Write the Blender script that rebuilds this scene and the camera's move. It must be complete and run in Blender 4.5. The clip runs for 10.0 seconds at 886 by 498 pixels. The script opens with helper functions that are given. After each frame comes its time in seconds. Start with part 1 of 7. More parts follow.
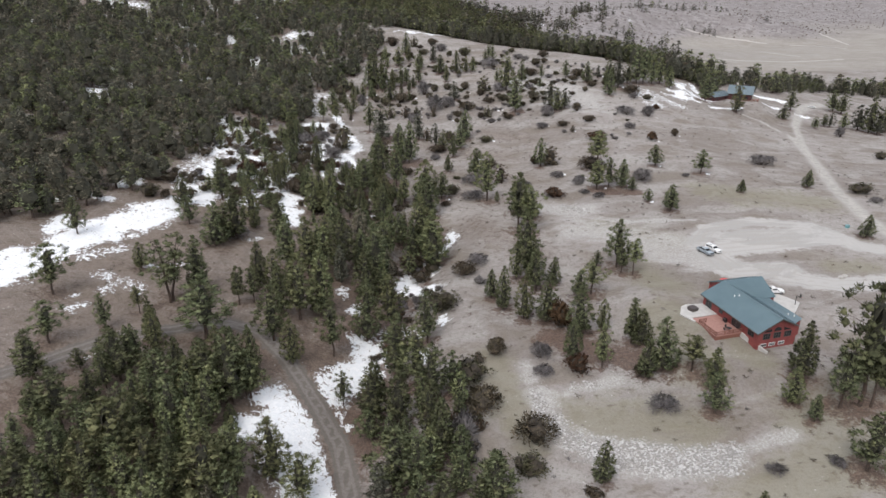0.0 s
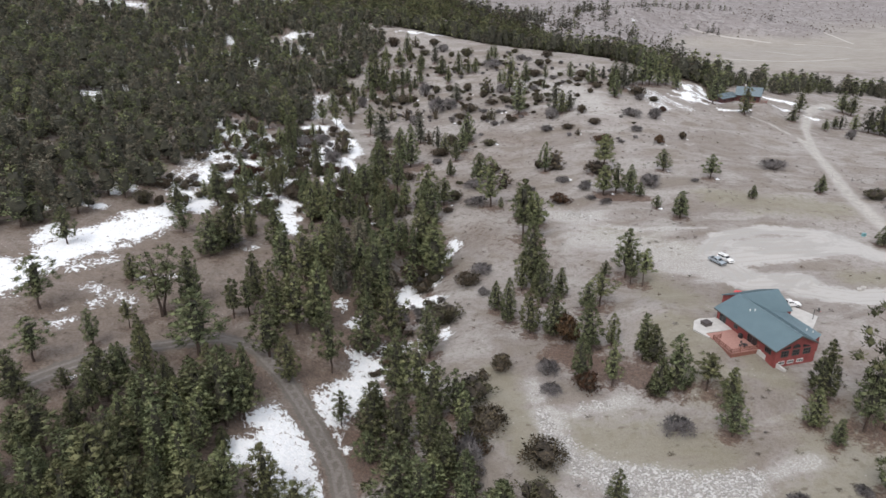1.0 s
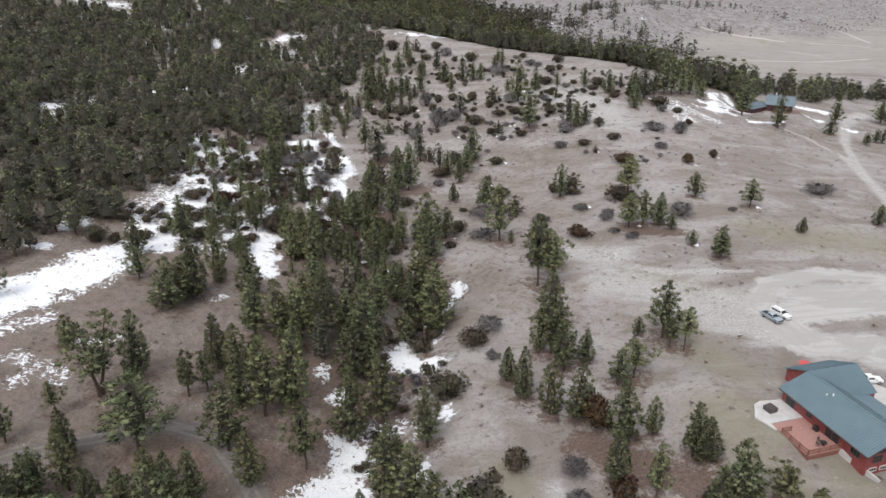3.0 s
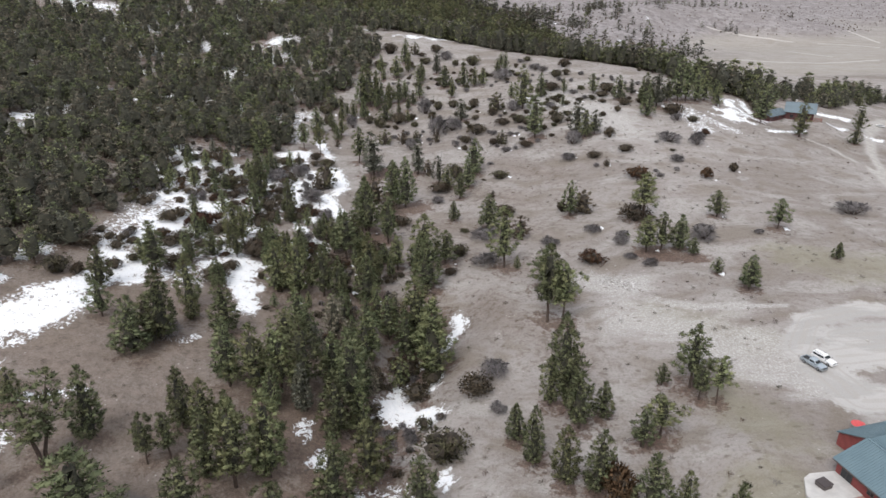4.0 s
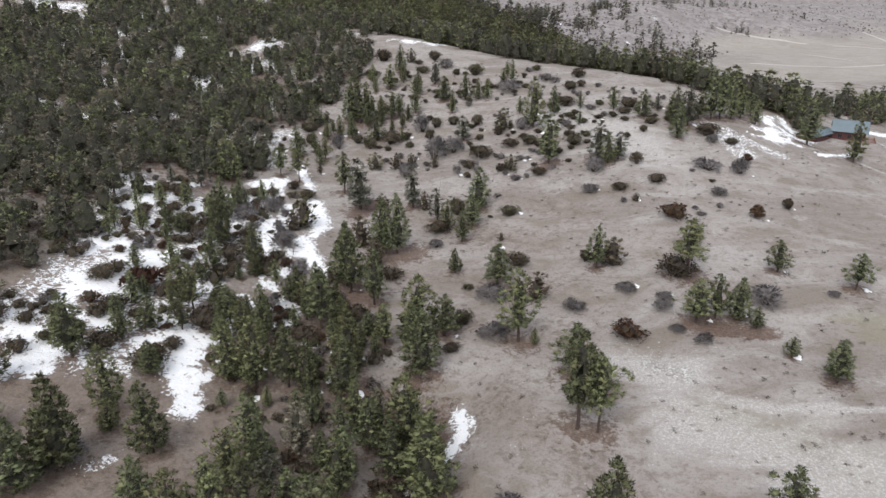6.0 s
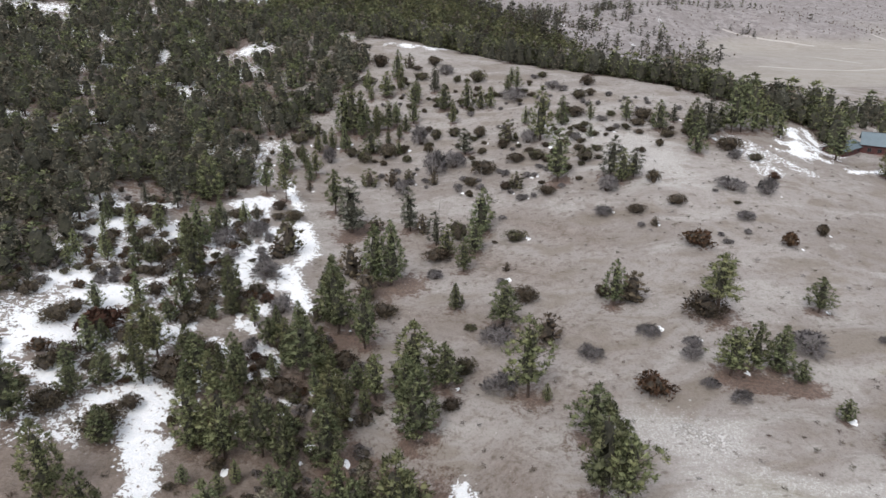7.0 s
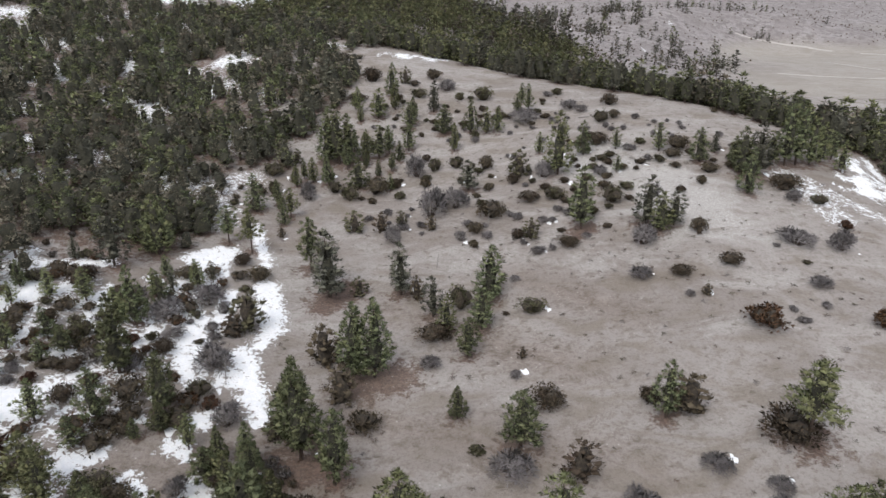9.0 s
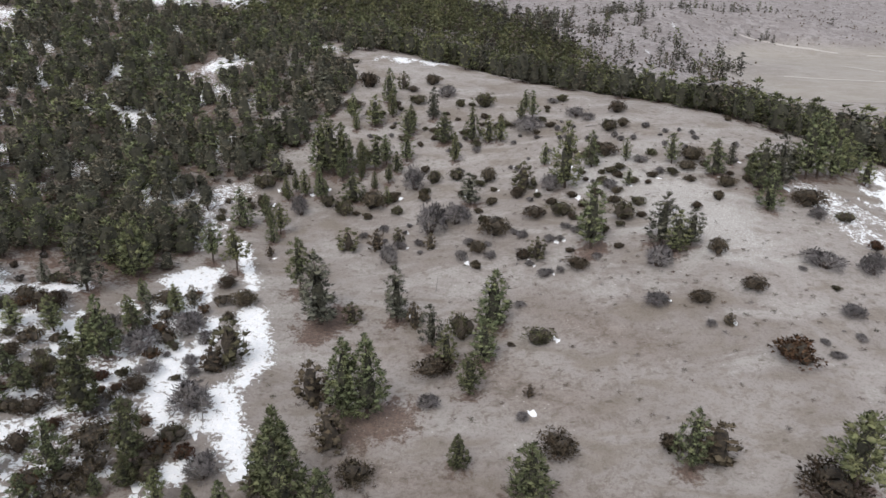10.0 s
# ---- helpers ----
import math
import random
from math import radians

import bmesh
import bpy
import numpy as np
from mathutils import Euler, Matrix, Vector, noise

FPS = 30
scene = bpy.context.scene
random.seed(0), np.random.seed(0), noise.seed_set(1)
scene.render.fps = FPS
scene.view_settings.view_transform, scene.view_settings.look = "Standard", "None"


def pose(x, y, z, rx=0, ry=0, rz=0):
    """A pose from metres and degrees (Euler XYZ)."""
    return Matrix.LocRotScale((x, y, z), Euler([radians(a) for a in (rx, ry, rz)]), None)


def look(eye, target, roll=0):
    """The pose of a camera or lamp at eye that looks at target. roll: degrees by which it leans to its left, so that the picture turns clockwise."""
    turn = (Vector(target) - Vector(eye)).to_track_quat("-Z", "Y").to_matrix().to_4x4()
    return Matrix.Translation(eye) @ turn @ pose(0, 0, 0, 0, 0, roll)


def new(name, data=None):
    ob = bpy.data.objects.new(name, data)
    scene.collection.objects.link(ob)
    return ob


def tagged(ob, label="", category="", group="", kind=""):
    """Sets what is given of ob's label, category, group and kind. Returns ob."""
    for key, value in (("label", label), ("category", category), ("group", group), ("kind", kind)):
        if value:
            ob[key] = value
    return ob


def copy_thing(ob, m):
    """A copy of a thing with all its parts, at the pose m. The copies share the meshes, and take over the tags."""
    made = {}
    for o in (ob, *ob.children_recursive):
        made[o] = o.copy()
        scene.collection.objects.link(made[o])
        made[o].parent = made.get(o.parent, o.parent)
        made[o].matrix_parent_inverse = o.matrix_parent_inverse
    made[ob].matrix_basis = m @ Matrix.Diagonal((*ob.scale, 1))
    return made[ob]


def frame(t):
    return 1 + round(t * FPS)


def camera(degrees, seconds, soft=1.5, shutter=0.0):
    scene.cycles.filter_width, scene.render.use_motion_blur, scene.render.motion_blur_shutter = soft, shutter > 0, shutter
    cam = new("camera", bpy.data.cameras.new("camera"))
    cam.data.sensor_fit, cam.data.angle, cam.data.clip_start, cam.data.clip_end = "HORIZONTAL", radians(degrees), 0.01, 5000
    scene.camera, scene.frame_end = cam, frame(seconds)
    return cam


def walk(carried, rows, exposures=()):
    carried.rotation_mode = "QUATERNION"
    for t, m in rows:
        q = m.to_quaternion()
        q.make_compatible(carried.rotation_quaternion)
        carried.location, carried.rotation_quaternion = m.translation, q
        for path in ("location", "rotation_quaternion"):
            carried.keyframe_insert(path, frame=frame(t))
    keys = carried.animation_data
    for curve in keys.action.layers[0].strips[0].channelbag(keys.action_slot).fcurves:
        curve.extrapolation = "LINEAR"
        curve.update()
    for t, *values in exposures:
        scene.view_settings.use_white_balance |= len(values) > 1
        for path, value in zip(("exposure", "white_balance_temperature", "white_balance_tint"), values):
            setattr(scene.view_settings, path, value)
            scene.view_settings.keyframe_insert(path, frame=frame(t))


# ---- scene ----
cam = camera(65.5, 10.0)
PATH = [
    (0.0, 0.00, 0.00, 83.08, 67.568, 0.000, 0.000),
    (0.5, -0.07, 2.77, 83.19, 67.539, 0.044, 0.069),
    (1.0, -0.21, 8.00, 83.30, 67.489, 0.073, 0.132),
    (1.5, -0.33, 15.57, 83.48, 67.438, 0.094, 0.180),
    (2.0, -0.25, 24.52, 83.55, 67.356, 0.091, 0.252),
    (2.5, -0.11, 33.95, 83.63, 67.289, 0.099, 0.317),
    (4.0, 0.61, 65.73, 83.79, 67.143, 0.191, 0.477),
    (4.5, 0.69, 77.10, 83.50, 67.114, 0.189, 0.493),
    (5.0, 0.65, 87.97, 83.35, 67.082, 0.159, 0.486),
    (5.5, 0.48, 99.47, 83.16, 67.031, 0.108, 0.474),
    (7.0, 0.34, 133.50, 83.27, 66.963, -0.057, 0.528),
    (7.5, 0.37, 144.64, 83.27, 66.958, -0.086, 0.564),
    (8.0, 0.34, 156.04, 83.30, 66.957, -0.126, 0.591),
    (8.5, 0.46, 167.77, 83.23, 66.964, -0.172, 0.636),
    (9.0, 0.47, 178.90, 83.17, 66.966, -0.208, 0.685),
    (9.5, 0.46, 190.33, 83.21, 66.968, -0.267, 0.731),
    (9.6, 0.44, 192.51, 83.19, 66.972, -0.280, 0.733),
    (9.7, 0.43, 193.37, 83.17, 66.975, -0.287, 0.735),
    (10.0, 0.43, 193.37, 83.17, 66.975, -0.287, 0.735),
]
walk(cam, [(t, pose(x, y, z, rx, ry, rz)) for t, x, y, z, rx, ry, rz in PATH], [(0.0, -0.10), (2.0, -0.07), (5.0, 0.01), (7.0, -0.04), (9.0, -0.09), (10.0, -0.15)])

# ---- world, sun, exposure ----
world = bpy.data.worlds.new("overcast_sky")
scene.world = world
world.use_nodes = True
wt = world.node_tree
wt.nodes.clear()
sky = wt.nodes.new("ShaderNodeTexSky")
sky.sky_type = "NISHITA"
sky.sun_disc = False
sky.sun_elevation, sky.sun_rotation = radians(48), radians(200)
sky.altitude, sky.air_density, sky.dust_density, sky.ozone_density = 1200, 1.0, 6.0, 1.0
cloud = wt.nodes.new("ShaderNodeMix")
cloud.data_type = "RGBA"
cloud.inputs["Factor"].default_value = 0.65
cloud.inputs["B"].default_value = (7.2, 7.25, 7.5, 1)
bg = wt.nodes.new("ShaderNodeBackground")
bg.inputs["Strength"].default_value = 0.174
wo = wt.nodes.new("ShaderNodeOutputWorld")
wt.links.new(sky.outputs["Color"], cloud.inputs["A"])
wt.links.new(cloud.outputs["Result"], bg.inputs["Color"])
wt.links.new(bg.outputs["Background"], wo.inputs["Surface"])

sun_data = bpy.data.lights.new("sun", "SUN")
sun_data.energy, sun_data.angle, sun_data.color = 1.62, radians(25), (1.0, 0.965, 0.92)
sun = new("sun", sun_data)
sun.matrix_basis = look((-60, -120, 200), (0, 0, 0))


# ---- materials ----
def mat_nodes(name):
    m = bpy.data.materials.new(name)
    m.use_nodes = True
    return m, m.node_tree, m.node_tree.nodes["Principled BSDF"]


def link(nt, a, b):
    nt.links.new(a, b)


def tex_noise(nt, scale, detail=4.0, rough=0.55, co=None, dist=0.0):
    if co is None:
        co = nt.nodes.new("ShaderNodeTexCoord").outputs["Object"]
    n = nt.nodes.new("ShaderNodeTexNoise")
    n.inputs["Scale"].default_value, n.inputs["Detail"].default_value = scale, detail
    n.inputs["Roughness"].default_value, n.inputs["Distortion"].default_value = rough, dist
    link(nt, co, n.inputs["Vector"])
    return n.outputs["Fac"]


def ramp(nt, fac, lo, hi, a=0.0, b=1.0):
    r = nt.nodes.new("ShaderNodeMapRange")
    r.interpolation_type = "SMOOTHSTEP"
    for k, v in (("From Min", lo), ("From Max", hi), ("To Min", a), ("To Max", b)):
        r.inputs[k].default_value = v
    link(nt, fac, r.inputs["Value"])
    return r.outputs["Result"]


def calc(nt, op, a, b):
    n = nt.nodes.new("ShaderNodeMath")
    n.operation = op
    for i, v in enumerate((a, b)):
        if isinstance(v, (int, float)):
            n.inputs[i].default_value = v
        else:
            link(nt, v, n.inputs[i])
    return n.outputs["Value"]


def mixed(nt, fac, a, b):
    n = nt.nodes.new("ShaderNodeMix")
    n.data_type = "RGBA"
    if isinstance(fac, (int, float)):
        n.inputs["Factor"].default_value = fac
    else:
        link(nt, fac, n.inputs["Factor"])
    for k, v in (("A", a), ("B", b)):
        if isinstance(v, tuple):
            n.inputs[k].default_value = (*v, 1)
        else:
            link(nt, v, n.inputs[k])
    return n.outputs["Result"]


def bumped(nt, bsdf, fac, strength, distance):
    b = nt.nodes.new("ShaderNodeBump")
    b.inputs["Strength"].default_value, b.inputs["Distance"].default_value = strength, distance
    link(nt, fac, b.inputs["Height"])
    link(nt, b.outputs["Normal"], bsdf.inputs["Normal"])


def simple(name, colour, other=None, scale=3.0, rough=0.7, metal=0.0, bump=0.0, spread=0.0):
    """A surface of two tones in a coarse and a fine noise."""
    m, nt, p = mat_nodes(name)
    other = other or tuple(c * 0.75 for c in colour)
    f = tex_noise(nt, scale, 5)
    g = tex_noise(nt, scale * 7, 3)
    c = mixed(nt, ramp(nt, f, 0.3, 0.7), colour, other)
    c = mixed(nt, ramp(nt, g, 0.45, 0.75, 0, 0.35), c, other)
    if spread:
        info = nt.nodes.new("ShaderNodeObjectInfo")
        hsv = nt.nodes.new("ShaderNodeHueSaturation")
        link(nt, calc(nt, "ADD", calc(nt, "MULTIPLY", info.outputs["Random"], spread), 1 - spread / 2), hsv.inputs["Value"])
        link(nt, c, hsv.inputs["Color"])
        c = hsv.outputs["Color"]
    link(nt, c, p.inputs["Base Color"])
    p.inputs["Roughness"].default_value, p.inputs["Metallic"].default_value = rough, metal
    if bump:
        bumped(nt, p, g, bump, 0.02)
    return m


def foliage(name, dark, light, warm, spread=0.5):
    """Needles or twigs: each tuft and each plant a little different, with shade between clumps in the colour."""
    m, nt, p = mat_nodes(name)
    geo = nt.nodes.new("ShaderNodeNewGeometry")
    info = nt.nodes.new("ShaderNodeObjectInfo")
    c = mixed(nt, ramp(nt, geo.outputs["Random Per Island"], 0.0, 1.0, 0.32, 0.74), dark, light)
    big = tex_noise(nt, 0.45, 2)
    c = mixed(nt, ramp(nt, big, 0.42, 0.7, 0, 0.55), c, warm)
    # noise paints the dark gaps between clumps straight into the leaf colour
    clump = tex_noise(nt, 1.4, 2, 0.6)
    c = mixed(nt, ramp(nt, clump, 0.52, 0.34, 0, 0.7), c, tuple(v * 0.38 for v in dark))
    hsv = nt.nodes.new("ShaderNodeHueSaturation")
    own = nt.nodes.new("ShaderNodeAttribute")
    own.attribute_name = "tree_shade"
    shade = calc(nt, "ADD", calc(nt, "MULTIPLY", info.outputs["Random"], spread), 1 - spread / 2)
    link(nt, calc(nt, "ADD", shade, own.outputs["Fac"]), hsv.inputs["Value"])
    link(nt, calc(nt, "ADD", calc(nt, "MULTIPLY", info.outputs["Random"], 0.03), 0.485), hsv.inputs["Hue"])
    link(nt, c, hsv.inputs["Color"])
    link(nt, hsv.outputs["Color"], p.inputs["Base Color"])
    p.inputs["Roughness"].default_value = 0.8
    p.inputs["Specular IOR Level"].default_value = 0.15
    thin = nt.nodes.new("ShaderNodeBsdfTranslucent")
    link(nt, hsv.outputs["Color"], thin.inputs["Color"])
    both = nt.nodes.new("ShaderNodeMixShader")
    both.inputs["Fac"].default_value = 0.16
    link(nt, p.outputs["BSDF"], both.inputs[1])
    link(nt, thin.outputs["BSDF"], both.inputs[2])
    link(nt, both.outputs["Shader"], nt.nodes["Material Output"].inputs["Surface"])
    return m


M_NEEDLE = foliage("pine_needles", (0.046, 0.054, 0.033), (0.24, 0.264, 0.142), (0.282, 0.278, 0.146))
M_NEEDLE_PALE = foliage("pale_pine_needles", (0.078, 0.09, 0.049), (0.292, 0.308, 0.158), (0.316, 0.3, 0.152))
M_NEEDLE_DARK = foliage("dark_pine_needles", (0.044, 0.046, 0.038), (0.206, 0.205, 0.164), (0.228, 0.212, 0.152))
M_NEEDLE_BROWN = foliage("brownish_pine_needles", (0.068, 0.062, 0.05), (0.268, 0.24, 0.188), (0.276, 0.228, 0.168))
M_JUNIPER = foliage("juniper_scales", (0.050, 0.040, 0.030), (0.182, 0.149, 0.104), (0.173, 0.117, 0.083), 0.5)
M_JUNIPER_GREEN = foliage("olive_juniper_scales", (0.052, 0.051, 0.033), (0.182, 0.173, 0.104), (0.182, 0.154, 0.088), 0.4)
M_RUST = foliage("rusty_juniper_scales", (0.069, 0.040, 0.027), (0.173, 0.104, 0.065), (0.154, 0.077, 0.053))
M_TWIG = foliage("grey_twigs", (0.14, 0.128, 0.13), (0.285, 0.265, 0.268), (0.2, 0.188, 0.17))
# near-black green: the shade deep in a pine crown, put into a colour
M_CROWN_SHADE = simple("inner_crown_shade", (0.058, 0.056, 0.036), (0.018, 0.018, 0.013), 3.2, 0.95, bump=1.0)
# dark brown fill for bushes, with their inner shade in its colour
M_BUSH_SHADE = simple("brown_inner_bush_shade", (0.078, 0.062, 0.045), (0.022, 0.018, 0.014), 3.4, 0.95, bump=1.0)
M_BARK = simple("pine_bark", (0.11, 0.075, 0.058), (0.055, 0.042, 0.036), 4, 0.9, bump=0.5)
M_DEADWOOD = simple("grey_deadwood", (0.34, 0.32, 0.31), (0.2, 0.18, 0.17), 5, 0.9)
M_ROCK = simple("pale_rock", (0.50, 0.48, 0.46), (0.33, 0.31, 0.29), 2.5, 0.9, bump=0.4, spread=0.5)
M_SNOW = simple("old_snow", (0.90, 0.91, 0.93), (0.80, 0.82, 0.85), 1.5, 0.7, bump=0.3)
M_TRACK = simple("pale_dirt", (0.50, 0.47, 0.44), (0.42, 0.39, 0.36), 0.3, 0.95)


def ground_material():
    m, nt, p = mat_nodes("dry_grassland")
    co = nt.nodes.new("ShaderNodeTexCoord").outputs["Object"]

    def attr(name):
        a = nt.nodes.new("ShaderNodeAttribute")
        a.attribute_name = name
        return a.outputs["Fac"]

    def layer(name, lo, hi, noise_a, noise_b, k1=0.5, k2=0.25):
        v = calc(nt, "ADD", attr(name), calc(nt, "MULTIPLY", calc(nt, "SUBTRACT", noise_a, 0.5), k1))
        v = calc(nt, "ADD", v, calc(nt, "MULTIPLY", calc(nt, "SUBTRACT", noise_b, 0.5), k2))
        return calc(nt, "MULTIPLY", ramp(nt, v, lo, hi), ramp(nt, attr(name), 0.0, 0.10))

    wide = ramp(nt, tex_noise(nt, 0.017, 4, 0.6, co), 0.32, 0.68)
    along = nt.nodes.new("ShaderNodeMapping")
    along.inputs["Rotation"].default_value, along.inputs["Scale"].default_value = (0, 0, 0.25), (0.5, 1.0, 1.0)
    link(nt, co, along.inputs["Vector"])
    mid = ramp(nt, tex_noise(nt, 0.095, 6, 0.62, along.outputs["Vector"], 0.7), 0.32, 0.68)
    small = ramp(nt, tex_noise(nt, 0.42, 6, 0.68, co, 0.4), 0.30, 0.70)
    fine = ramp(nt, tex_noise(nt, 1.5, 5, 0.72, co), 0.30, 0.70)
    c = mixed(nt, ramp(nt, wide, 0.1, 0.9), (0.340, 0.312, 0.296), (0.264, 0.235, 0.218))
    c = mixed(nt, ramp(nt, mid, 0.5, 1.0, 0, 0.75), c, (0.395, 0.374, 0.357))
    c = mixed(nt, ramp(nt, mid, 0.45, 0.0, 0, 0.65), c, (0.209, 0.177, 0.144))
    c = mixed(nt, ramp(nt, small, 0.5, 0.95, 0, 0.42), c, (0.178, 0.150, 0.124))
    c = mixed(nt, ramp(nt, fine, 0.45, 1.0, 0, 0.36), c, (0.135, 0.114, 0.094))
    c = mixed(nt, calc(nt, "MULTIPLY", layer("green", 0.2, 0.9, mid, small), 0.6), c, (0.237, 0.219, 0.153))
    c = mixed(nt, calc(nt, "MULTIPLY", layer("litter", 0.2, 0.6, small, fine), 0.85), c, mixed(nt, fine, (0.172, 0.110, 0.086), (0.084, 0.056, 0.044)))
    c = mixed(nt, calc(nt, "MULTIPLY", layer("brown", 0.1, 0.9, mid, small), 0.7), c, mixed(nt, calc(nt, "MULTIPLY", calc(nt, "ADD", fine, small), 0.5), (0.244, 0.191, 0.156), (0.098, 0.074, 0.059)))
    blade = ramp(nt, tex_noise(nt, 3.4, 3, 0.7, co), 0.52, 0.66)
    c = mixed(nt, calc(nt, "MULTIPLY", blade, 0.16), c, (0.428, 0.400, 0.372))
    sage = ramp(nt, tex_noise(nt, 0.09, 6, 0.8, co), 0.46, 0.56)
    c = mixed(nt, calc(nt, "MULTIPLY", attr("sage"), 0.75), c, mixed(nt, sage, (0.318, 0.294, 0.296), (0.170, 0.154, 0.156)))
    c = mixed(nt, calc(nt, "MULTIPLY", attr("plain"), 0.4), c, mixed(nt, mid, (0.400, 0.377, 0.335), (0.344, 0.321, 0.279)))
    c = mixed(nt, calc(nt, "MULTIPLY", attr("sage"), ramp(nt, wide, 0.35, 0.8, 0, 0.6)), c, (0.235, 0.212, 0.208))
    stone = ramp(nt, tex_noise(nt, 2.1, 5, 0.75, co), 0.47, 0.62)
    pale = layer("pale", 0.15, 0.75, mid, small, 0.45, 0.35)
    c = mixed(nt, calc(nt, "MULTIPLY", pale, 0.72), c, mixed(nt, stone, (0.400, 0.381, 0.363), (0.614, 0.605, 0.595)))
    # pebbles and small stones all over
    peb = nt.nodes.new("ShaderNodeTexVoronoi")
    peb.inputs["Scale"].default_value = 0.75
    link(nt, co, peb.inputs["Vector"])
    spot = calc(nt, "MULTIPLY", ramp(nt, peb.outputs["Distance"], 0.15, 0.10), calc(nt, "MULTIPLY", ramp(nt, mid, 0.35, 0.9), ramp(nt, small, 0.62, 0.4)))
    c = mixed(nt, calc(nt, "MULTIPLY", spot, 0.6), c, (0.60, 0.58, 0.56))
    clod = nt.nodes.new("ShaderNodeTexVoronoi")
    clod.inputs["Scale"].default_value = 0.46
    link(nt, along.outputs["Vector"], clod.inputs["Vector"])
    tussock = calc(nt, "MULTIPLY", ramp(nt, clod.outputs["Distance"], 0.24, 0.12), ramp(nt, small, 0.35, 0.75))
    c = mixed(nt, calc(nt, "MULTIPLY", tussock, 0.55), c, (0.118, 0.098, 0.080))
    # broken pale rock on the cut slopes
    chip = nt.nodes.new("ShaderNodeTexVoronoi")
    chip.inputs["Scale"].default_value, chip.inputs["Randomness"].default_value = 2.6, 1.0
    link(nt, co, chip.inputs["Vector"])
    chips = nt.nodes.new("ShaderNodeSeparateColor")
    link(nt, chip.outputs["Color"], chips.inputs["Color"])
    rubble = layer("rubble", 0.15, 0.75, small, fine, 0.7, 0.5)
    c = mixed(nt, calc(nt, "MULTIPLY", rubble, 0.92), c, mixed(nt, ramp(nt, chips.outputs["Red"], 0.3, 0.9), (0.290, 0.276, 0.262), (0.610, 0.600, 0.590)))
    yard = layer("yard", 0.15, 0.5, small, fine, 0.35, 0.12)
    c = mixed(nt, calc(nt, "MULTIPLY", yard, 0.9), c, mixed(nt, ramp(nt, mid, 0.3, 0.7), (0.493, 0.479, 0.465), (0.409, 0.395, 0.381)))
    line = nt.nodes.new("ShaderNodeMath")
    line.operation = "SINE"
    link(nt, calc(nt, "ADD", calc(nt, "MULTIPLY", attr("yard"), 21.0), calc(nt, "MULTIPLY", mid, 1.5)), line.inputs[0])
    tyre = calc(nt, "MULTIPLY", calc(nt, "MULTIPLY", ramp(nt, line.outputs["Value"], 0.25, 1.0), yard), ramp(nt, wide, 0.1, 0.6, 0.2, 0.5))
    c = mixed(nt, tyre, c, (0.400, 0.372, 0.344))
    drive = calc(nt, "MULTIPLY", layer("drive", 0.05, 0.7, small, fine, 0.4, 0.2), 0.9)
    c = mixed(nt, drive, c, mixed(nt, ramp(nt, small, 0.3, 0.7), (0.484, 0.460, 0.432), (0.391, 0.372, 0.349)))
    rut = calc(nt, "MULTIPLY", ramp(nt, attr("road"), 0.45, 0.62), ramp(nt, attr("road"), 0.82, 0.68))
    road = layer("road", 0.12, 0.3, small, fine, 0.25, 0.12)
    tone = mixed(nt, calc(nt, "MULTIPLY", rut, 0.6), (0.180, 0.160, 0.145), (0.285, 0.262, 0.244))
    c = mixed(nt, road, c, mixed(nt, ramp(nt, fine, 0.35, 0.75, 0, 0.28), tone, (0.121, 0.107, 0.093)))
    grain = ramp(nt, tex_noise(nt, 0.9, 6, 0.75, co, 0.8), 0.33, 0.67)
    snow = layer("snow", 0.24, 0.36, grain, small, 0.55, 0.30)
    c = mixed(nt, snow, c, mixed(nt, ramp(nt, grain, 0.4, 0.7), (0.93, 0.94, 0.96), (0.85, 0.87, 0.90)))
    link(nt, c, p.inputs["Base Color"])
    p.inputs["Roughness"].default_value = 0.95
    p.inputs["Specular IOR Level"].default_value = 0.15
    rise = calc(nt, "ADD", calc(nt, "MULTIPLY", small, 0.8), calc(nt, "MULTIPLY", fine, 0.5))
    rise = calc(nt, "ADD", rise, calc(nt, "MULTIPLY", snow, 0.25))
    bumped(nt, p, rise, 0.55, 0.35)
    return m


# ---- the lie of the land ----
# broad hills: x, y, spread, height
HILLS = [
    (-359, 593, 262, 76.5),
    (-83, 580, 152, -6.8),
    (83, 455, 110, 23.0),
    (207, 193, 166, 30.4),
    (-207, 179, 138, 22.1),
    (414, 1380, 414, -10.5),
    (83, 1049, 193, -5.8),
    (-138, 1104, 359, 53.4),
    (552, 1352, 140, 20),
    (300, 1250, 110, 9),
    (345, 1060, 62, 17),
    (190, 1010, 60, 8),
]
# a lattice of lesser swells, 69 m by 83 m
SWELLS = [
    [4.8, 7.3, -2.8, -10.3, 2.9, 0.4, 2.9],
    [-4.6, -2.1, 0.3, -6.6, 1.4, -5.9, -1.8],
    [-1.2, -1.1, -1.8, -6.6, 0.7, -3.2, -1.0],
    [5.1, -0.6, -2.5, -9.0, 2.1, -5.1, -5.7],
    [2.5, -6.6, -4.0, -8.6, 2.9, 1.0, -4.3],
    [-5.2, -3.2, 5.5, 0.6, 0.4, 3.2, 1.7],
    [-6.1, -1.0, 6.2, 3.4, -1.1, 1.0, 2.2],
]
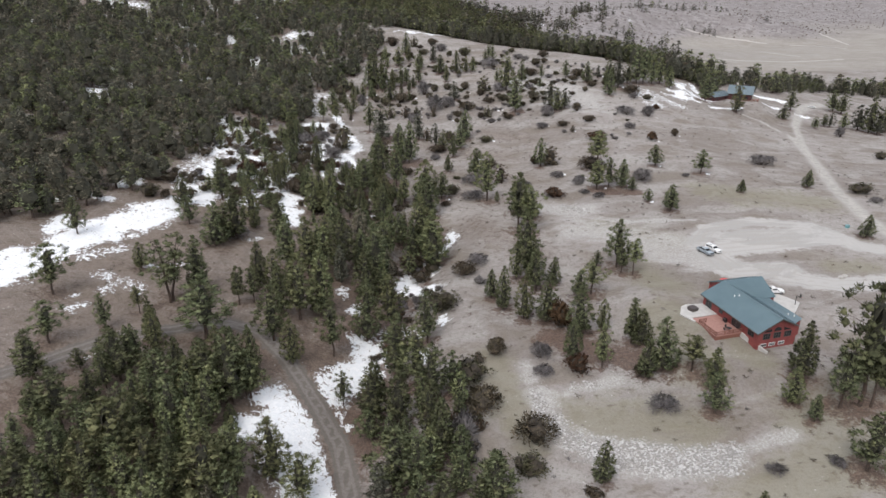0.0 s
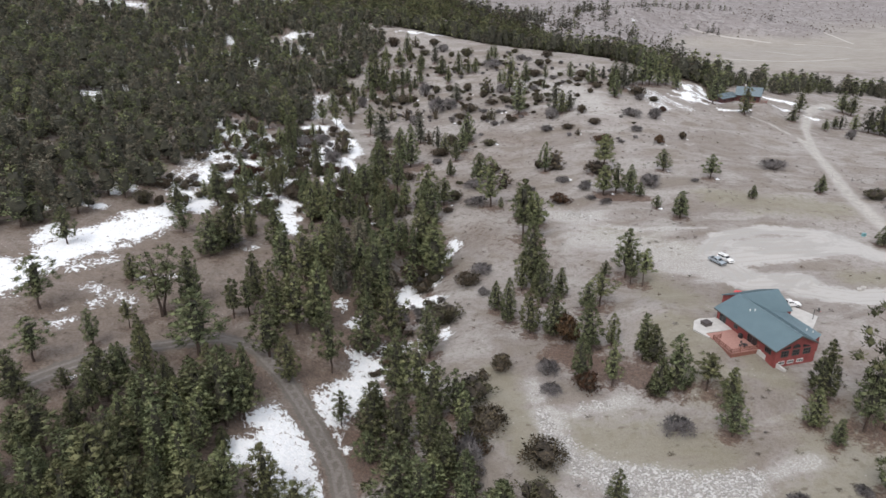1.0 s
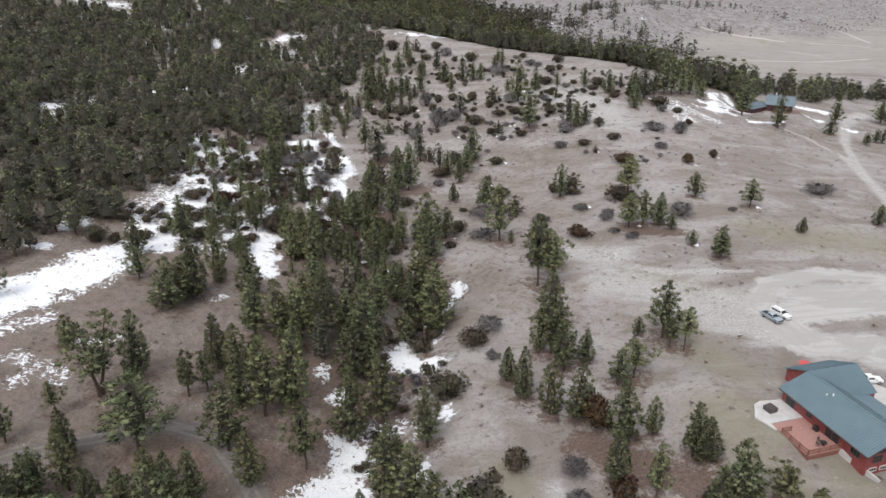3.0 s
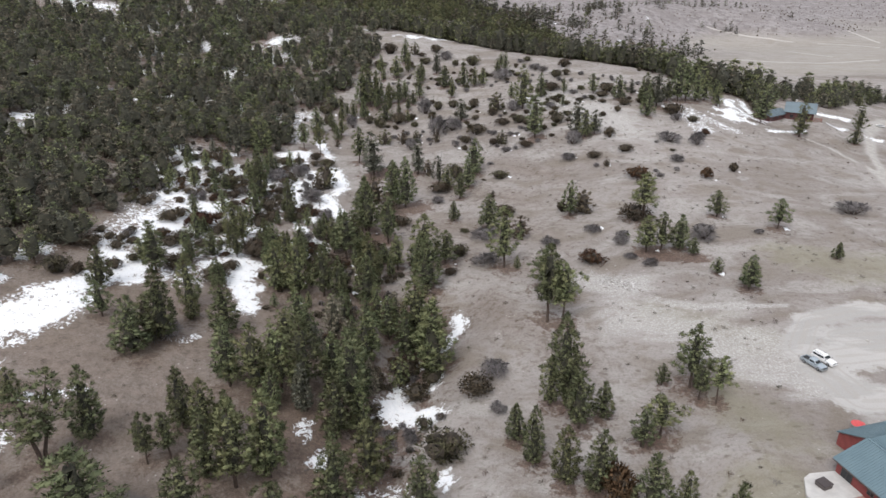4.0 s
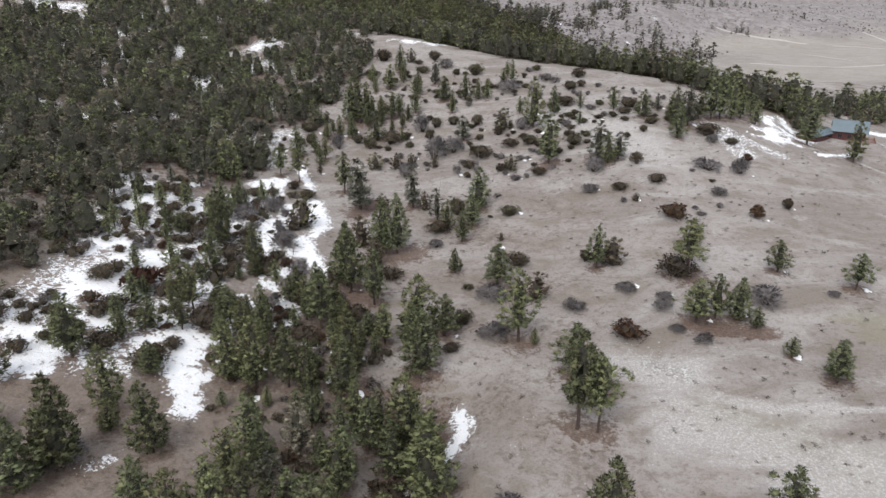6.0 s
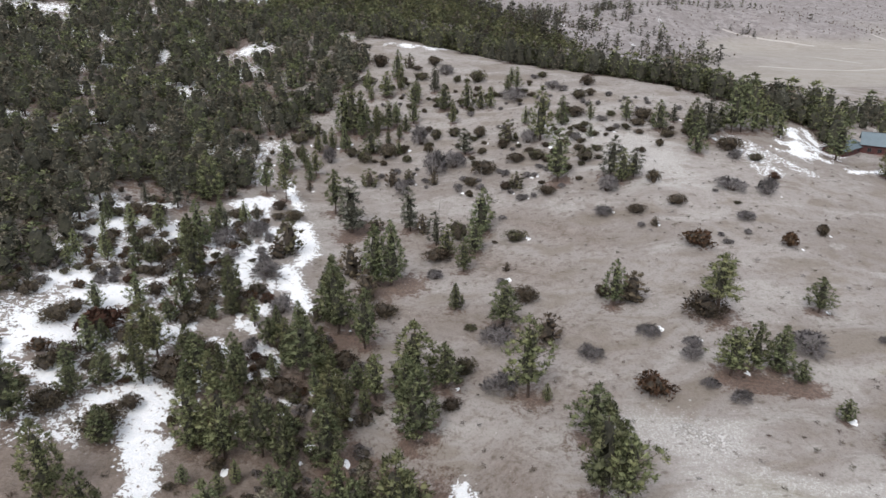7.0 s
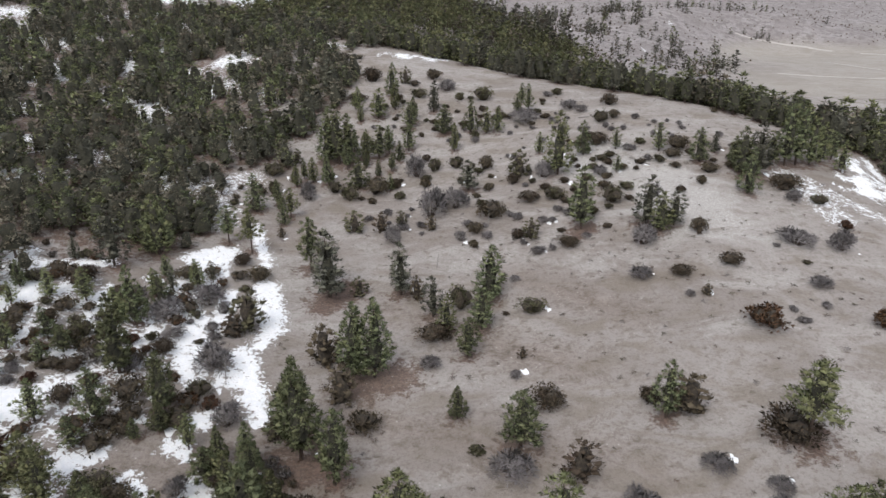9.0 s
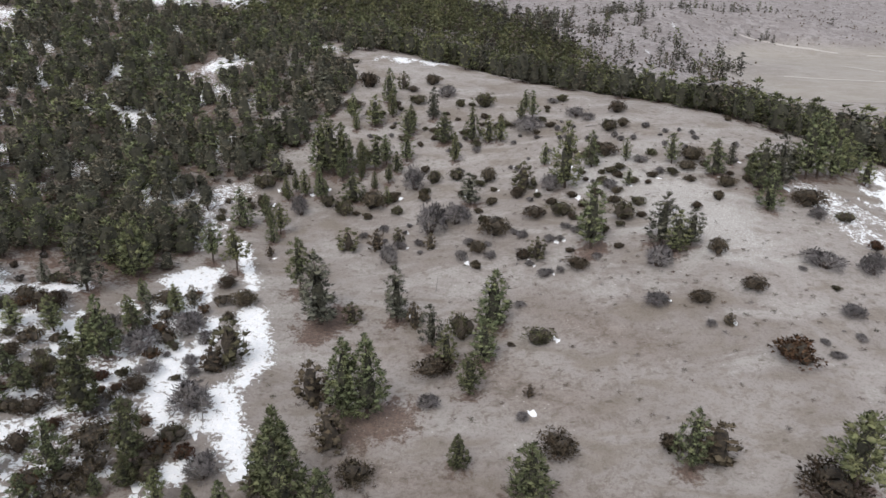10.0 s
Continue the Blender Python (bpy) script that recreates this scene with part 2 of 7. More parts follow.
# the far valley: its floor lies at -40, with these hills on it
FAR_FLOOR = -40
FAR_HILLS = [
    (480, 1350, 110, 16), (330, 1290, 110, 36), (210, 1180, 110, 5), (85, 1120, 120, 22), (250, 1060, 70, 4), (560, 1330, 70, 14), (430, 1200, 90, -30), (300, 1550, 220, 18),
    (150, 950, 110, 3), (420, 1040, 90, 5), (1300, 1900, 350, 22), (700, 2100, 260, 24), (250, 2300, 400, 46), (1150, 2700, 500, 40),
]
# pale tracks in the far valley
TRACKS = [
    [(425, 1258), (462, 1243), (488, 1227), (514, 1215), (539, 1191)],
    [(663, 1267), (664, 1213), (657, 1159)],
    [(567, 1168), (596, 1149), (620, 1096)],
    [(474, 1057), (486, 1012), (498, 989)],
    [(360, 956), (403, 941), (448, 934), (486, 942), (545, 966)],
]
CREEK = [(-36, 55), (-23, 117), (-17, 159), (-10, 200), (-4, 232)]
TABLE = np.random.RandomState(5).rand(128, 128)


def grain(x, y, size, seed=0):
    """Smooth noise from 0 to 1 with bumps of that size."""
    u, v = x / size + 17.3 * seed, y / size + 9.1 * seed
    i, j = np.floor(u).astype(int), np.floor(v).astype(int)
    f, g = u - i, v - j
    f, g = f * f * (3 - 2 * f), g * g * (3 - 2 * g)
    a, b = TABLE[i % 128, j % 128], TABLE[(i + 1) % 128, j % 128]
    c, d = TABLE[i % 128, (j + 1) % 128], TABLE[(i + 1) % 128, (j + 1) % 128]
    return (a * (1 - f) + b * f) * (1 - g) + (c * (1 - f) + d * f) * g


def off_line(x, y, ax, ay, bx, by):
    dx, dy = bx - ax, by - ay
    u = np.clip(((x - ax) * dx + (y - ay) * dy) / (dx * dx + dy * dy + 1e-9), 0, 1)
    return np.hypot(x - ax - u * dx, y - ay - u * dy)


def far_land(x, y):
    """The height of the far valley and its low hills."""
    v = np.full(x.shape, float(FAR_FLOOR))
    for a, b, s, h in FAR_HILLS:
        v = v + h * np.exp(-((x - a) ** 2 + (y - b) ** 2) / (2 * s * s))
    # the long wooded flank that runs down to the right
    flank = np.clip(21 - 0.21 * (x - 40), FAR_FLOOR, 44) - 0.16 * np.maximum(y - 1120, 0)
    v = 4 * np.logaddexp(v / 4, flank / 4)
    rough = np.clip((v - FAR_FLOOR - 3) / 14, 0, 1)
    v = v + rough * (7 * (grain(x, y, 46, 31) - 0.5) + 3.5 * (grain(x, y, 19, 32) - 0.5))
    return v + np.clip((y - 1500) / 900, 0, 1) * 26 * (grain(x, y, 330, 33) - 0.4)


def land(x, y):
    """The height of the bare ground."""
    x, y = np.asarray(x, float), np.asarray(y, float)
    z = np.full(x.shape, -24.8)
    for a, b, s, h in HILLS:
        z = z + h * np.exp(-((x - a) ** 2 + (y - b) ** 2) / (2 * s * s))
    for n, row in enumerate(SWELLS):
        for k, h in enumerate(row):
            z = z + h * np.exp(-((x + 207 - 69 * k) ** 2 + (y - 82.8 - 82.8 * n) ** 2) / (2 * 63.5 ** 2))
    draw = np.full(x.shape, 1e9)
    for (ax, ay), (bx, by) in zip(CREEK, CREEK[1:]):
        draw = np.minimum(draw, off_line(x, y, ax, ay, bx, by))
    z = z - 5.8 * np.exp(-((draw / 12.4) ** 2))
    # the far slope of the knoll falls away behind its crest
    s = np.maximum((x + 27.6) * 0.61 + (y - 554.8) * 0.79, 0)
    w = 1 / (1 + np.exp(-np.clip((x + 62) / 16.6, -50, 50))) / (1 + np.exp(np.clip((x - 154.5) / 11, -50, 50)))
    z = z - w * 22 * (1 - np.exp(-((s / 66) ** 2))) * np.exp(-np.maximum(y - 649, 0) / 166)
    # the levelled ground about the house
    u, v = (x - 74.1) * 0.963 + (y - 142.0) * 0.270, (y - 142.0) * 0.963 - (x - 74.1) * 0.270
    pad = -2.1 + 1.8 * np.clip((v - 1.4) / 9.7, 0, 1)
    out = np.hypot(np.maximum(np.abs(u - 8) - 16.5, 0), np.maximum(np.abs(v - 14) - 16.5, 0))
    k = np.clip(1 - out / 16, 0, 1)
    z = z + (pad - z) * k * k * (3 - 2 * k)
    # the cut in the slope for the lodge
    k = np.clip(1 - (np.hypot(x - 167, y - 401) - 13) / 15, 0, 1)
    z = z + (10.0 - z) * k * k * (3 - 2 * k)
    # the valley beyond the knoll
    w = np.clip((y - 585 - 0.35 * np.maximum(x - 60, 0)) / 150, 0, 1) * np.clip((x + 170) / 190, 0, 1)
    w = w * w * (3 - 2 * w)
    v = far_land(x, y)
    z = z + (v - z) * w
    far = np.clip((np.hypot(x, y - 207) - 690) / 690, 0, 1) * (1 - w)
    z = z + far * (16 * (grain(x, y, 230, 1) - 0.5) + 30 * (grain(x, y, 700, 2) - 0.4))
    return z + 0.5 * (grain(x, y, 9, 3) - 0.5) + 0.25 * (grain(x, y, 3.1, 4) - 0.5)


def ground_at(x, y):
    return float(land(np.array([x]), np.array([y]))[0])


# strips on the ground: from x, y to x, y, and half the width
SNOW_ROADSIDE = [
    (-39.6, 133.6, -36.7, 131.9, 4.1), (-35.3, 128.2, -28.0, 113.2, 6.9), (-42.1, 123.2, -37.7, 124.5, 4.1), (-21.3, 162.3, -20.0, 157.0, 4.1), (-21.0, 152.1, -27.5, 142.6, 4.4),
    (-26.9, 143.0, -27.6, 134.1, 3.0), (-25.7, 133.9, -22.5, 131.4, 1.0), (-32.4, 122.3, -26.1, 111.8, 6.2),
]
SNOW_CREEK = [
    (-12.1, 194.5, -10.0, 201.4, 2.2), (-9.6, 192.1, -1.8, 192.6, 1.5),
    (-3.5, 203.4, -1.9, 207.1, 1.0), (-8.1, 213.2, -7.8, 212.0, 1.0), (-1.1, 219.6, 2.5, 225.6, 1.0), (3.2, 234.4, 3.8, 226.9, 1.0), (0.2, 172.7, 0.2, 170.5, 1.0),
    (-29.7, 183.7, -29.0, 180.9, 1.0), (-25.8, 175.3, -24.2, 177.9, 1.0), (-6.0, 166.4, -4.9, 167.0, 1.0), (-5.4, 156.7, -5.0, 153.2, 1.0),
]
SNOW_FIELD = [
    (-112.9, 180.7, -108.3, 187.8, 3.1), (-109.8, 190.7, -101.7, 201.7, 4.9), (-102.7, 203.6, -96.1, 214.1, 5.0), (-101.0, 218.0, -92.1, 225.5, 2.6), (-116.9, 192.8, -119.4, 202.9, 1.7),
    (-93.7, 229.6, -83.6, 231.0, 1.8), (-92.7, 241.7, -86.6, 234.6, 3.2), (-92.6, 252.1, -92.6, 257.8, 2.2), (-100.1, 251.6, -93.9, 242.3, 1.9), (-115.2, 236.8, -110.8, 238.9, 1.7),
    (-118.3, 222.7, -112.8, 222.0, 1.4), (-127.9, 215.7, -124.7, 218.9, 1.1), (-111.3, 328.6, -99.1, 293.9, 1.8), (-102.8, 316.9, -95.9, 313.5, 1.8), (-89.6, 284.6, -80.9, 261.4, 1.8),
    (-84.6, 278.2, -79.0, 285.1, 1.6), (-92.4, 260.3, -79.9, 261.7, 1.2), (-60.1, 245.5, -51.9, 224.8, 2.0),
]
SNOW_FIELD += [(-115.7, 163.5, -113.4, 175.3, 4.1), (-115.7, 171.2, -111.6, 183.8, 3.8), (-121.7, 174.1, -119.9, 179.0, 1.7), (-119.0, 197.3, -111.6, 201.4, 1.6)]
SNOW_DRAW = [
    (-41.2, 258.3, -38.3, 260.5, 1.0), (-33.3, 251.0, -32.0, 252.4, 1.0), (-59.0, 283.3, -56.7, 284.4, 1.0), (-68.4, 307.1, -65.5, 313.9, 1.1), (-75.5, 337.8, -73.8, 334.8, 1.0),
    (-68.1, 350.3, -62.8, 354.1, 3.1), (-64.0, 351.5, -65.7, 332.5, 3.4), (-65.7, 332.5, -56.7, 309.5, 2.7), (-56.7, 309.5, -52.9, 298.6, 2.1), (-58.7, 319.5, -53.3, 319.6, 2.3),
    (-53.3, 319.6, -54.8, 335.5, 1.2), (-47.2, 339.5, -41.1, 321.5, 2.3), (-41.1, 321.5, -42.5, 313.0, 1.5), (-44.7, 309.1, -39.6, 295.9, 2.4), (-46.7, 298.9, -42.0, 300.0, 2.4),
    (-38.5, 293.6, -35.1, 287.3, 1.5), (-46.8, 285.9, -45.5, 288.7, 1.5), (-59.0, 374.1, -49.6, 351.5, 1.1),
]
SNOW_THICKET = [
    (-108.1, 338.7, -96.8, 317.5, 2.1), (-104.1, 333.3, -88.8, 340.1, 1.7), (-99.5, 298.4, -93.4, 305.3, 1.9), (-107.7, 315.6, -99.3, 306.0, 1.2), (-102.1, 298.1, -98.5, 293.6, 1.1),
    (-94.2, 301.2, -90.7, 304.2, 1.3), (-83.8, 320.6, -81.7, 327.4, 1.6), (-80.3, 312.4, -80.1, 320.7, 1.4), (-92.2, 324.3, -90.0, 326.6, 1.2), (-98.3, 281.6, -95.7, 286.0, 2.4),
    (-96.3, 287.1, -89.7, 292.1, 2.5), (-90.2, 285.2, -83.1, 275.6, 2.4), (-85.7, 280.9, -80.1, 283.8, 3.0), (-79.5, 286.6, -77.3, 288.9, 1.4), (-92.6, 267.2, -84.7, 264.8, 3.2),
    (-88.0, 263.1, -80.5, 263.4, 3.1), (-81.6, 261.2, -77.8, 264.6, 2.1), (-84.1, 252.2, -79.3, 253.8, 1.2), (-81.0, 251.1, -77.9, 247.4, 1.3),
]
SNOW_BRUSH = [
    (-82.2, 300.5, -71.1, 302.6, 1.0), (-77.3, 288.9, -69.9, 299.2, 1.0), (-68.8, 259.5, -69.4, 264.8, 1.0), (-65.5, 270.7, -61.1, 274.8, 1.5), (-66.3, 254.1, -58.9, 249.1, 2.0),
    (-69.2, 245.0, -65.3, 247.2, 1.4), (-65.3, 247.2, -64.3, 251.8, 1.1), (-59.7, 247.3, -58.6, 244.7, 2.4), (-58.4, 247.8, -53.6, 248.6, 1.2), (-59.3, 238.3, -56.8, 243.9, 2.1),
    (-58.1, 235.6, -52.8, 235.1, 1.5), (-70.7, 235.1, -67.5, 235.0, 1.0), (-55.5, 262.6, -51.7, 261.4, 1.7), (-53.3, 258.1, -51.1, 263.1, 1.7), (-53.4, 270.0, -49.8, 266.2, 1.0),
    (-51.5, 257.5, -51.1, 255.0, 1.1), (-49.3, 278.8, -46.4, 277.1, 1.4), (-42.9, 266.8, -38.8, 269.3, 1.3), (-42.8, 270.8, -38.1, 264.0, 1.0),
]
SNOW_FAR = [
    (147.4, 377.2, 164.9, 383.4, 1.9), (194.7, 433.6, 213.8, 434.0, 2.8), (-74.2, 568.0, -58.8, 553.1, 6.9), (-29.7, 538.8, -4.8, 544.3, 6.2), (133.0, 388.7, 151.7, 410.4, 9.0),
    (197.6, 432.9, 208.7, 430.7, 4.8), (186.7, 399.5, 195.7, 406.7, 3.4), (206.0, 398.0, 210.2, 396.9, 3.0), (141.6, 418.8, 139.1, 404.6, 4.4),
]
SNOW_WOODS = [
    (-160.1, 348.7, -155.4, 371.9, 3.2),
    (-148.4, 390.0, -145.4, 402.0, 2.3), (-164.4, 326.0, -164.2, 333.0, 2.0), (-246.7, 417.8, -228.0, 400.7, 2.6), (-218.2, 596.3, -212.1, 597.5, 3.5), (-154.0, 524.0, -149.4, 528.6, 2.5),
    (-167.9, 512.0, -162.7, 520.2, 2.0), (-278.2, 492.1, -273.7, 493.5, 2.1), (-113.6, 235.1, -112.4, 240.5, 1.4),
]
SNOW_WOODS += [(-186.2, 292.3, -183.9, 301.0, 2.7), (-230.5, 376.9, -230.1, 384.2, 2.1), (-249.6, 419.6, -244.1, 418.2, 2.3), (-275.5, 451.3, -270.7, 451.8, 2.0), (-164.1, 353.8, -157.1, 375.3, 2.7), (-151.0, 404.7, -150.3, 416.8, 2.1), (-167.0, 335.6, -163.6, 333.7, 1.8), (-113.7, 240.9, -110.4, 240.0, 1.3), (-220.8, 593.3, -213.4, 605.5, 2.4), (-75.4, 588.7, -72.3, 643.3, 1.8), (-277.6, 499.0, -272.3, 499.6, 1.6)]
SNOW_THIN = [
    (112.3, 389.4, 126.5, 367.5, 3.4), (109.2, 391.1, 111.5, 365.7, 5.5), (-80.5, 399.8, -70.2, 375.6, 6.9), (-74.7, 401.2, -68.9, 406.3, 6.9), (-16.4, 169.3, -10.2, 170.2, 3.4), (-73.3, 240.7, -66.9, 316.1, 10.4), (-95.0, 250.0, -92.0, 325.0, 9.0),
    (-63.2, 205.9, -59.3, 209.2, 1.4), (-68.8, 261.2, -65.4, 259.8, 1.2), (-80.2, 317.4, -79.0, 313.4, 1.5), (-101.9, 180.9, -95.6, 188.4, 2.7), (-93.6, 172.3, -82.7, 168.5, 2.8),
    (-89.5, 163.7, -89.5, 168.0, 1.8), (-93.7, 153.1, -91.6, 155.8, 2.0), (-83.9, 181.0, -75.4, 184.7, 1.7), (-95.6, 158.7, -95.2, 160.2, 1.0), (-81.6, 136.6, -78.8, 140.2, 1.3), (-82.3, 129.6, -81.9, 129.9, 0.7),
]
ROAD = [
    (-97.7, 123.1, -91.8, 129.0, 2.6), (-91.8, 129.0, -86.8, 135.8, 2.6), (-86.8, 135.8, -79.4, 144.8, 2.6), (-79.4, 144.8, -68.6, 151.9, 2.5), (-68.6, 151.9, -56.7, 158.8, 2.5),
    (-56.7, 158.8, -47.6, 157.2, 2.6), (-47.6, 157.2, -38.4, 147.4, 2.8), (-38.4, 147.4, -29.9, 136.5, 2.8), (-29.9, 136.5, -23.3, 126.3, 2.9), (-23.3, 126.3, -18.8, 110.7, 2.9),
]
DRIVE = [
    (145.9, 202.2, 145.9, 224.5, 3.6), (145.9, 224.5, 151.9, 255.6, 3.3), (151.9, 255.6, 165.0, 298.5, 3.2), (165.0, 298.5, 176.2, 340.9, 3.0), (176.2, 340.9, 169.6, 366.8, 1.4),
    (169.6, 366.8, 162.3, 376.0, 1.2), (171.5, 319.5, 189.2, 367.1, 2.2), (189.2, 367.1, 214.7, 415.4, 3.0), (214.7, 415.4, 244.7, 450.0, 5.5),
]
YARD = [
    (81.1, 203.3, 89.1, 215.8, 4.4), (89.1, 215.8, 105.3, 221.1, 4.1), (105.3, 221.1, 122.5, 216.8, 4.4), (122.5, 216.8, 130.5, 200.4, 5.0), (130.5, 200.4, 140.6, 193.6, 5.5),
    (83.4, 196.8, 85.8, 184.9, 6.2), (85.8, 184.9, 100.3, 184.4, 6.2), (88.2, 200.4, 110.7, 203.1, 6.2), (110.7, 203.1, 129.4, 204.8, 4.1), (98.5, 180.1, 109.7, 173.9, 5.5),
    (109.7, 173.9, 129.0, 174.6, 5.5), (93.0, 208.5, 118.0, 211.0, 5.5),
]
PALE = [
    (46.2, 222.6, 65.7, 208.4, 8.3), (65.7, 208.4, 81.7, 193.5, 11.0), (22.2, 137.7, 24.7, 123.1, 3.0), (24.7, 123.1, 35.5, 111.9, 3.6), (35.5, 111.9, 44.3, 109.6, 3.9),
    (44.3, 109.6, 58.4, 109.2, 3.6), (29.1, 135.8, 40.7, 138.0, 1.7), (58.2, 111.6, 70.4, 114.4, 2.2), (45.5, 241.9, 51.7, 238.3, 5.5), (53.7, 230.7, 64.7, 224.7, 2.1),
    (64.7, 224.7, 86.7, 222.9, 1.2), (20.4, 146.6, 22.2, 137.7, 2.2), (52.0, 408.5, 70.8, 376.0, 16.6), (65.1, 390.4, 75.9, 363.6, 12.4), (39.7, 243.8, 49.4, 237.6, 8.3),
]
RUBBLE = [
    (21.3, 135.8, 24.1, 127.6, 1.6), (24.1, 127.6, 26.7, 120.5, 2.6), (26.7, 120.5, 32.3, 115.7, 3.4), (32.3, 115.7, 37.4, 112.9, 3.6), (37.4, 112.9, 44.4, 109.6, 3.6),
    (44.4, 109.6, 56.0, 108.4, 3.2), (50.6, 111.8, 58.3, 111.9, 2.4), (30.0, 137.1, 36.7, 137.5, 1.0), (34.0, 118.0, 46.0, 114.0, 2.0), (45.5, 241.9, 50.7, 237.3, 2.2),
]
LITTER = [
    (-41.5, 155.8, -32.0, 150.1, 6.9), (-30.9, 162.3, -21.1, 168.5, 5.5), (-25.0, 138.3, -15.6, 125.4, 5.5), (-66.1, 127.4, -54.1, 119.6, 12.4), (-80.2, 119.5, -65.1, 110.4, 13.8),
    (-55.1, 126.5, -41.7, 126.4, 6.9), (-30.5, 333.4, -26.4, 341.0, 5.5), (-18.2, 301.0, -10.9, 304.4, 6.2), (-29.0, 274.9, -21.8, 277.9, 5.5), (37.1, 361.8, 40.4, 363.9, 3.4),
    (-38.8, 192.4, -23.3, 174.8, 9.7), (-19.2, 233.8, -4.8, 225.2, 8.3), (-13.0, 228.5, -9.7, 234.6, 4.1), (-52.2, 152.9, -43.1, 143.7, 5.5), (59.3, 255.6, 74.0, 250.7, 3.4),
    (29.0, 157.6, 46.4, 144.9, 5.5),
]
BROWN = [
    (-14, 332, 28, 304, 11), (-20, 292, 36, 274, 11), (8, 262, 36, 247, 9), (20, 342, 44, 322, 8), (10, 235, 30, 205, 9),
]
GREEN = [
    (30, 126, 55, 119, 9), (12, 152, 18, 120, 6), (60, 101, 90, 110, 11), (54, 162, 61, 137, 7), (75, 120, 100, 130, 9),
    (58.8, 189.1, 64.6, 174.3, 8.3), (59.8, 163.0, 62.1, 151.7, 6.9), (101.8, 249.5, 137.2, 238.6, 11.0), (116.2, 186.4, 124.9, 184.1, 6.9), (54.0, 223.4, 72.3, 206.6, 8.3),
    (70.8, 145.0, 74.2, 137.4, 5.5),
]



def spread_of(strips, x, y, reach=1.3):
    """1 in the middle of a strip, 0 at its edge and beyond."""
    f = np.zeros(x.shape)
    for ax, ay, bx, by, r in strips:
        near = np.abs(x - (ax + bx) / 2) + np.abs(y - (ay + by) / 2) < 4 * r + abs(ax - bx) + abs(ay - by) + 4
        if near.any():
            d = off_line(x[near], y[near], ax, ay, bx, by)
            f[near] = np.maximum(f[near], 1 - d / (r * reach))
    return f


def steps(fine_from, fine_to, fine, back, far, good):
    """Even steps in the middle, slowly growing ones as far as good, and quickly growing ones beyond."""
    out, v, d = list(np.arange(fine_from, fine_to + 0.01, fine)), fine_to, fine
    while v < far:
        d *= 1.028 if v < good else 1.12
        v += d
        out.append(v)
    v, d = fine_from, fine
    while v > back:
        d *= 1.12
        v -= d
        out.insert(0, v)
    return np.array(out)


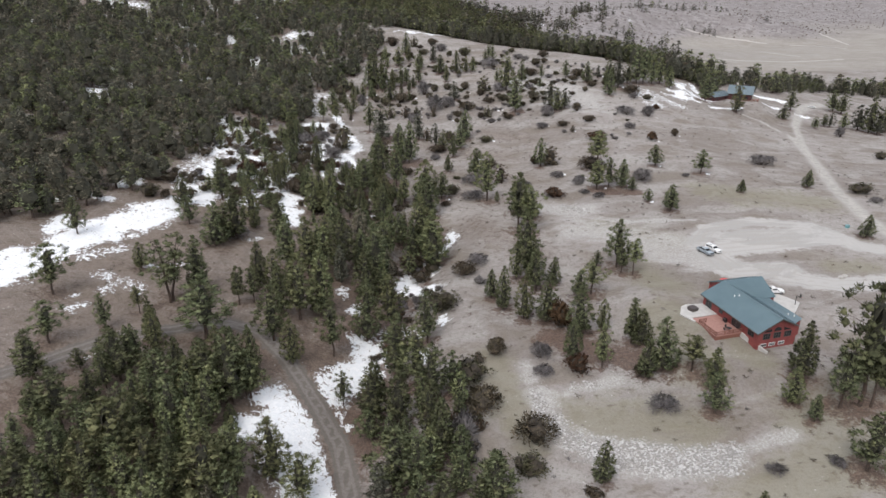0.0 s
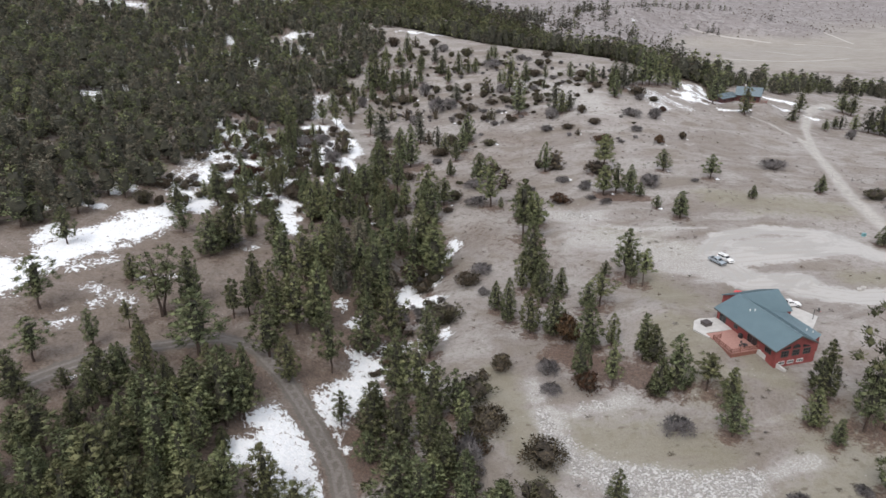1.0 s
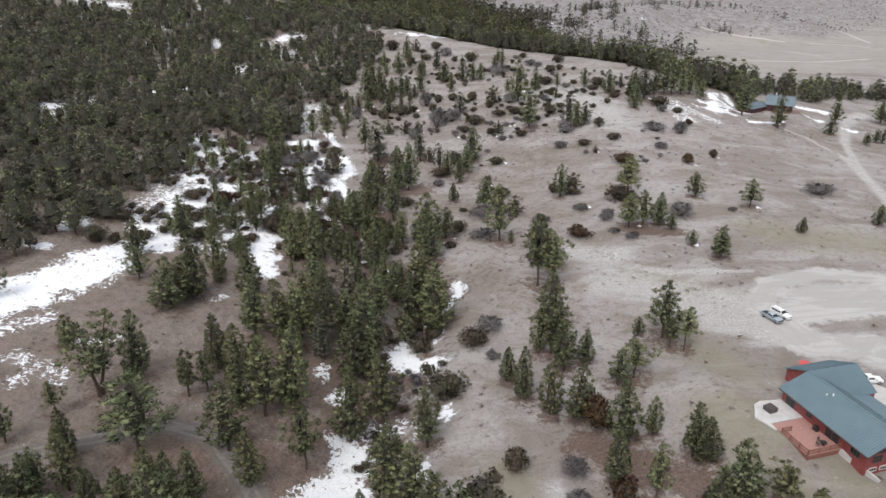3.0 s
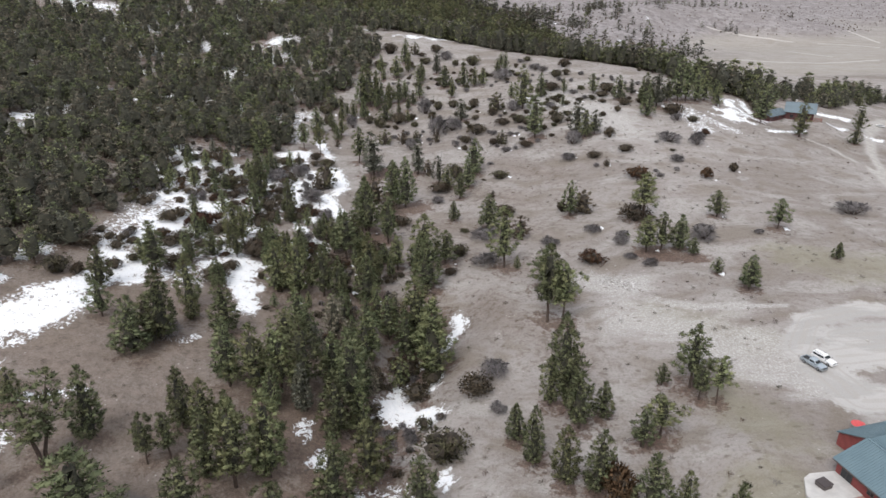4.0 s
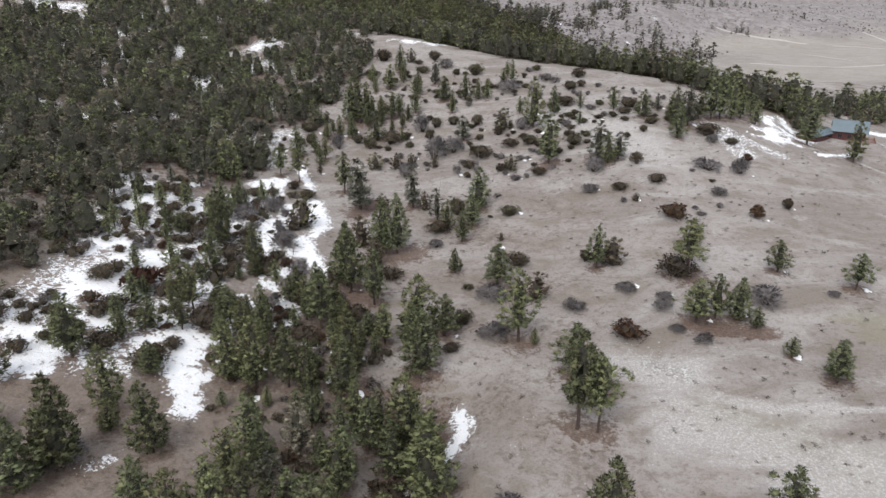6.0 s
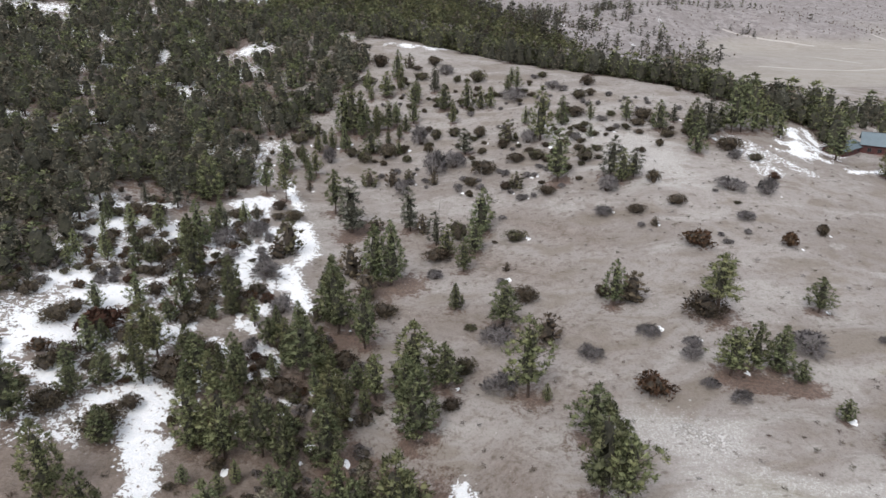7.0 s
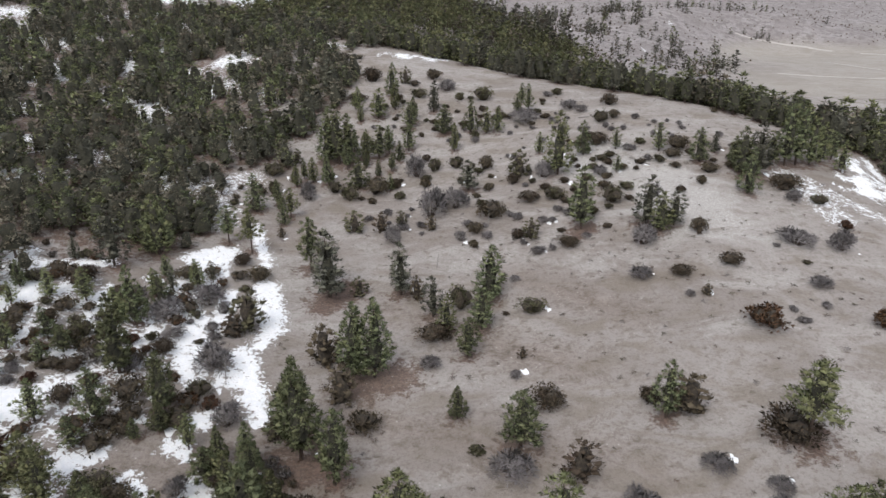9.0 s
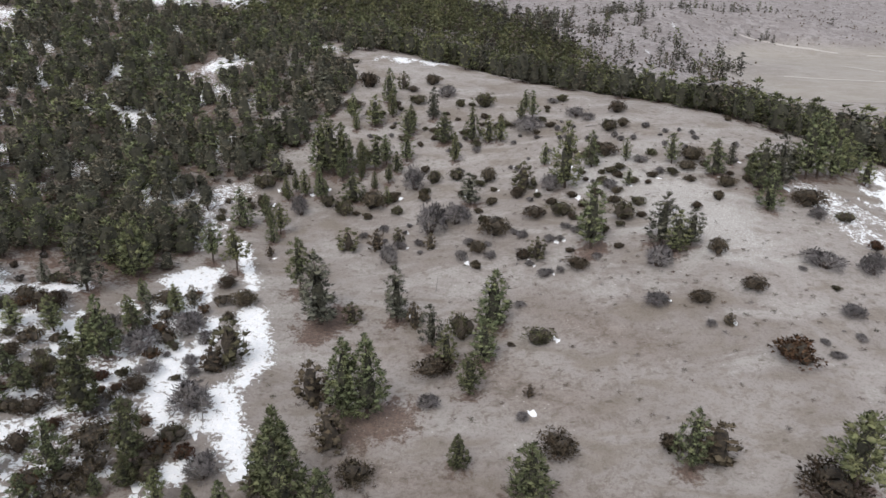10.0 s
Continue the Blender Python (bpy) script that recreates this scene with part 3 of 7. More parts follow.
def build_ground():
    xs, ys = steps(-131, 174, 1.6, -3600, 3600, 800), steps(84, 362, 1.6, -900, 4700, 1500)
    gx, gy = np.meshgrid(xs, ys)
    x, y = gx.ravel(), gy.ravel()
    z = land(x, y)
    nx, ny = len(xs), len(ys)
    q = (np.arange(ny - 1)[:, None] * nx + np.arange(nx - 1)[None]).ravel()
    faces = np.stack([q, q + 1, q + nx + 1, q + nx], 1)
    me = bpy.data.meshes.new("ground")
    me.vertices.add(len(x))
    me.vertices.foreach_set("co", np.stack([x, y, z], 1).ravel())
    me.loops.add(faces.size)
    me.loops.foreach_set("vertex_index", faces.ravel())
    me.polygons.add(len(faces))
    me.polygons.foreach_set("loop_start", np.arange(0, faces.size, 4))
    me.polygons.foreach_set("use_smooth", np.ones(len(faces), bool))
    me.update()
    snow = np.maximum.reduce([spread_of(s, x, y, k) for s, k in ((SNOW_ROADSIDE, 1.4), (SNOW_CREEK, 2.3), (SNOW_FIELD, 2.1), (SNOW_DRAW, 2.0), (SNOW_THICKET, 2.2), (SNOW_BRUSH, 2.2))])
    snow = np.where(snow > 0, snow + 0.30 * (grain(x, y, 6.5, 11) - 0.5) + 0.45 * (grain(x, y, 3.0, 12) - 0.5), 0)
    patch = np.maximum(spread_of(SNOW_FAR, x, y, 1.25), spread_of(SNOW_WOODS, x, y, 2.4))
    snow = np.maximum(snow, np.where(patch > 0, 0.75 * patch + 1.1 * (grain(x + y, y - x, 4.5, 15) - 0.55), 0))
    snow = np.minimum(snow, 0.56)
    snow = np.maximum(snow, 0.25 * np.minimum(1, 2 * spread_of(SNOW_THIN, x, y)))
    woods = np.clip((-x - 66) / 20, 0, 1) * np.clip((y - 324) / 28, 0, 1)
    snow = np.maximum(snow, 0.44 * woods * np.clip(grain(x, y, 14, 6) * 3.0 - 1.5, 0, 1))
    vale = spread_of([(66.0, 1110.0, 83.9, 1052.0, 6.6), (71.8, 1099.4, 97.0, 1028.2, 3.7), (102.2, 1085.7, 124.5, 1041.2, 2.8), (80.8, 1010.2, 102.8, 1009.7, 3.6), (107.9, 1025.8, 140.9, 1021.0, 2.7), (153.5, 1116.8, 168.6, 1059.1, 2.9), (319.4, 1232.8, 357.5, 1255.1, 4.6), (215.0, 999.3, 227.5, 1006.7, 2.7), (228.9, 1030.6, 231.1, 1019.5, 2.8)], x, y)
    snow = np.maximum(snow, np.where(vale > 0, 0.6 * vale + 0.7 * (grain(x, y, 16, 7) - 0.5), 0))
    # fallen needles under every pine
    fallen, near = np.zeros(x.shape), (np.abs(x) < 260) & (y > 60) & (y < 620)
    fx, fy, ff = x[near], y[near], np.zeros(near.sum())
    order = np.argsort(fy, kind="stable")
    fx, fy = fx[order], fy[order]
    for px, py, w in NEEDLED:
        i, j = np.searchsorted(fy, (py - 0.9 * w, py + 0.9 * w))
        d = np.hypot(fx[i:j] - px, fy[i:j] - py)
        ff[i:j] = np.maximum(ff[i:j], 0.8 * (1 - d / (0.85 * w)))
    back = np.empty_like(ff)
    back[order] = ff
    fallen[near] = back
    draw = np.minimum.reduce([off_line(x, y, *a, *b) for a, b in zip(CREEK, CREEK[1:])])
    fallen = np.maximum(fallen, 0.62 * np.exp(-((draw / 8.5) ** 2)))
    beyond = np.clip((y - 640 - 0.25 * np.maximum(x - 60, 0)) / 120, 0, 1)
    sage = beyond * np.clip((far_land(x, y) - FAR_FLOOR - 4) / 9, 0, 1)
    track = spread_of(ROAD, x, y, 1.08)
    snow = snow - np.clip(2.2 * track, 0, 1.2)
    fields = {
        "snow": snow, "road": spread_of(ROAD, x, y, 1.08), "drive": spread_of(DRIVE, x, y), "yard": spread_of(YARD, x, y),
        "pale": spread_of(PALE, x, y, 1.5), "rubble": spread_of(RUBBLE, x, y, 1.5), "sage": sage, "plain": (1 - sage) * beyond, "brown": np.maximum(np.clip((-10 - x) / 22, 0, 1) * np.clip((310 - y) / 60, 0, 1), 0.62 * spread_of(BROWN, x, y, 1.6)), "litter": np.maximum.reduce([spread_of(LITTER, x, y, 1.5), 0.5 * woods, fallen]), "green": spread_of(GREEN, x, y, 1.6),
    }
    for name, f in fields.items():
        me.attributes.new(name, "FLOAT", "POINT").data.foreach_set("value", f)
    me.materials.append(ground_material())
    for line in TRACKS:
        pts = [np.array(a) + (np.array(b) - a) * u for a, b in zip(line, line[1:]) for u in np.linspace(0, 1, 12, endpoint=False)] + [np.array(line[-1])]
        pts = np.array(pts, float)
        way = np.gradient(pts, axis=0)
        way = np.stack([-way[:, 1], way[:, 0]], 1) / np.linalg.norm(way, axis=1, keepdims=True)
        edge = np.concatenate([pts - way * 2.6, pts + way * 2.6])
        i, j = np.searchsorted(xs, edge[:, 0]) - 1, np.searchsorted(ys, edge[:, 1]) - 1
        f, g = (edge[:, 0] - xs[i]) / (xs[i + 1] - xs[i]), (edge[:, 1] - ys[j]) / (ys[j + 1] - ys[j])
        zz = z.reshape(ny, nx)
        h = (zz[j, i] * (1 - f) + zz[j, i + 1] * f) * (1 - g) + (zz[j + 1, i] * (1 - f) + zz[j + 1, i + 1] * f) * g + 0.25
        n = np.arange(len(pts) - 1)
        tris = np.concatenate([np.stack([n, n + len(pts), n + 1], 1), np.stack([n + 1, n + len(pts), n + len(pts) + 1], 1)])
        tagged(new("road", mesh_of("road", np.c_[edge, h], tris, [M_TRACK])), "pale dirt track across the valley floor", "track", kind="structure")
    ob = new("ground", me)
    tagged(ob, "dry winter grassland slopes with old snow, dirt tracks and bare soil", "ground", kind="structure")
    return ob



# ---- mesh helpers ----
def mesh_of(name, verts, tris, mats, index=None, smooth=False, normals=None):
    """A mesh from arrays of places and triangles."""
    verts, tris = np.asarray(verts, float), np.asarray(tris, int)
    me = bpy.data.meshes.new(name)
    me.vertices.add(len(verts))
    me.vertices.foreach_set("co", verts.ravel())
    me.loops.add(tris.size)
    me.loops.foreach_set("vertex_index", tris.ravel())
    me.polygons.add(len(tris))
    me.polygons.foreach_set("loop_start", np.arange(0, tris.size, 3))
    if index is not None:
        me.polygons.foreach_set("material_index", np.asarray(index, np.int32))
    if smooth:
        me.polygons.foreach_set("use_smooth", np.ones(len(tris), bool))
    for m in mats:
        me.materials.append(m)
    me.update()
    if normals is not None:
        me.polygons.foreach_set("use_smooth", np.ones(len(tris), bool))
        me.normals_split_custom_set_from_vertices(normals.tolist())
    return me


def leafy(verts, tris, up=0.75, low=0.0, seed=3):
    """Foliage that takes the light as one rounded crown: normals that lean outwards, and blades turned to face that way."""
    rs = np.random.RandomState(seed)
    n = verts - (0, 0, low)
    flat = np.hypot(n[:, 0], n[:, 1])[:, None]
    n = np.concatenate([n[:, :2] / (flat + 0.35), np.full((len(n), 1), up)], 1) + rs.normal(0, 0.28, verts.shape)
    n /= np.linalg.norm(n, axis=1, keepdims=True)
    a, b, c = (verts[tris[:, k]] for k in range(3))
    wrong = (np.cross(b - a, c - a) * n[tris[:, 1]]).sum(1) < 0
    tris = np.where(wrong[:, None], tris[:, ::-1], tris)
    return tris, n


def part(name, data, material, parent, label=""):
    """One mesh object under a thing or a part, from a bmesh or a mesh."""
    if isinstance(data, bmesh.types.BMesh):
        me = bpy.data.meshes.new(name)
        data.to_mesh(me)
        data.free()
        me.materials.append(material)
        data = me
    ob = new(name, data)
    ob.parent = parent
    if label:
        ob["label"] = label
    return ob


def thing(name, m, label, category, group="", kind=""):
    """An Empty at a thing's base."""
    ob = new(name)
    ob.matrix_basis = m
    return tagged(ob, label, category, group, kind)


def tube(points, radii, sides):
    """A tapered stem along points, as places and triangles."""
    points = np.asarray(points, float)
    ang = np.arange(sides) * 2 * math.pi / sides
    way = np.gradient(points, axis=0)
    rings = []
    for p, w, r in zip(points, way, radii):
        w = w / (np.linalg.norm(w) + 1e-9)
        u = np.cross(w, (0.31, 0.87, 0.11))
        u /= np.linalg.norm(u) + 1e-9
        v = np.cross(w, u)
        rings.append(p + r * (np.cos(ang)[:, None] * u + np.sin(ang)[:, None] * v))
    tris = []
    for k in range(len(points) - 1):
        for i in range(sides):
            a, b = k * sides + i, k * sides + (i + 1) % sides
            tris += [(a, b, b + sides), (a, b + sides, a + sides)]
    return np.concatenate(rings), np.array(tris)


def tufts(rs, centres, size, blades, lift=0.25, width=0.34, out=None):
    """Small spiky sprays about the given places: blades of one tuft share their root."""
    n = len(centres)
    d = rs.normal(size=(n, blades, 3))
    d[..., 2] = d[..., 2] * 0.75 + lift
    if out is not None:
        d += out[:, None] * 0.8
    d /= np.linalg.norm(d, axis=2, keepdims=True) + 1e-9
    length = np.asarray(size).reshape(-1, 1, 1) * rs.uniform(0.65, 1.25, (n, blades, 1))
    side = np.cross(d, rs.normal(size=(n, blades, 3)))
    side /= np.linalg.norm(side, axis=2, keepdims=True) + 1e-9
    tip = centres[:, None] + d * length
    w = side * length * width
    lag = d * length * rs.uniform(0.0, 0.35, (n, blades, 1))
    pair = np.stack([tip + w, tip - w - lag], 2).reshape(n, blades * 2, 3)
    verts = np.concatenate([centres[:, None], pair], 1)
    base = (np.arange(n) * (blades * 2 + 1))[:, None]
    a = base + 1 + 2 * np.arange(blades)[None]
    tris = np.stack([np.broadcast_to(base, a.shape), a, a + 1], 2).reshape(-1, 3)
    return verts.reshape(-1, 3), tris


def joined(pieces):
    verts, tris, at = [], [], 0
    for v, t in pieces:
        verts.append(v)
        tris.append(t + at)
        at += len(v)
    return np.concatenate(verts), np.concatenate(tris)


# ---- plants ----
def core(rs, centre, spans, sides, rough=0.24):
    """A lumpy closed body through spans of height and radius, added as dark fill for the shade inside a crown."""
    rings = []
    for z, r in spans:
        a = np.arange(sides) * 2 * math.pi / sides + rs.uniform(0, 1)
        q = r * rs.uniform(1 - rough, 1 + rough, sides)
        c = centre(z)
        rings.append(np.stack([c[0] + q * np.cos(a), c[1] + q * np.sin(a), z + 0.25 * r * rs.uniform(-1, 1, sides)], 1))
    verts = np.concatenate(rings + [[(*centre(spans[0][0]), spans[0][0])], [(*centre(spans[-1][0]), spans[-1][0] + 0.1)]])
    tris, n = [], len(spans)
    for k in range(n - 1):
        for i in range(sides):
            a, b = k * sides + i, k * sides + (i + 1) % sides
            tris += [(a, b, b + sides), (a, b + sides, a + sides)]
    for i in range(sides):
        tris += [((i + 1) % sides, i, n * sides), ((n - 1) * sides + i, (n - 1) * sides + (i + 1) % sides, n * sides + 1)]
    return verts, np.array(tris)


def sprigs(rs, centres, radii, outs, per, length, wide, up=0.5):
    """Rounded clumps of short sprigs that stand out from their middles, with the light of a clump."""
    n = len(centres)
    q = rs.normal(size=(n, per, 3))
    q[..., 2] = q[..., 2] * 0.9 + 0.25
    q /= np.linalg.norm(q, axis=2, keepdims=True) + 1e-9
    root = centres[:, None] + q * (radii[:, None, None] * rs.uniform(0.45, 1.0, (n, per, 1))) * (1, 1, 0.75)
    d = q + 0.5 * outs[:, None] + (0, 0, 0.45) + rs.normal(0, 0.45, (n, per, 3))
    d /= np.linalg.norm(d, axis=2, keepdims=True) + 1e-9
    side = np.cross(d, rs.normal(size=(n, per, 3)))
    side /= np.linalg.norm(side, axis=2, keepdims=True) + 1e-9
    size = length * rs.uniform(0.6, 1.3, (n, per, 1))
    verts = np.stack([root - side * size * wide, root + side * size * wide, root + d * size], 2).reshape(-1, 3)
    light = 0.85 * q + 0.5 * outs[:, None] + (0, 0, up) + rs.normal(0, 0.15, (n, per, 3))
    light = np.repeat(light.reshape(-1, 3), 3, 0)
    light /= np.linalg.norm(light, axis=1, keepdims=True) + 1e-9
    tris = np.arange(len(verts)).reshape(-1, 3)
    a, b, c = verts[0::3], verts[1::3], verts[2::3]
    wrong = (np.cross(b - a, c - a) * light[0::3]).sum(1) < 0
    return verts, np.where(wrong[:, None], tris[:, ::-1], tris), light


CLUMP = (np.array([(1, 0, 0), (0, 1, 0), (-1, 0, 0), (0, -1, 0), (0, 0, 1), (0, 0, -1)], float),
         np.array([(0, 1, 4), (1, 2, 4), (2, 3, 4), (3, 0, 4), (1, 0, 5), (2, 1, 5), (3, 2, 5), (0, 3, 5)]))


def clump_bodies(rs, centres, radii, outs, up):
    """The thick middle of each clump: a small ragged body, drawn out towards its tip, under the sprigs."""
    v0, t0 = CLUMP
    n, k = len(centres), len(v0)
    turn = rs.uniform(0, 6.28, n)
    c, s = np.cos(turn)[:, None], np.sin(turn)[:, None]
    q = np.stack([c * v0[:, 0] - s * v0[:, 1], s * v0[:, 0] + c * v0[:, 1], np.broadcast_to(v0[:, 2], (n, k))], 2)
    size = radii[:, None, None] * rs.uniform(0.45, 1.25, (n, k, 1))
    verts = centres[:, None] + q * size * (1, 1, 0.85) + 0.35 * radii[:, None, None] * np.maximum((q * outs[:, None]).sum(2, keepdims=True), 0) * (outs[:, None] + (0, 0, 0.5))
    light = 0.85 * q + 0.45 * outs[:, None] + (0, 0, up)
    light = light.reshape(-1, 3) / (np.linalg.norm(light.reshape(-1, 3), axis=1, keepdims=True) + 1e-9)
    tris = (t0[None] + (np.arange(n) * k)[:, None, None]).reshape(-1, 3)
    return verts.reshape(-1, 3), tris, light


def pine_shape(seed, height=10.0, width=4.6, bare=0.12, clumps=90, per=22, sprig=0.40, wide=0.24, trunks=1, ragged=0.2, limbs=True, taper=0.7, inside=(8, 8), bodies=0.0, hull=0.42):
    """Trunk with limbs, and a crown of needle clumps, of a ponderosa pine."""
    rs = np.random.RandomState(seed)
    wood, centres, outs, radii, hollows = [], [], [], [], []

    def outline(f):
        return max(0.0, 1 - f ** (1.15 / taper ** 1.2)) ** 0.75 * min(1.0, 0.64 + 1.7 * f) * 1.04 + 0.04

    lobe, swing = rs.uniform(0, 6.28), rs.uniform(2, 5)

    for s in range(trunks):
        lean = rs.normal(0, 0.02, 2) * height + (np.array([(-1) ** s, 0.3]) * 0.13 * height if trunks > 1 else 0)
        start = np.array([0.25 * (-1) ** s, 0, 0]) if trunks > 1 else np.zeros(3)
        zs = np.linspace(-0.4, height * 0.96, 7)
        stem = np.stack([start[0] + lean[0] * np.maximum(zs / height, 0) ** 1.3, start[1] + lean[1] * np.maximum(zs / height, 0) ** 1.3, zs], 1)
        stem[1:-1, :2] += rs.normal(0, 0.05, (5, 2))
        wood.append(tube(stem, 0.018 * height * np.linspace(1.15, 0.12, 7), 6 if limbs else 4))
        at_z = lambda z, stem=stem: (np.interp(z, stem[:, 2], stem[:, 0]), np.interp(z, stem[:, 2], stem[:, 1]))
        # an added dark body closes the crown and stands in for its inner shade
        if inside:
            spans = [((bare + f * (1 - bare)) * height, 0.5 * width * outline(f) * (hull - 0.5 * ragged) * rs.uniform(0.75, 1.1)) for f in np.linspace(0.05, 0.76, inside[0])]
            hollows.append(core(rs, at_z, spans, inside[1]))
        sides = 1 + 0.9 * ragged * np.sin(np.arange(12) * 2.4 + rs.uniform(0, 6)) * rs.uniform(0.3, 1, 12)
        for k in range(clumps // trunks):
            f = 1 - ((k + rs.rand()) / (clumps // trunks)) ** 0.62
            full = outline(f)
            r = width * (0.058 + 0.068 * full) * rs.uniform(0.75, 1.25) * (60 / clumps * trunks) ** 0.33
            turn = 2.4 * k + rs.uniform(-0.5, 0.5)
            full *= 1 + 1.2 * ragged * math.sin(2 * turn + lobe + swing * f)
            reach = max(0.0, 0.5 * width * full * sides[int(f * 11.9)] - 0.8 * r) * rs.uniform(1 - 1.3 * ragged, 1.0 + 0.2 * ragged)
            if rs.rand() < 0.18:
                reach *= 0.5
            z = (bare + f * (1 - bare)) * height
            axis = np.array([*at_z(z), z])
            d = np.array([math.cos(turn), math.sin(turn), 0.0])
            c = axis + d * reach + (0, 0, (0.1 + 0.25 * f) * reach)
            if limbs and reach > 0.7 and k % 2 == 0:
                wood.append(tube([axis - (0, 0, 0.1 * reach), c], [0.02 * reach + 0.012, 0.008], 3))
            centres.append(c)
            outs.append(d + (0, 0, 0.6 * f))
            radii.append(r)
        for h in (0.93, 0.97):
            centres.append(np.array([*at_z(h * height), h * height]))
            outs.append(np.array((0, 0, 1.0)))
            radii.append(0.05 * width)
    centres, radii, outs = np.array(centres), np.array(radii), np.array(outs)
    sv, st, sn = sprigs(rs, centres, radii, outs, per, sprig, wide, 0.15)
    leaf = sv, st, sn
    if bodies:
        bv, bt, bn = clump_bodies(rs, centres, bodies * radii, outs, 0.15)
        leaf = np.concatenate([sv, bv]), np.concatenate([st, bt + len(sv)]), np.concatenate([sn, bn])
    inner = joined(hollows) if hollows else (np.zeros((0, 3)), np.zeros((0, 3), int))
    return joined(wood), leaf, (inner[0], *leafy(*inner))


def bush_shape(seed, height=2.6, width=4.2, kind="juniper", n=64, blades=18, tuft=0.31):
    """Stems and foliage of a low dense shrub with an uneven outline."""
    rs = np.random.RandomState(seed)
    lobes = rs.randint(3, 6)
    mids, sizes = [], []
    for k in range(lobes):
        a, r = rs.uniform(0, 2 * math.pi), rs.uniform(0.0, 0.20) * width
        mids.append((r * math.cos(a), r * math.sin(a), height * rs.uniform(0.25, 0.48)))
        sizes.append((width * rs.uniform(0.24, 0.34), width * rs.uniform(0.24, 0.34), height * rs.uniform(0.34, 0.52)))
    mids, sizes = np.array(mids), np.array(sizes)
    weight = np.prod(sizes, 1) ** (2 / 3)
    pick = rs.choice(len(mids), n, p=weight / weight.sum())
    d = rs.normal(size=(n, 3))
    d /= np.linalg.norm(d, axis=1, keepdims=True)
    d[:, 2] = np.abs(d[:, 2]) * 1.1 - 0.35
    c = mids[pick] + d * sizes[pick] * rs.uniform(0.65, 1.0, (n, 1))
    c[:, 2] = np.maximum(c[:, 2], 0.10)
    wood = []
    for k in range(min(n, 14 if kind != "twig" else 34)):
        e = c[rs.randint(n)]
        wood.append(tube([(e[0] * 0.12, e[1] * 0.12, -0.2), e], [0.05, 0.012], 3))
    if kind == "twig":
        lv, lt = tufts(rs, c, tuft * rs.uniform(0.7, 1.3, n), blades, 0.35, 0.07, d * 0.6)
        lt, ln = leafy(lv, lt)
        return joined(wood), (lv, lt, ln), (np.zeros((0, 3)), np.zeros((0, 3), int), np.zeros((0, 3)))
    leaf = sprigs(rs, c, np.full(n, 0.09 * width) * rs.uniform(0.6, 1.3, n), d, blades, tuft, 0.30, 0.2)
    # one added dark body per lobe, for the shade behind the sprigs
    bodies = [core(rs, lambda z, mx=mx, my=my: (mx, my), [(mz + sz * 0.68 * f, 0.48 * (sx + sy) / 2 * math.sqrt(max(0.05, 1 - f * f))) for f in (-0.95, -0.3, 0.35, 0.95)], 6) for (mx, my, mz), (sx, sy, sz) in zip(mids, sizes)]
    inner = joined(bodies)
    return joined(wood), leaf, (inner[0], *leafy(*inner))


def plant_thing(name, shape, leaf, m, label, category, group, wood=None):
    (wv, wt_), (lv, lt, ln), (iv, it, inn) = shape
    ob = thing(name, m, label, category, group)
    part("trunk" if category == "tree" else "stem", mesh_of("trunk", wv, wt_, [wood or M_BARK], smooth=True), None, ob)
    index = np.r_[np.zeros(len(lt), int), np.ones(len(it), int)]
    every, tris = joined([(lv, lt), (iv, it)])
    part("crown", mesh_of("crown", every, tris, [leaf, M_CROWN_SHADE if category == "tree" else M_BUSH_SHADE], index, normals=np.concatenate([ln, inn])), None, ob)
    return ob


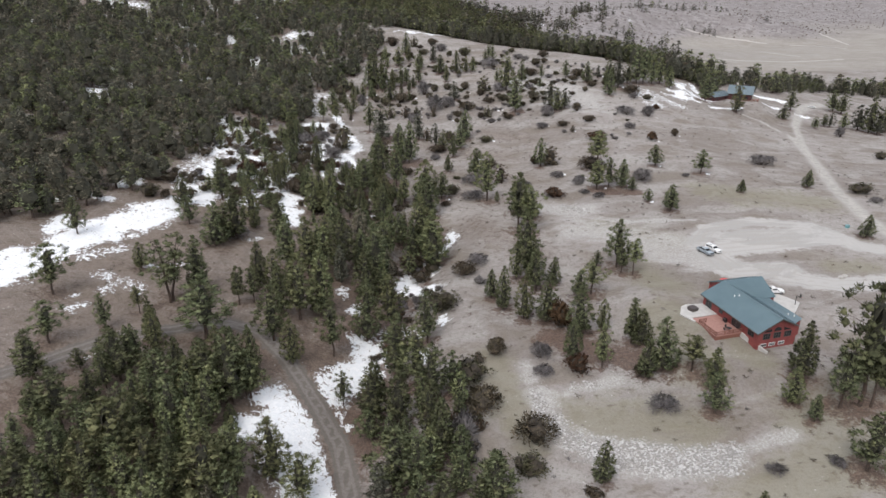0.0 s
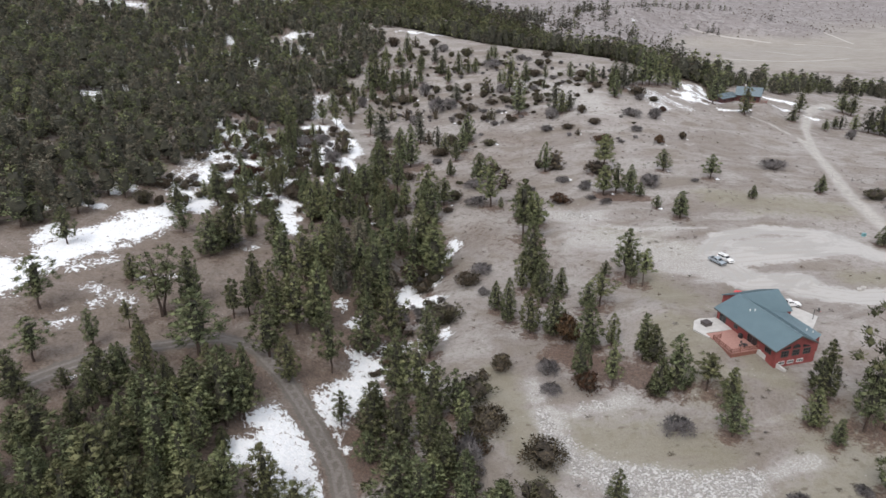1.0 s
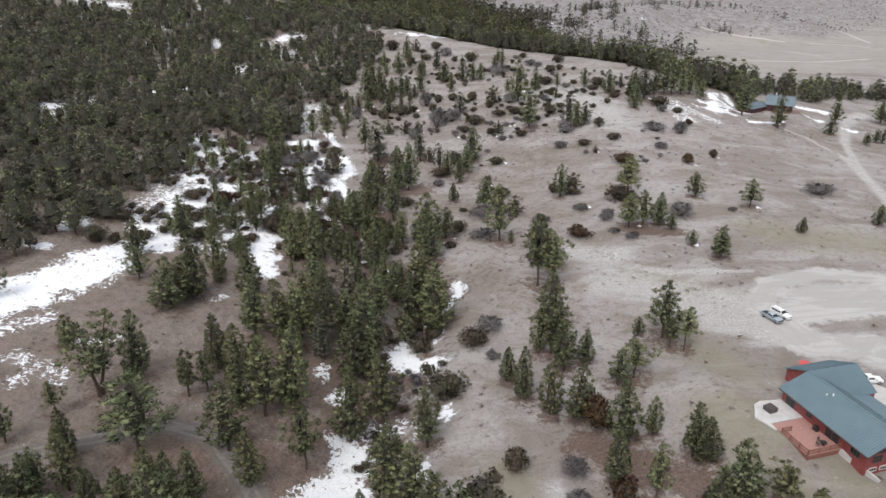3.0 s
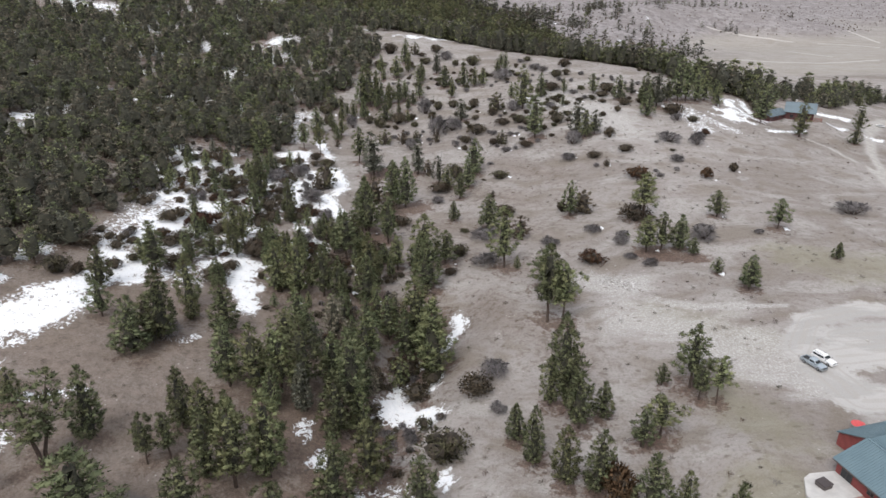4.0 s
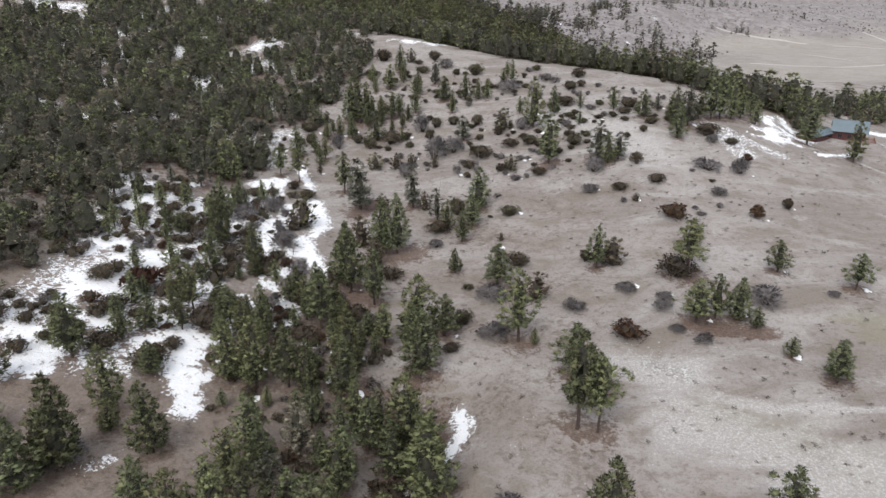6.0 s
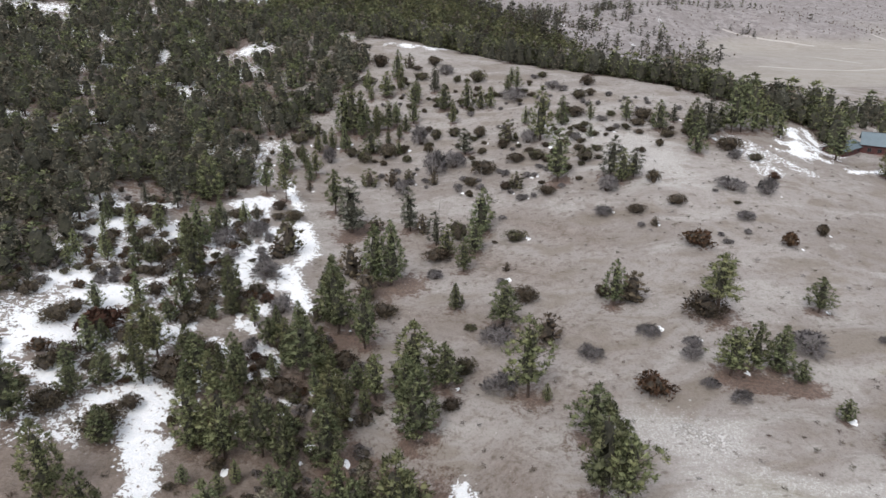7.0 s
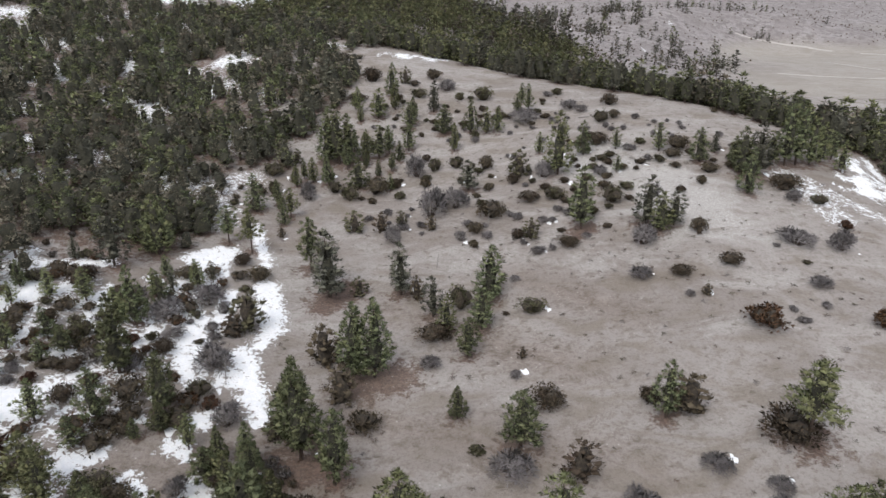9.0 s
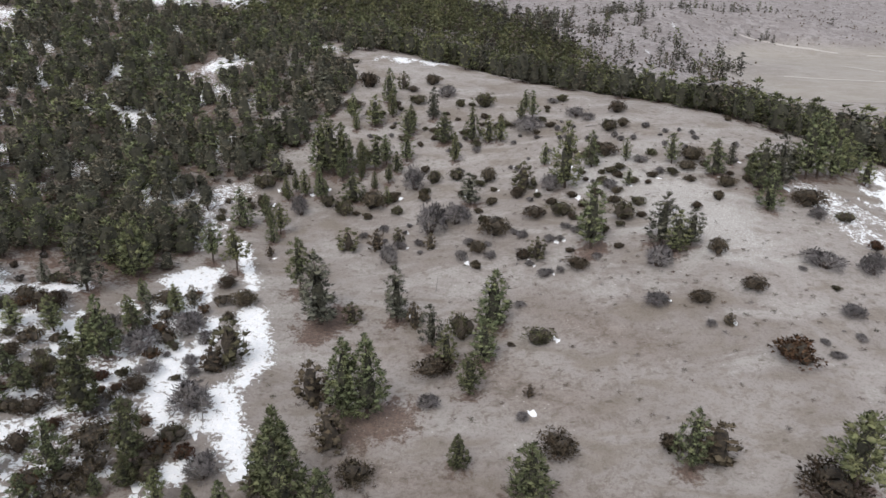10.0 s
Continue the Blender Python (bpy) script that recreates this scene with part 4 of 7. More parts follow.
TONES = (M_NEEDLE, M_NEEDLE, M_NEEDLE_PALE, M_NEEDLE, M_NEEDLE, M_NEEDLE_PALE)
KINDS = {
    # kind: thing, label, category, group, natural height and width, and its makers
    "P": ("pine_tree", "dense green ponderosa pine with branches near the ground", "tree", "pines on the slopes", 10.0, 4.6,
          [lambda s=s: (pine_shape(40 + s, 10, 4.6, (0.08, 0.15, 0.2, 0.1, 0.17, 0.1)[s], (114, 98, 88, 120, 94, 108)[s], 31, 0.31, 0.18, bodies=0.62, ragged=(0.12, 0.2, 0.24, 0.1, 0.22, 0.16)[s], taper=(0.88, 0.7, 0.6, 1.0, 0.66, 0.8)[s]), TONES[s]) for s in range(6)]),
    "F": ("pine_tree", "green ponderosa pine on the upper slope", "tree", "pines on the slopes", 10.0, 4.0,
          [lambda s=s: (pine_shape(50 + s, 10, 4.6, (0.05, 0.10, 0.08, 0.13)[s], (60, 52, 56, 50)[s], 26, 0.38, 0.18, bodies=0.62, ragged=(0.12, 0.2, 0.15, 0.22)[s], limbs=False, taper=(0.95, 0.74, 0.86, 0.64)[s], inside=(6, 7)), (M_NEEDLE, M_NEEDLE_DARK, M_NEEDLE_PALE, M_NEEDLE)[s]) for s in range(4)]),
    "O": ("pine_tree", "tall open ponderosa pine with a bare lower trunk", "tree", "pines on the slopes", 10.0, 5.0,
          [lambda s=s: (pine_shape(60 + s, 10, 5.0, (0.28, 0.36, 0.24)[s], (60, 50, 64)[s], 52, 0.30, 0.18, bodies=0.62, ragged=0.3, taper=0.5, inside=(6, 7)), (M_NEEDLE, M_NEEDLE_PALE, M_NEEDLE)[s]) for s in range(3)]),
    "T": ("pine_tree", "thin pine with two long bare trunks from one base", "tree", "pines on the slopes", 12.0, 5.5,
          [lambda: (pine_shape(71, 12, 4.6, 0.30, 84, 44, 0.34, 0.16, trunks=2, ragged=0.3, bodies=0.62, taper=0.5, inside=None), M_NEEDLE)]),
    "J": ("juniper_bush", "low dark olive juniper bush, dense and uneven", "bush", "bushes on the slopes", 2.6, 4.2,
          [lambda s=s: (bush_shape(80 + s, 2.6, 4.2), (M_JUNIPER, M_JUNIPER_GREEN, M_JUNIPER, M_JUNIPER, M_JUNIPER_GREEN)[s]) for s in range(5)]),
    "K": ("juniper_bush", "broad dark brown juniper thicket, dense and uneven", "bush", "bushes on the slopes", 2.6, 4.2,
          [lambda s=s: (bush_shape(120 + s, 2.6, 4.2, n=100, blades=16, tuft=0.19), (M_JUNIPER, M_JUNIPER_GREEN, M_JUNIPER)[s]) for s in range(3)]),
    "C": ("juniper_bush", "small dark cone-shaped juniper", "bush", "bushes on the slopes", 3.0, 2.2,
          [lambda s=s: (pine_shape(90 + s, 3.0, 2.2, 0.0, 34, 16, 0.16, 0.25, bodies=0.7, ragged=0.12, limbs=False, taper=0.55, inside=(5, 7)), (M_JUNIPER, M_JUNIPER_GREEN)[s]) for s in range(2)]),
    "R": ("juniper_bush", "rusty brown winter-burnt juniper bush", "bush", "bushes on the slopes", 2.6, 4.6,
          [lambda s=s: (bush_shape(100 + s, 2.6, 4.6, n=70), M_RUST) for s in range(2)]),
    "G": ("grey_shrub", "leafless grey twiggy shrub on dry ground", "bush", "grey shrubs on the slopes", 2.0, 4.0,
          [lambda s=s: (bush_shape(110 + s, 2.0, 4.0, "twig", 130, 9, 0.5), M_TWIG) for s in range(3)]),
}
MADE, SPOTS, NEEDLED = {}, [], []
plant_dice = random.Random(11)


def plant(kind, x, y, height, width):
    if kind == "J" and width > 6:
        kind = "K"
    name, label, category, group, h0, w0, makers = KINDS[kind]
    SPOTS.append((x, y, width))
    if category == "tree":
        NEEDLED.append((x, y, width))
    n = plant_dice.randrange(len(makers))
    turn, wide, tall = plant_dice.uniform(0, 360), width / w0, height / h0
    m = pose(x, y, ground_at(x, y) - 0.05, 0, 0, turn) @ Matrix.Diagonal((wide, wide * plant_dice.uniform(0.9, 1.1), tall, 1))
    if (kind, n) in MADE:
        ob = copy_thing(MADE[kind, n], m)
        ob.matrix_basis = m
    else:
        shape, leaf = makers[n]()
        ob = MADE[kind, n] = plant_thing(name, shape, leaf, m, label, category, group)
    return ob


# single trees and bushes: kind, then x, y, height and width in metres
for spot in (  # dense pines
    (-54.8, 94.8, 9.0, 4.6), (-74.2, 96.6, 11.8, 8.4), (57.6, 97.1, 3.9, 2.4), (-64.6, 99.5, 14.6, 8.3),
    (-50.1, 101.0, 14.1, 7.3), (-44.1, 101.4, 17.4, 12.3), (-71.3, 102.7, 12.2, 8.5), (79.0, 102.8, 13.3, 7.9),
    (0.3, 103.2, 9.0, 6.4), (7.2, 103.6, 7.1, 5.1), (-55.1, 103.7, 13.8, 7.4), (10.3, 103.8, 13.0, 8.8),
    (10.1, 105.6, 11.5, 7.0), (-40.4, 106.8, 15.6, 7.7), (31.3, 107.6, 9.9, 5.1), (-5.5, 108.7, 15.3, 7.8),
    (-9.8, 109.4, 15.6, 11.1), (-28.3, 109.6, 12.2, 7.3), (-34.6, 112.5, 15.1, 8.0), (-80.7, 114.0, 10.0, 7.1),
    (-61.7, 115.1, 10.9, 6.6), (76.4, 117.5, 6.5, 3.9), (-0.2, 118.7, 14.1, 7.0), (-74.0, 122.1, 8.4, 6.0),
):
    plant("P", *spot)
for spot in (  # dense pines
    (-2.8, 122.7, 15.6, 7.2), (-45.6, 122.8, 5.8, 4.1), (58.4, 123.4, 10.3, 6.1), (74.7, 123.7, 9.1, 5.5),
    (94.7, 125.4, 8.3, 3.5), (-87.7, 126.1, 12.4, 8.1), (-16.4, 127.4, 8.7, 5.9), (-61.4, 127.5, 12.6, 8.6),
    (-10.1, 128.5, 16.1, 8.8), (-46.7, 129.3, 19.8, 10.2), (-71.6, 130.4, 14.0, 9.4), (-52.7, 130.7, 14.3, 10.2),
    (60.5, 131.2, 9.5, 5.7), (-43.7, 132.1, 13.3, 6.7), (-81.1, 132.2, 5.4, 3.8), (80.2, 132.2, 14.2, 7.9),
    (-16.2, 133.5, 16.6, 9.2), (-2.5, 136.9, 15.2, 8.0), (-71.1, 138.1, 9.7, 4.5), (48.0, 138.7, 9.9, 5.8),
    (51.8, 139.3, 14.3, 7.7), (-6.2, 142.9, 17.0, 7.8), (38.5, 143.5, 12.3, 4.8), (-70.3, 146.2, 11.6, 5.7),
):
    plant("P", *spot)
for spot in (  # dense pines
    (-37.1, 146.8, 12.7, 6.3), (32.0, 147.5, 12.0, 5.3), (-82.3, 147.9, 9.7, 4.4), (-11.4, 148.6, 18.9, 10.1),
    (49.3, 150.0, 10.3, 6.2), (47.5, 151.9, 12.8, 5.8), (-43.3, 154.3, 15.9, 8.7), (35.6, 158.0, 14.6, 7.5),
    (41.8, 159.2, 9.4, 3.8), (-4.2, 161.4, 15.3, 7.0), (-38.7, 165.5, 19.6, 9.3), (-20.8, 165.7, 18.7, 8.6),
    (28.1, 166.0, 13.4, 7.2), (-43.9, 166.5, 15.2, 7.0), (22.3, 167.8, 13.3, 6.0), (-33.4, 169.3, 19.9, 9.2),
    (-14.4, 171.9, 17.7, 9.0), (-67.6, 172.1, 16.2, 7.5), (16.9, 173.4, 13.2, 5.5), (38.4, 175.8, 9.0, 5.4),
    (-43.3, 177.1, 11.6, 5.5), (-47.7, 177.7, 13.3, 6.1), (-52.3, 178.2, 14.3, 6.6), (-85.4, 178.4, 8.2, 4.6),
):
    plant("P", *spot)
for spot in (  # dense pines
    (14.1, 179.8, 9.0, 5.4), (27.3, 182.5, 13.2, 7.1), (-22.7, 183.9, 16.6, 8.6), (32.7, 185.2, 9.1, 5.0),
    (26.6, 187.7, 16.0, 6.1), (-40.6, 189.1, 18.7, 8.6), (25.4, 189.9, 22.3, 8.7), (22.3, 190.1, 12.5, 4.9),
    (-20.7, 191.4, 21.9, 10.7), (-31.2, 192.5, 20.1, 9.2), (-47.3, 192.7, 17.0, 8.6), (-110.0, 193.5, 11.7, 6.1),
    (47.3, 194.2, 5.5, 3.3), (-70.9, 199.7, 14.5, 8.9), (-37.9, 205.7, 12.5, 8.1), (-66.4, 205.9, 19.1, 10.0),
    (136.5, 207.0, 7.7, 5.5), (-3.6, 209.5, 20.1, 11.7), (-83.0, 211.8, 10.0, 6.2), (-53.6, 212.0, 15.5, 7.6),
    (-62.7, 215.8, 6.5, 4.7), (-8.2, 220.8, 20.9, 11.3), (-65.0, 221.1, 15.0, 6.9), (-89.3, 225.2, 10.9, 7.4),
):
    plant("P", *spot)
for spot in (  # dense pines
    (81.2, 232.6, 9.9, 7.1), (-29.2, 233.4, 13.5, 6.2), (-40.2, 234.0, 17.4, 8.0), (31.8, 234.1, 9.3, 6.5),
    (-62.3, 234.3, 8.2, 5.8), (-21.9, 234.6, 14.7, 7.7), (-33.7, 234.9, 15.5, 7.1), (-46.4, 235.4, 15.4, 7.2),
    (-79.3, 235.8, 15.4, 8.7), (75.5, 241.2, 5.1, 3.6), (-22.1, 243.2, 16.8, 8.2), (-72.7, 244.7, 7.3, 5.2),
    (-5.8, 245.0, 16.5, 9.6), (-74.7, 248.1, 4.5, 3.2), (112.7, 249.0, 5.2, 3.7), (-68.7, 250.4, 8.4, 6.0),
    (20.8, 252.5, 4.6, 2.2), (72.6, 253.0, 5.6, 4.0), (-14.8, 254.0, 11.2, 6.3), (17.1, 254.2, 19.4, 8.9),
    (-43.5, 254.6, 13.2, 6.3), (141.5, 256.7, 7.0, 5.0), (59.7, 256.7, 11.9, 8.5), (69.6, 257.3, 11.3, 7.0),
):
    plant("P", *spot)
for spot in (  # dense pines
    (64.6, 257.9, 12.1, 6.2), (-0.5, 258.1, 11.2, 7.8), (-7.0, 259.1, 16.0, 9.8), (-74.8, 263.7, 6.0, 3.3),
    (-66.1, 264.9, 11.7, 7.4), (-41.0, 271.2, 7.6, 5.4), (-19.1, 272.9, 16.1, 7.4), (-26.1, 278.4, 19.3, 9.1),
    (88.6, 279.5, 9.3, 6.1), (-63.7, 281.6, 12.7, 5.8), (13.8, 281.8, 12.6, 9.0), (-52.9, 282.4, 6.3, 4.5),
    (-27.6, 282.6, 19.0, 9.8), (-53.4, 286.9, 13.9, 6.4), (41.8, 287.5, 12.8, 5.9), (2.3, 290.4, 7.5, 4.4),
    (-66.5, 297.3, 18.1, 8.3), (-79.6, 301.4, 6.6, 4.7), (-15.3, 304.1, 18.8, 9.1), (-19.7, 305.1, 17.3, 8.9),
    (4.7, 311.1, 10.2, 5.8), (-70.4, 315.2, 14.9, 6.9),
):
    plant("P", *spot)
for spot in (  # pines of the upper slopes
    (-0.1, 321.0, 9.8, 4.9), (8.3, 321.5, 11.3, 6.3), (-68.5, 325.5, 8.8, 4.6), (-3.4, 327.8, 11.1, 5.1),
    (10.4, 334.8, 14.7, 9.1), (-30.3, 337.7, 18.1, 10.9), (-12.0, 338.9, 14.8, 7.0), (-85.7, 339.4, 16.9, 7.8),
    (-78.2, 349.7, 17.4, 8.2), (59.1, 358.7, 11.7, 6.8), (63.5, 361.0, 10.5, 6.8), (55.9, 362.3, 14.8, 8.6),
    (38.3, 364.4, 19.0, 8.7), (201.7, 371.0, 6.2, 4.4), (236.7, 371.2, 14.5, 8.5), (233.3, 374.0, 20.3, 9.3),
    (160.2, 376.6, 17.2, 7.4), (-50.4, 376.3, 7.1, 3.7), (245.0, 377.6, 19.0, 9.4), (229.4, 377.8, 14.3, 9.4),
    (90.3, 378.2, 14.6, 6.7), (210.6, 378.5, 6.9, 4.9), (214.4, 379.0, 7.8, 5.6), (222.7, 380.2, 8.8, 6.3),
):
    plant("F", *spot)
for spot in (  # pines of the upper slopes
    (188.7, 381.4, 8.1, 5.8), (-60.6, 383.6, 12.7, 6.6), (147.1, 388.9, 14.6, 8.7), (97.8, 390.4, 17.4, 8.0),
    (93.0, 391.0, 15.4, 8.7), (54.6, 396.2, 5.7, 3.2), (6.7, 397.0, 10.4, 7.4), (92.7, 398.6, 9.4, 4.4),
    (104.8, 398.9, 11.4, 7.0), (36.2, 399.8, 21.4, 9.8), (82.4, 399.9, 11.4, 6.8), (110.6, 400.1, 20.6, 9.5),
    (-19.6, 400.7, 6.2, 2.9), (114.7, 401.2, 18.6, 8.6), (130.3, 401.5, 10.7, 5.3), (119.9, 402.7, 15.8, 7.3),
    (-30.9, 403.0, 10.2, 7.3), (125.8, 407.2, 13.9, 6.4), (89.9, 407.4, 7.5, 3.5), (205.4, 408.3, 13.5, 6.9),
    (71.6, 409.4, 10.0, 5.0), (46.5, 412.0, 12.2, 6.0), (132.2, 412.3, 9.8, 5.5), (58.0, 413.9, 7.9, 3.6),
):
    plant("F", *spot)
for spot in (  # pines of the upper slopes
    (31.9, 417.7, 7.7, 3.6), (-39.7, 420.4, 21.9, 10.1), (-36.3, 421.2, 18.0, 8.3), (-18.0, 421.7, 7.4, 4.5),
    (-43.9, 422.3, 20.2, 9.3), (244.9, 423.7, 11.7, 8.4), (-25.7, 424.1, 12.2, 6.8), (241.7, 427.7, 13.2, 9.4),
    (-15.0, 428.9, 10.3, 5.5), (14.3, 439.7, 10.1, 5.7), (18.6, 439.8, 9.3, 4.7), (-1.8, 441.4, 11.6, 8.3),
    (8.4, 441.7, 12.8, 6.2), (-15.4, 447.6, 10.2, 6.8), (27.3, 455.3, 8.2, 3.8), (-28.8, 456.7, 11.9, 8.0),
    (31.8, 458.1, 10.6, 4.9), (-6.6, 461.9, 12.9, 6.1), (30.1, 467.9, 8.2, 3.8), (-50.6, 475.0, 16.2, 9.6),
    (-59.9, 477.4, 10.3, 5.4), (-25.1, 478.6, 14.1, 7.0), (253.7, 494.4, 6.7, 4.8),
):
    plant("F", *spot)
for spot in (  # open pines
    (-62.2, 106.3, 16.9, 10.6), (-76.6, 114.4, 13.3, 9.5), (-53.6, 117.1, 5.2, 3.4), (89.1, 120.1, 16.8, 8.1),
    (87.2, 120.9, 28.3, 13.0), (83.2, 121.0, 16.4, 8.2), (57.6, 136.9, 9.3, 6.7), (-24.0, 138.8, 9.7, 4.4),
    (-91.0, 139.0, 11.0, 7.8), (-59.1, 150.8, 17.3, 12.3), (-28.3, 154.5, 15.9, 7.3), (-77.6, 156.9, 8.0, 3.7),
    (-100.0, 159.1, 14.2, 9.2), (-55.4, 167.8, 11.8, 5.4), (-52.0, 169.8, 10.5, 5.5), (42.5, 177.7, 10.1, 7.2),
    (56.3, 186.3, 11.8, 5.5), (53.3, 187.9, 10.0, 5.2), (53.0, 192.7, 15.2, 8.0), (29.7, 221.3, 17.4, 8.1),
    (25.9, 222.6, 21.6, 9.9), (27.8, 239.3, 12.9, 9.2), (-30.9, 259.3, 14.5, 9.8), (104.4, 269.8, 9.9, 7.0),
):
    plant("O", *spot)
for spot in (  # open pines
    (64.4, 279.1, 15.8, 11.3), (-37.7, 351.1, 15.3, 7.0), (-55.3, 357.2, 13.3, 6.1), (-63.2, 362.2, 11.4, 6.0),
):
    plant("O", *spot)
for spot in (  # the pine with two trunks
    (-72.2, 164.4, 19.1, 10.4),
):
    plant("T", *spot)
for spot in (  # junipers
    (28.8, 104.3, 2.0, 5.1), (17.5, 112.0, 4.1, 10.8), (18.9, 121.6, 6.0, 13.8), (9.1, 133.7, 5.2, 13.5),
    (47.3, 140.2, 3.1, 7.3), (5.6, 142.9, 5.8, 15.1), (13.4, 152.9, 5.8, 8.5), (-0.5, 178.0, 6.0, 15.5),
    (7.0, 196.2, 4.9, 12.8), (-6.7, 200.0, 3.8, 9.9), (-3.6, 206.5, 3.5, 9.0), (-11.3, 209.8, 4.4, 11.4),
    (-102.0, 228.6, 5.6, 10.6), (-96.8, 229.9, 4.0, 5.4), (-46.1, 237.6, 3.6, 9.4), (-64.0, 238.3, 5.1, 13.1),
    (-74.9, 241.2, 4.6, 11.9), (-52.5, 241.3, 2.7, 3.4), (-61.0, 244.7, 3.4, 6.9), (-100.4, 245.3, 4.5, 11.6),
    (-90.8, 250.3, 2.6, 6.0), (1.1, 251.4, 2.5, 6.6), (159.6, 251.9, 4.7, 12.3), (-34.9, 253.9, 4.0, 10.3),
):
    plant("J", *spot)
for spot in (  # junipers
    (-57.5, 254.2, 6.6, 11.7), (-80.3, 255.9, 4.0, 10.3), (-39.9, 262.7, 3.0, 7.8), (3.9, 262.9, 4.9, 7.1),
    (-53.1, 265.0, 3.9, 10.3), (-23.0, 265.0, 4.8, 9.5), (-57.3, 266.7, 3.7, 9.6), (-87.3, 269.7, 4.2, 10.9),
    (60.9, 280.7, 5.9, 15.4), (5.7, 280.8, 1.5, 3.9), (-62.8, 281.2, 2.9, 7.5), (-51.1, 284.7, 3.4, 9.0),
    (-72.3, 287.4, 4.0, 7.2), (-15.8, 287.4, 4.0, 9.2), (-62.5, 290.9, 4.6, 12.0), (39.6, 292.3, 4.4, 5.6),
    (20.8, 293.6, 4.4, 11.4), (-49.6, 294.9, 3.2, 8.3), (-75.2, 297.1, 3.0, 7.7), (-61.3, 307.4, 3.2, 8.3),
    (-79.0, 308.3, 4.3, 7.5), (201.8, 309.4, 4.3, 8.5), (-86.7, 310.5, 4.8, 6.9), (-65.4, 310.6, 2.6, 4.0),
):
    plant("J", *spot)
for spot in (  # junipers
    (-55.3, 311.9, 1.2, 3.1), (-2.4, 319.1, 4.7, 12.2), (109.0, 320.2, 4.3, 5.5), (14.5, 326.8, 1.0, 2.6),
    (20.6, 327.4, 3.8, 9.2), (-88.3, 328.5, 6.4, 10.2), (3.4, 331.0, 7.5, 8.7), (-96.4, 332.4, 3.3, 8.7),
    (58.8, 336.5, 3.4, 8.8), (91.2, 339.5, 1.4, 2.9), (-66.9, 340.5, 3.5, 9.2), (72.4, 340.9, 3.7, 9.0),
    (-49.6, 344.0, 4.0, 10.3), (-56.0, 351.0, 3.8, 7.8), (33.9, 356.1, 3.6, 9.5), (69.4, 356.2, 5.6, 7.1),
    (7.6, 360.9, 2.9, 4.5), (19.7, 363.2, 3.8, 5.4), (8.4, 369.8, 4.2, 7.2), (109.9, 373.7, 3.3, 8.1),
    (49.7, 377.5, 6.2, 10.4), (12.3, 378.8, 5.9, 13.2), (103.8, 381.5, 6.2, 13.1), (78.2, 384.0, 3.3, 5.3),
):
    plant("J", *spot)
for spot in (  # junipers
    (32.9, 384.2, 4.5, 10.1), (55.4, 385.0, 2.8, 7.2), (25.9, 385.4, 3.8, 9.9), (83.0, 392.2, 4.3, 8.3),
    (-32.9, 395.6, 5.8, 9.1), (21.3, 397.5, 5.0, 6.7), (-58.3, 397.5, 5.6, 6.8), (-24.3, 399.4, 6.9, 10.9),
    (-38.2, 399.8, 4.8, 6.8), (-8.3, 402.1, 4.2, 5.4), (-17.8, 402.2, 4.6, 5.9), (74.7, 405.2, 3.4, 8.7),
    (12.6, 410.9, 6.1, 7.6), (-61.4, 411.2, 5.0, 12.6), (78.9, 412.1, 5.4, 10.9), (-5.0, 413.4, 5.7, 7.1),
    (2.5, 414.2, 4.8, 7.7), (53.1, 419.7, 5.5, 11.5), (57.6, 441.1, 5.0, 10.0), (63.0, 443.9, 4.3, 6.7),
    (104.7, 453.2, 2.6, 4.1), (34.8, 453.7, 2.4, 5.3), (64.2, 461.3, 5.7, 10.1), (-39.2, 471.9, 4.5, 11.8),
):
    plant("J", *spot)
for spot in (  # junipers
    (13.9, 473.2, 7.1, 11.2), (-21.4, 473.3, 3.8, 6.2), (4.3, 473.9, 4.0, 5.0), (-13.3, 477.5, 4.4, 11.3),
    (46.1, 477.7, 3.6, 5.7), (-16.1, 491.0, 3.0, 7.9), (-35.0, 493.2, 8.1, 11.8), (-7.9, 500.4, 6.1, 10.8),
    (-52.5, 521.6, 4.8, 12.1), (-44.9, 526.7, 2.5, 6.5), (166.9, 587.3, 7.4, 19.1),
):
    plant("J", *spot)
for spot in (  # cone junipers
    (-69.8, 206.3, 11.1, 7.8), (23.8, 273.9, 7.7, 7.5), (-32.3, 283.7, 4.4, 4.5), (46.3, 288.8, 8.3, 9.0),
    (-21.2, 295.9, 8.8, 7.7), (-26.9, 308.2, 10.1, 8.4), (16.7, 309.4, 2.8, 2.8), (-49.2, 316.3, 5.9, 6.4),
    (-46.4, 320.2, 10.9, 9.0), (62.2, 327.4, 3.0, 3.4), (-7.9, 336.3, 6.9, 4.7), (-22.9, 339.4, 5.2, 5.5),
    (23.8, 363.0, 6.1, 5.8), (-49.4, 368.5, 3.9, 3.0), (-5.1, 373.5, 4.9, 4.4), (-20.3, 373.6, 6.6, 5.7),
    (-28.6, 374.2, 6.9, 7.6), (-14.5, 378.1, 4.5, 4.0), (23.5, 402.4, 9.0, 9.7), (-53.7, 406.4, 2.7, 3.0),
    (-54.9, 420.4, 5.4, 5.3), (19.8, 457.0, 3.3, 3.6), (-19.9, 493.0, 7.5, 6.6),
):
    plant("C", *spot)
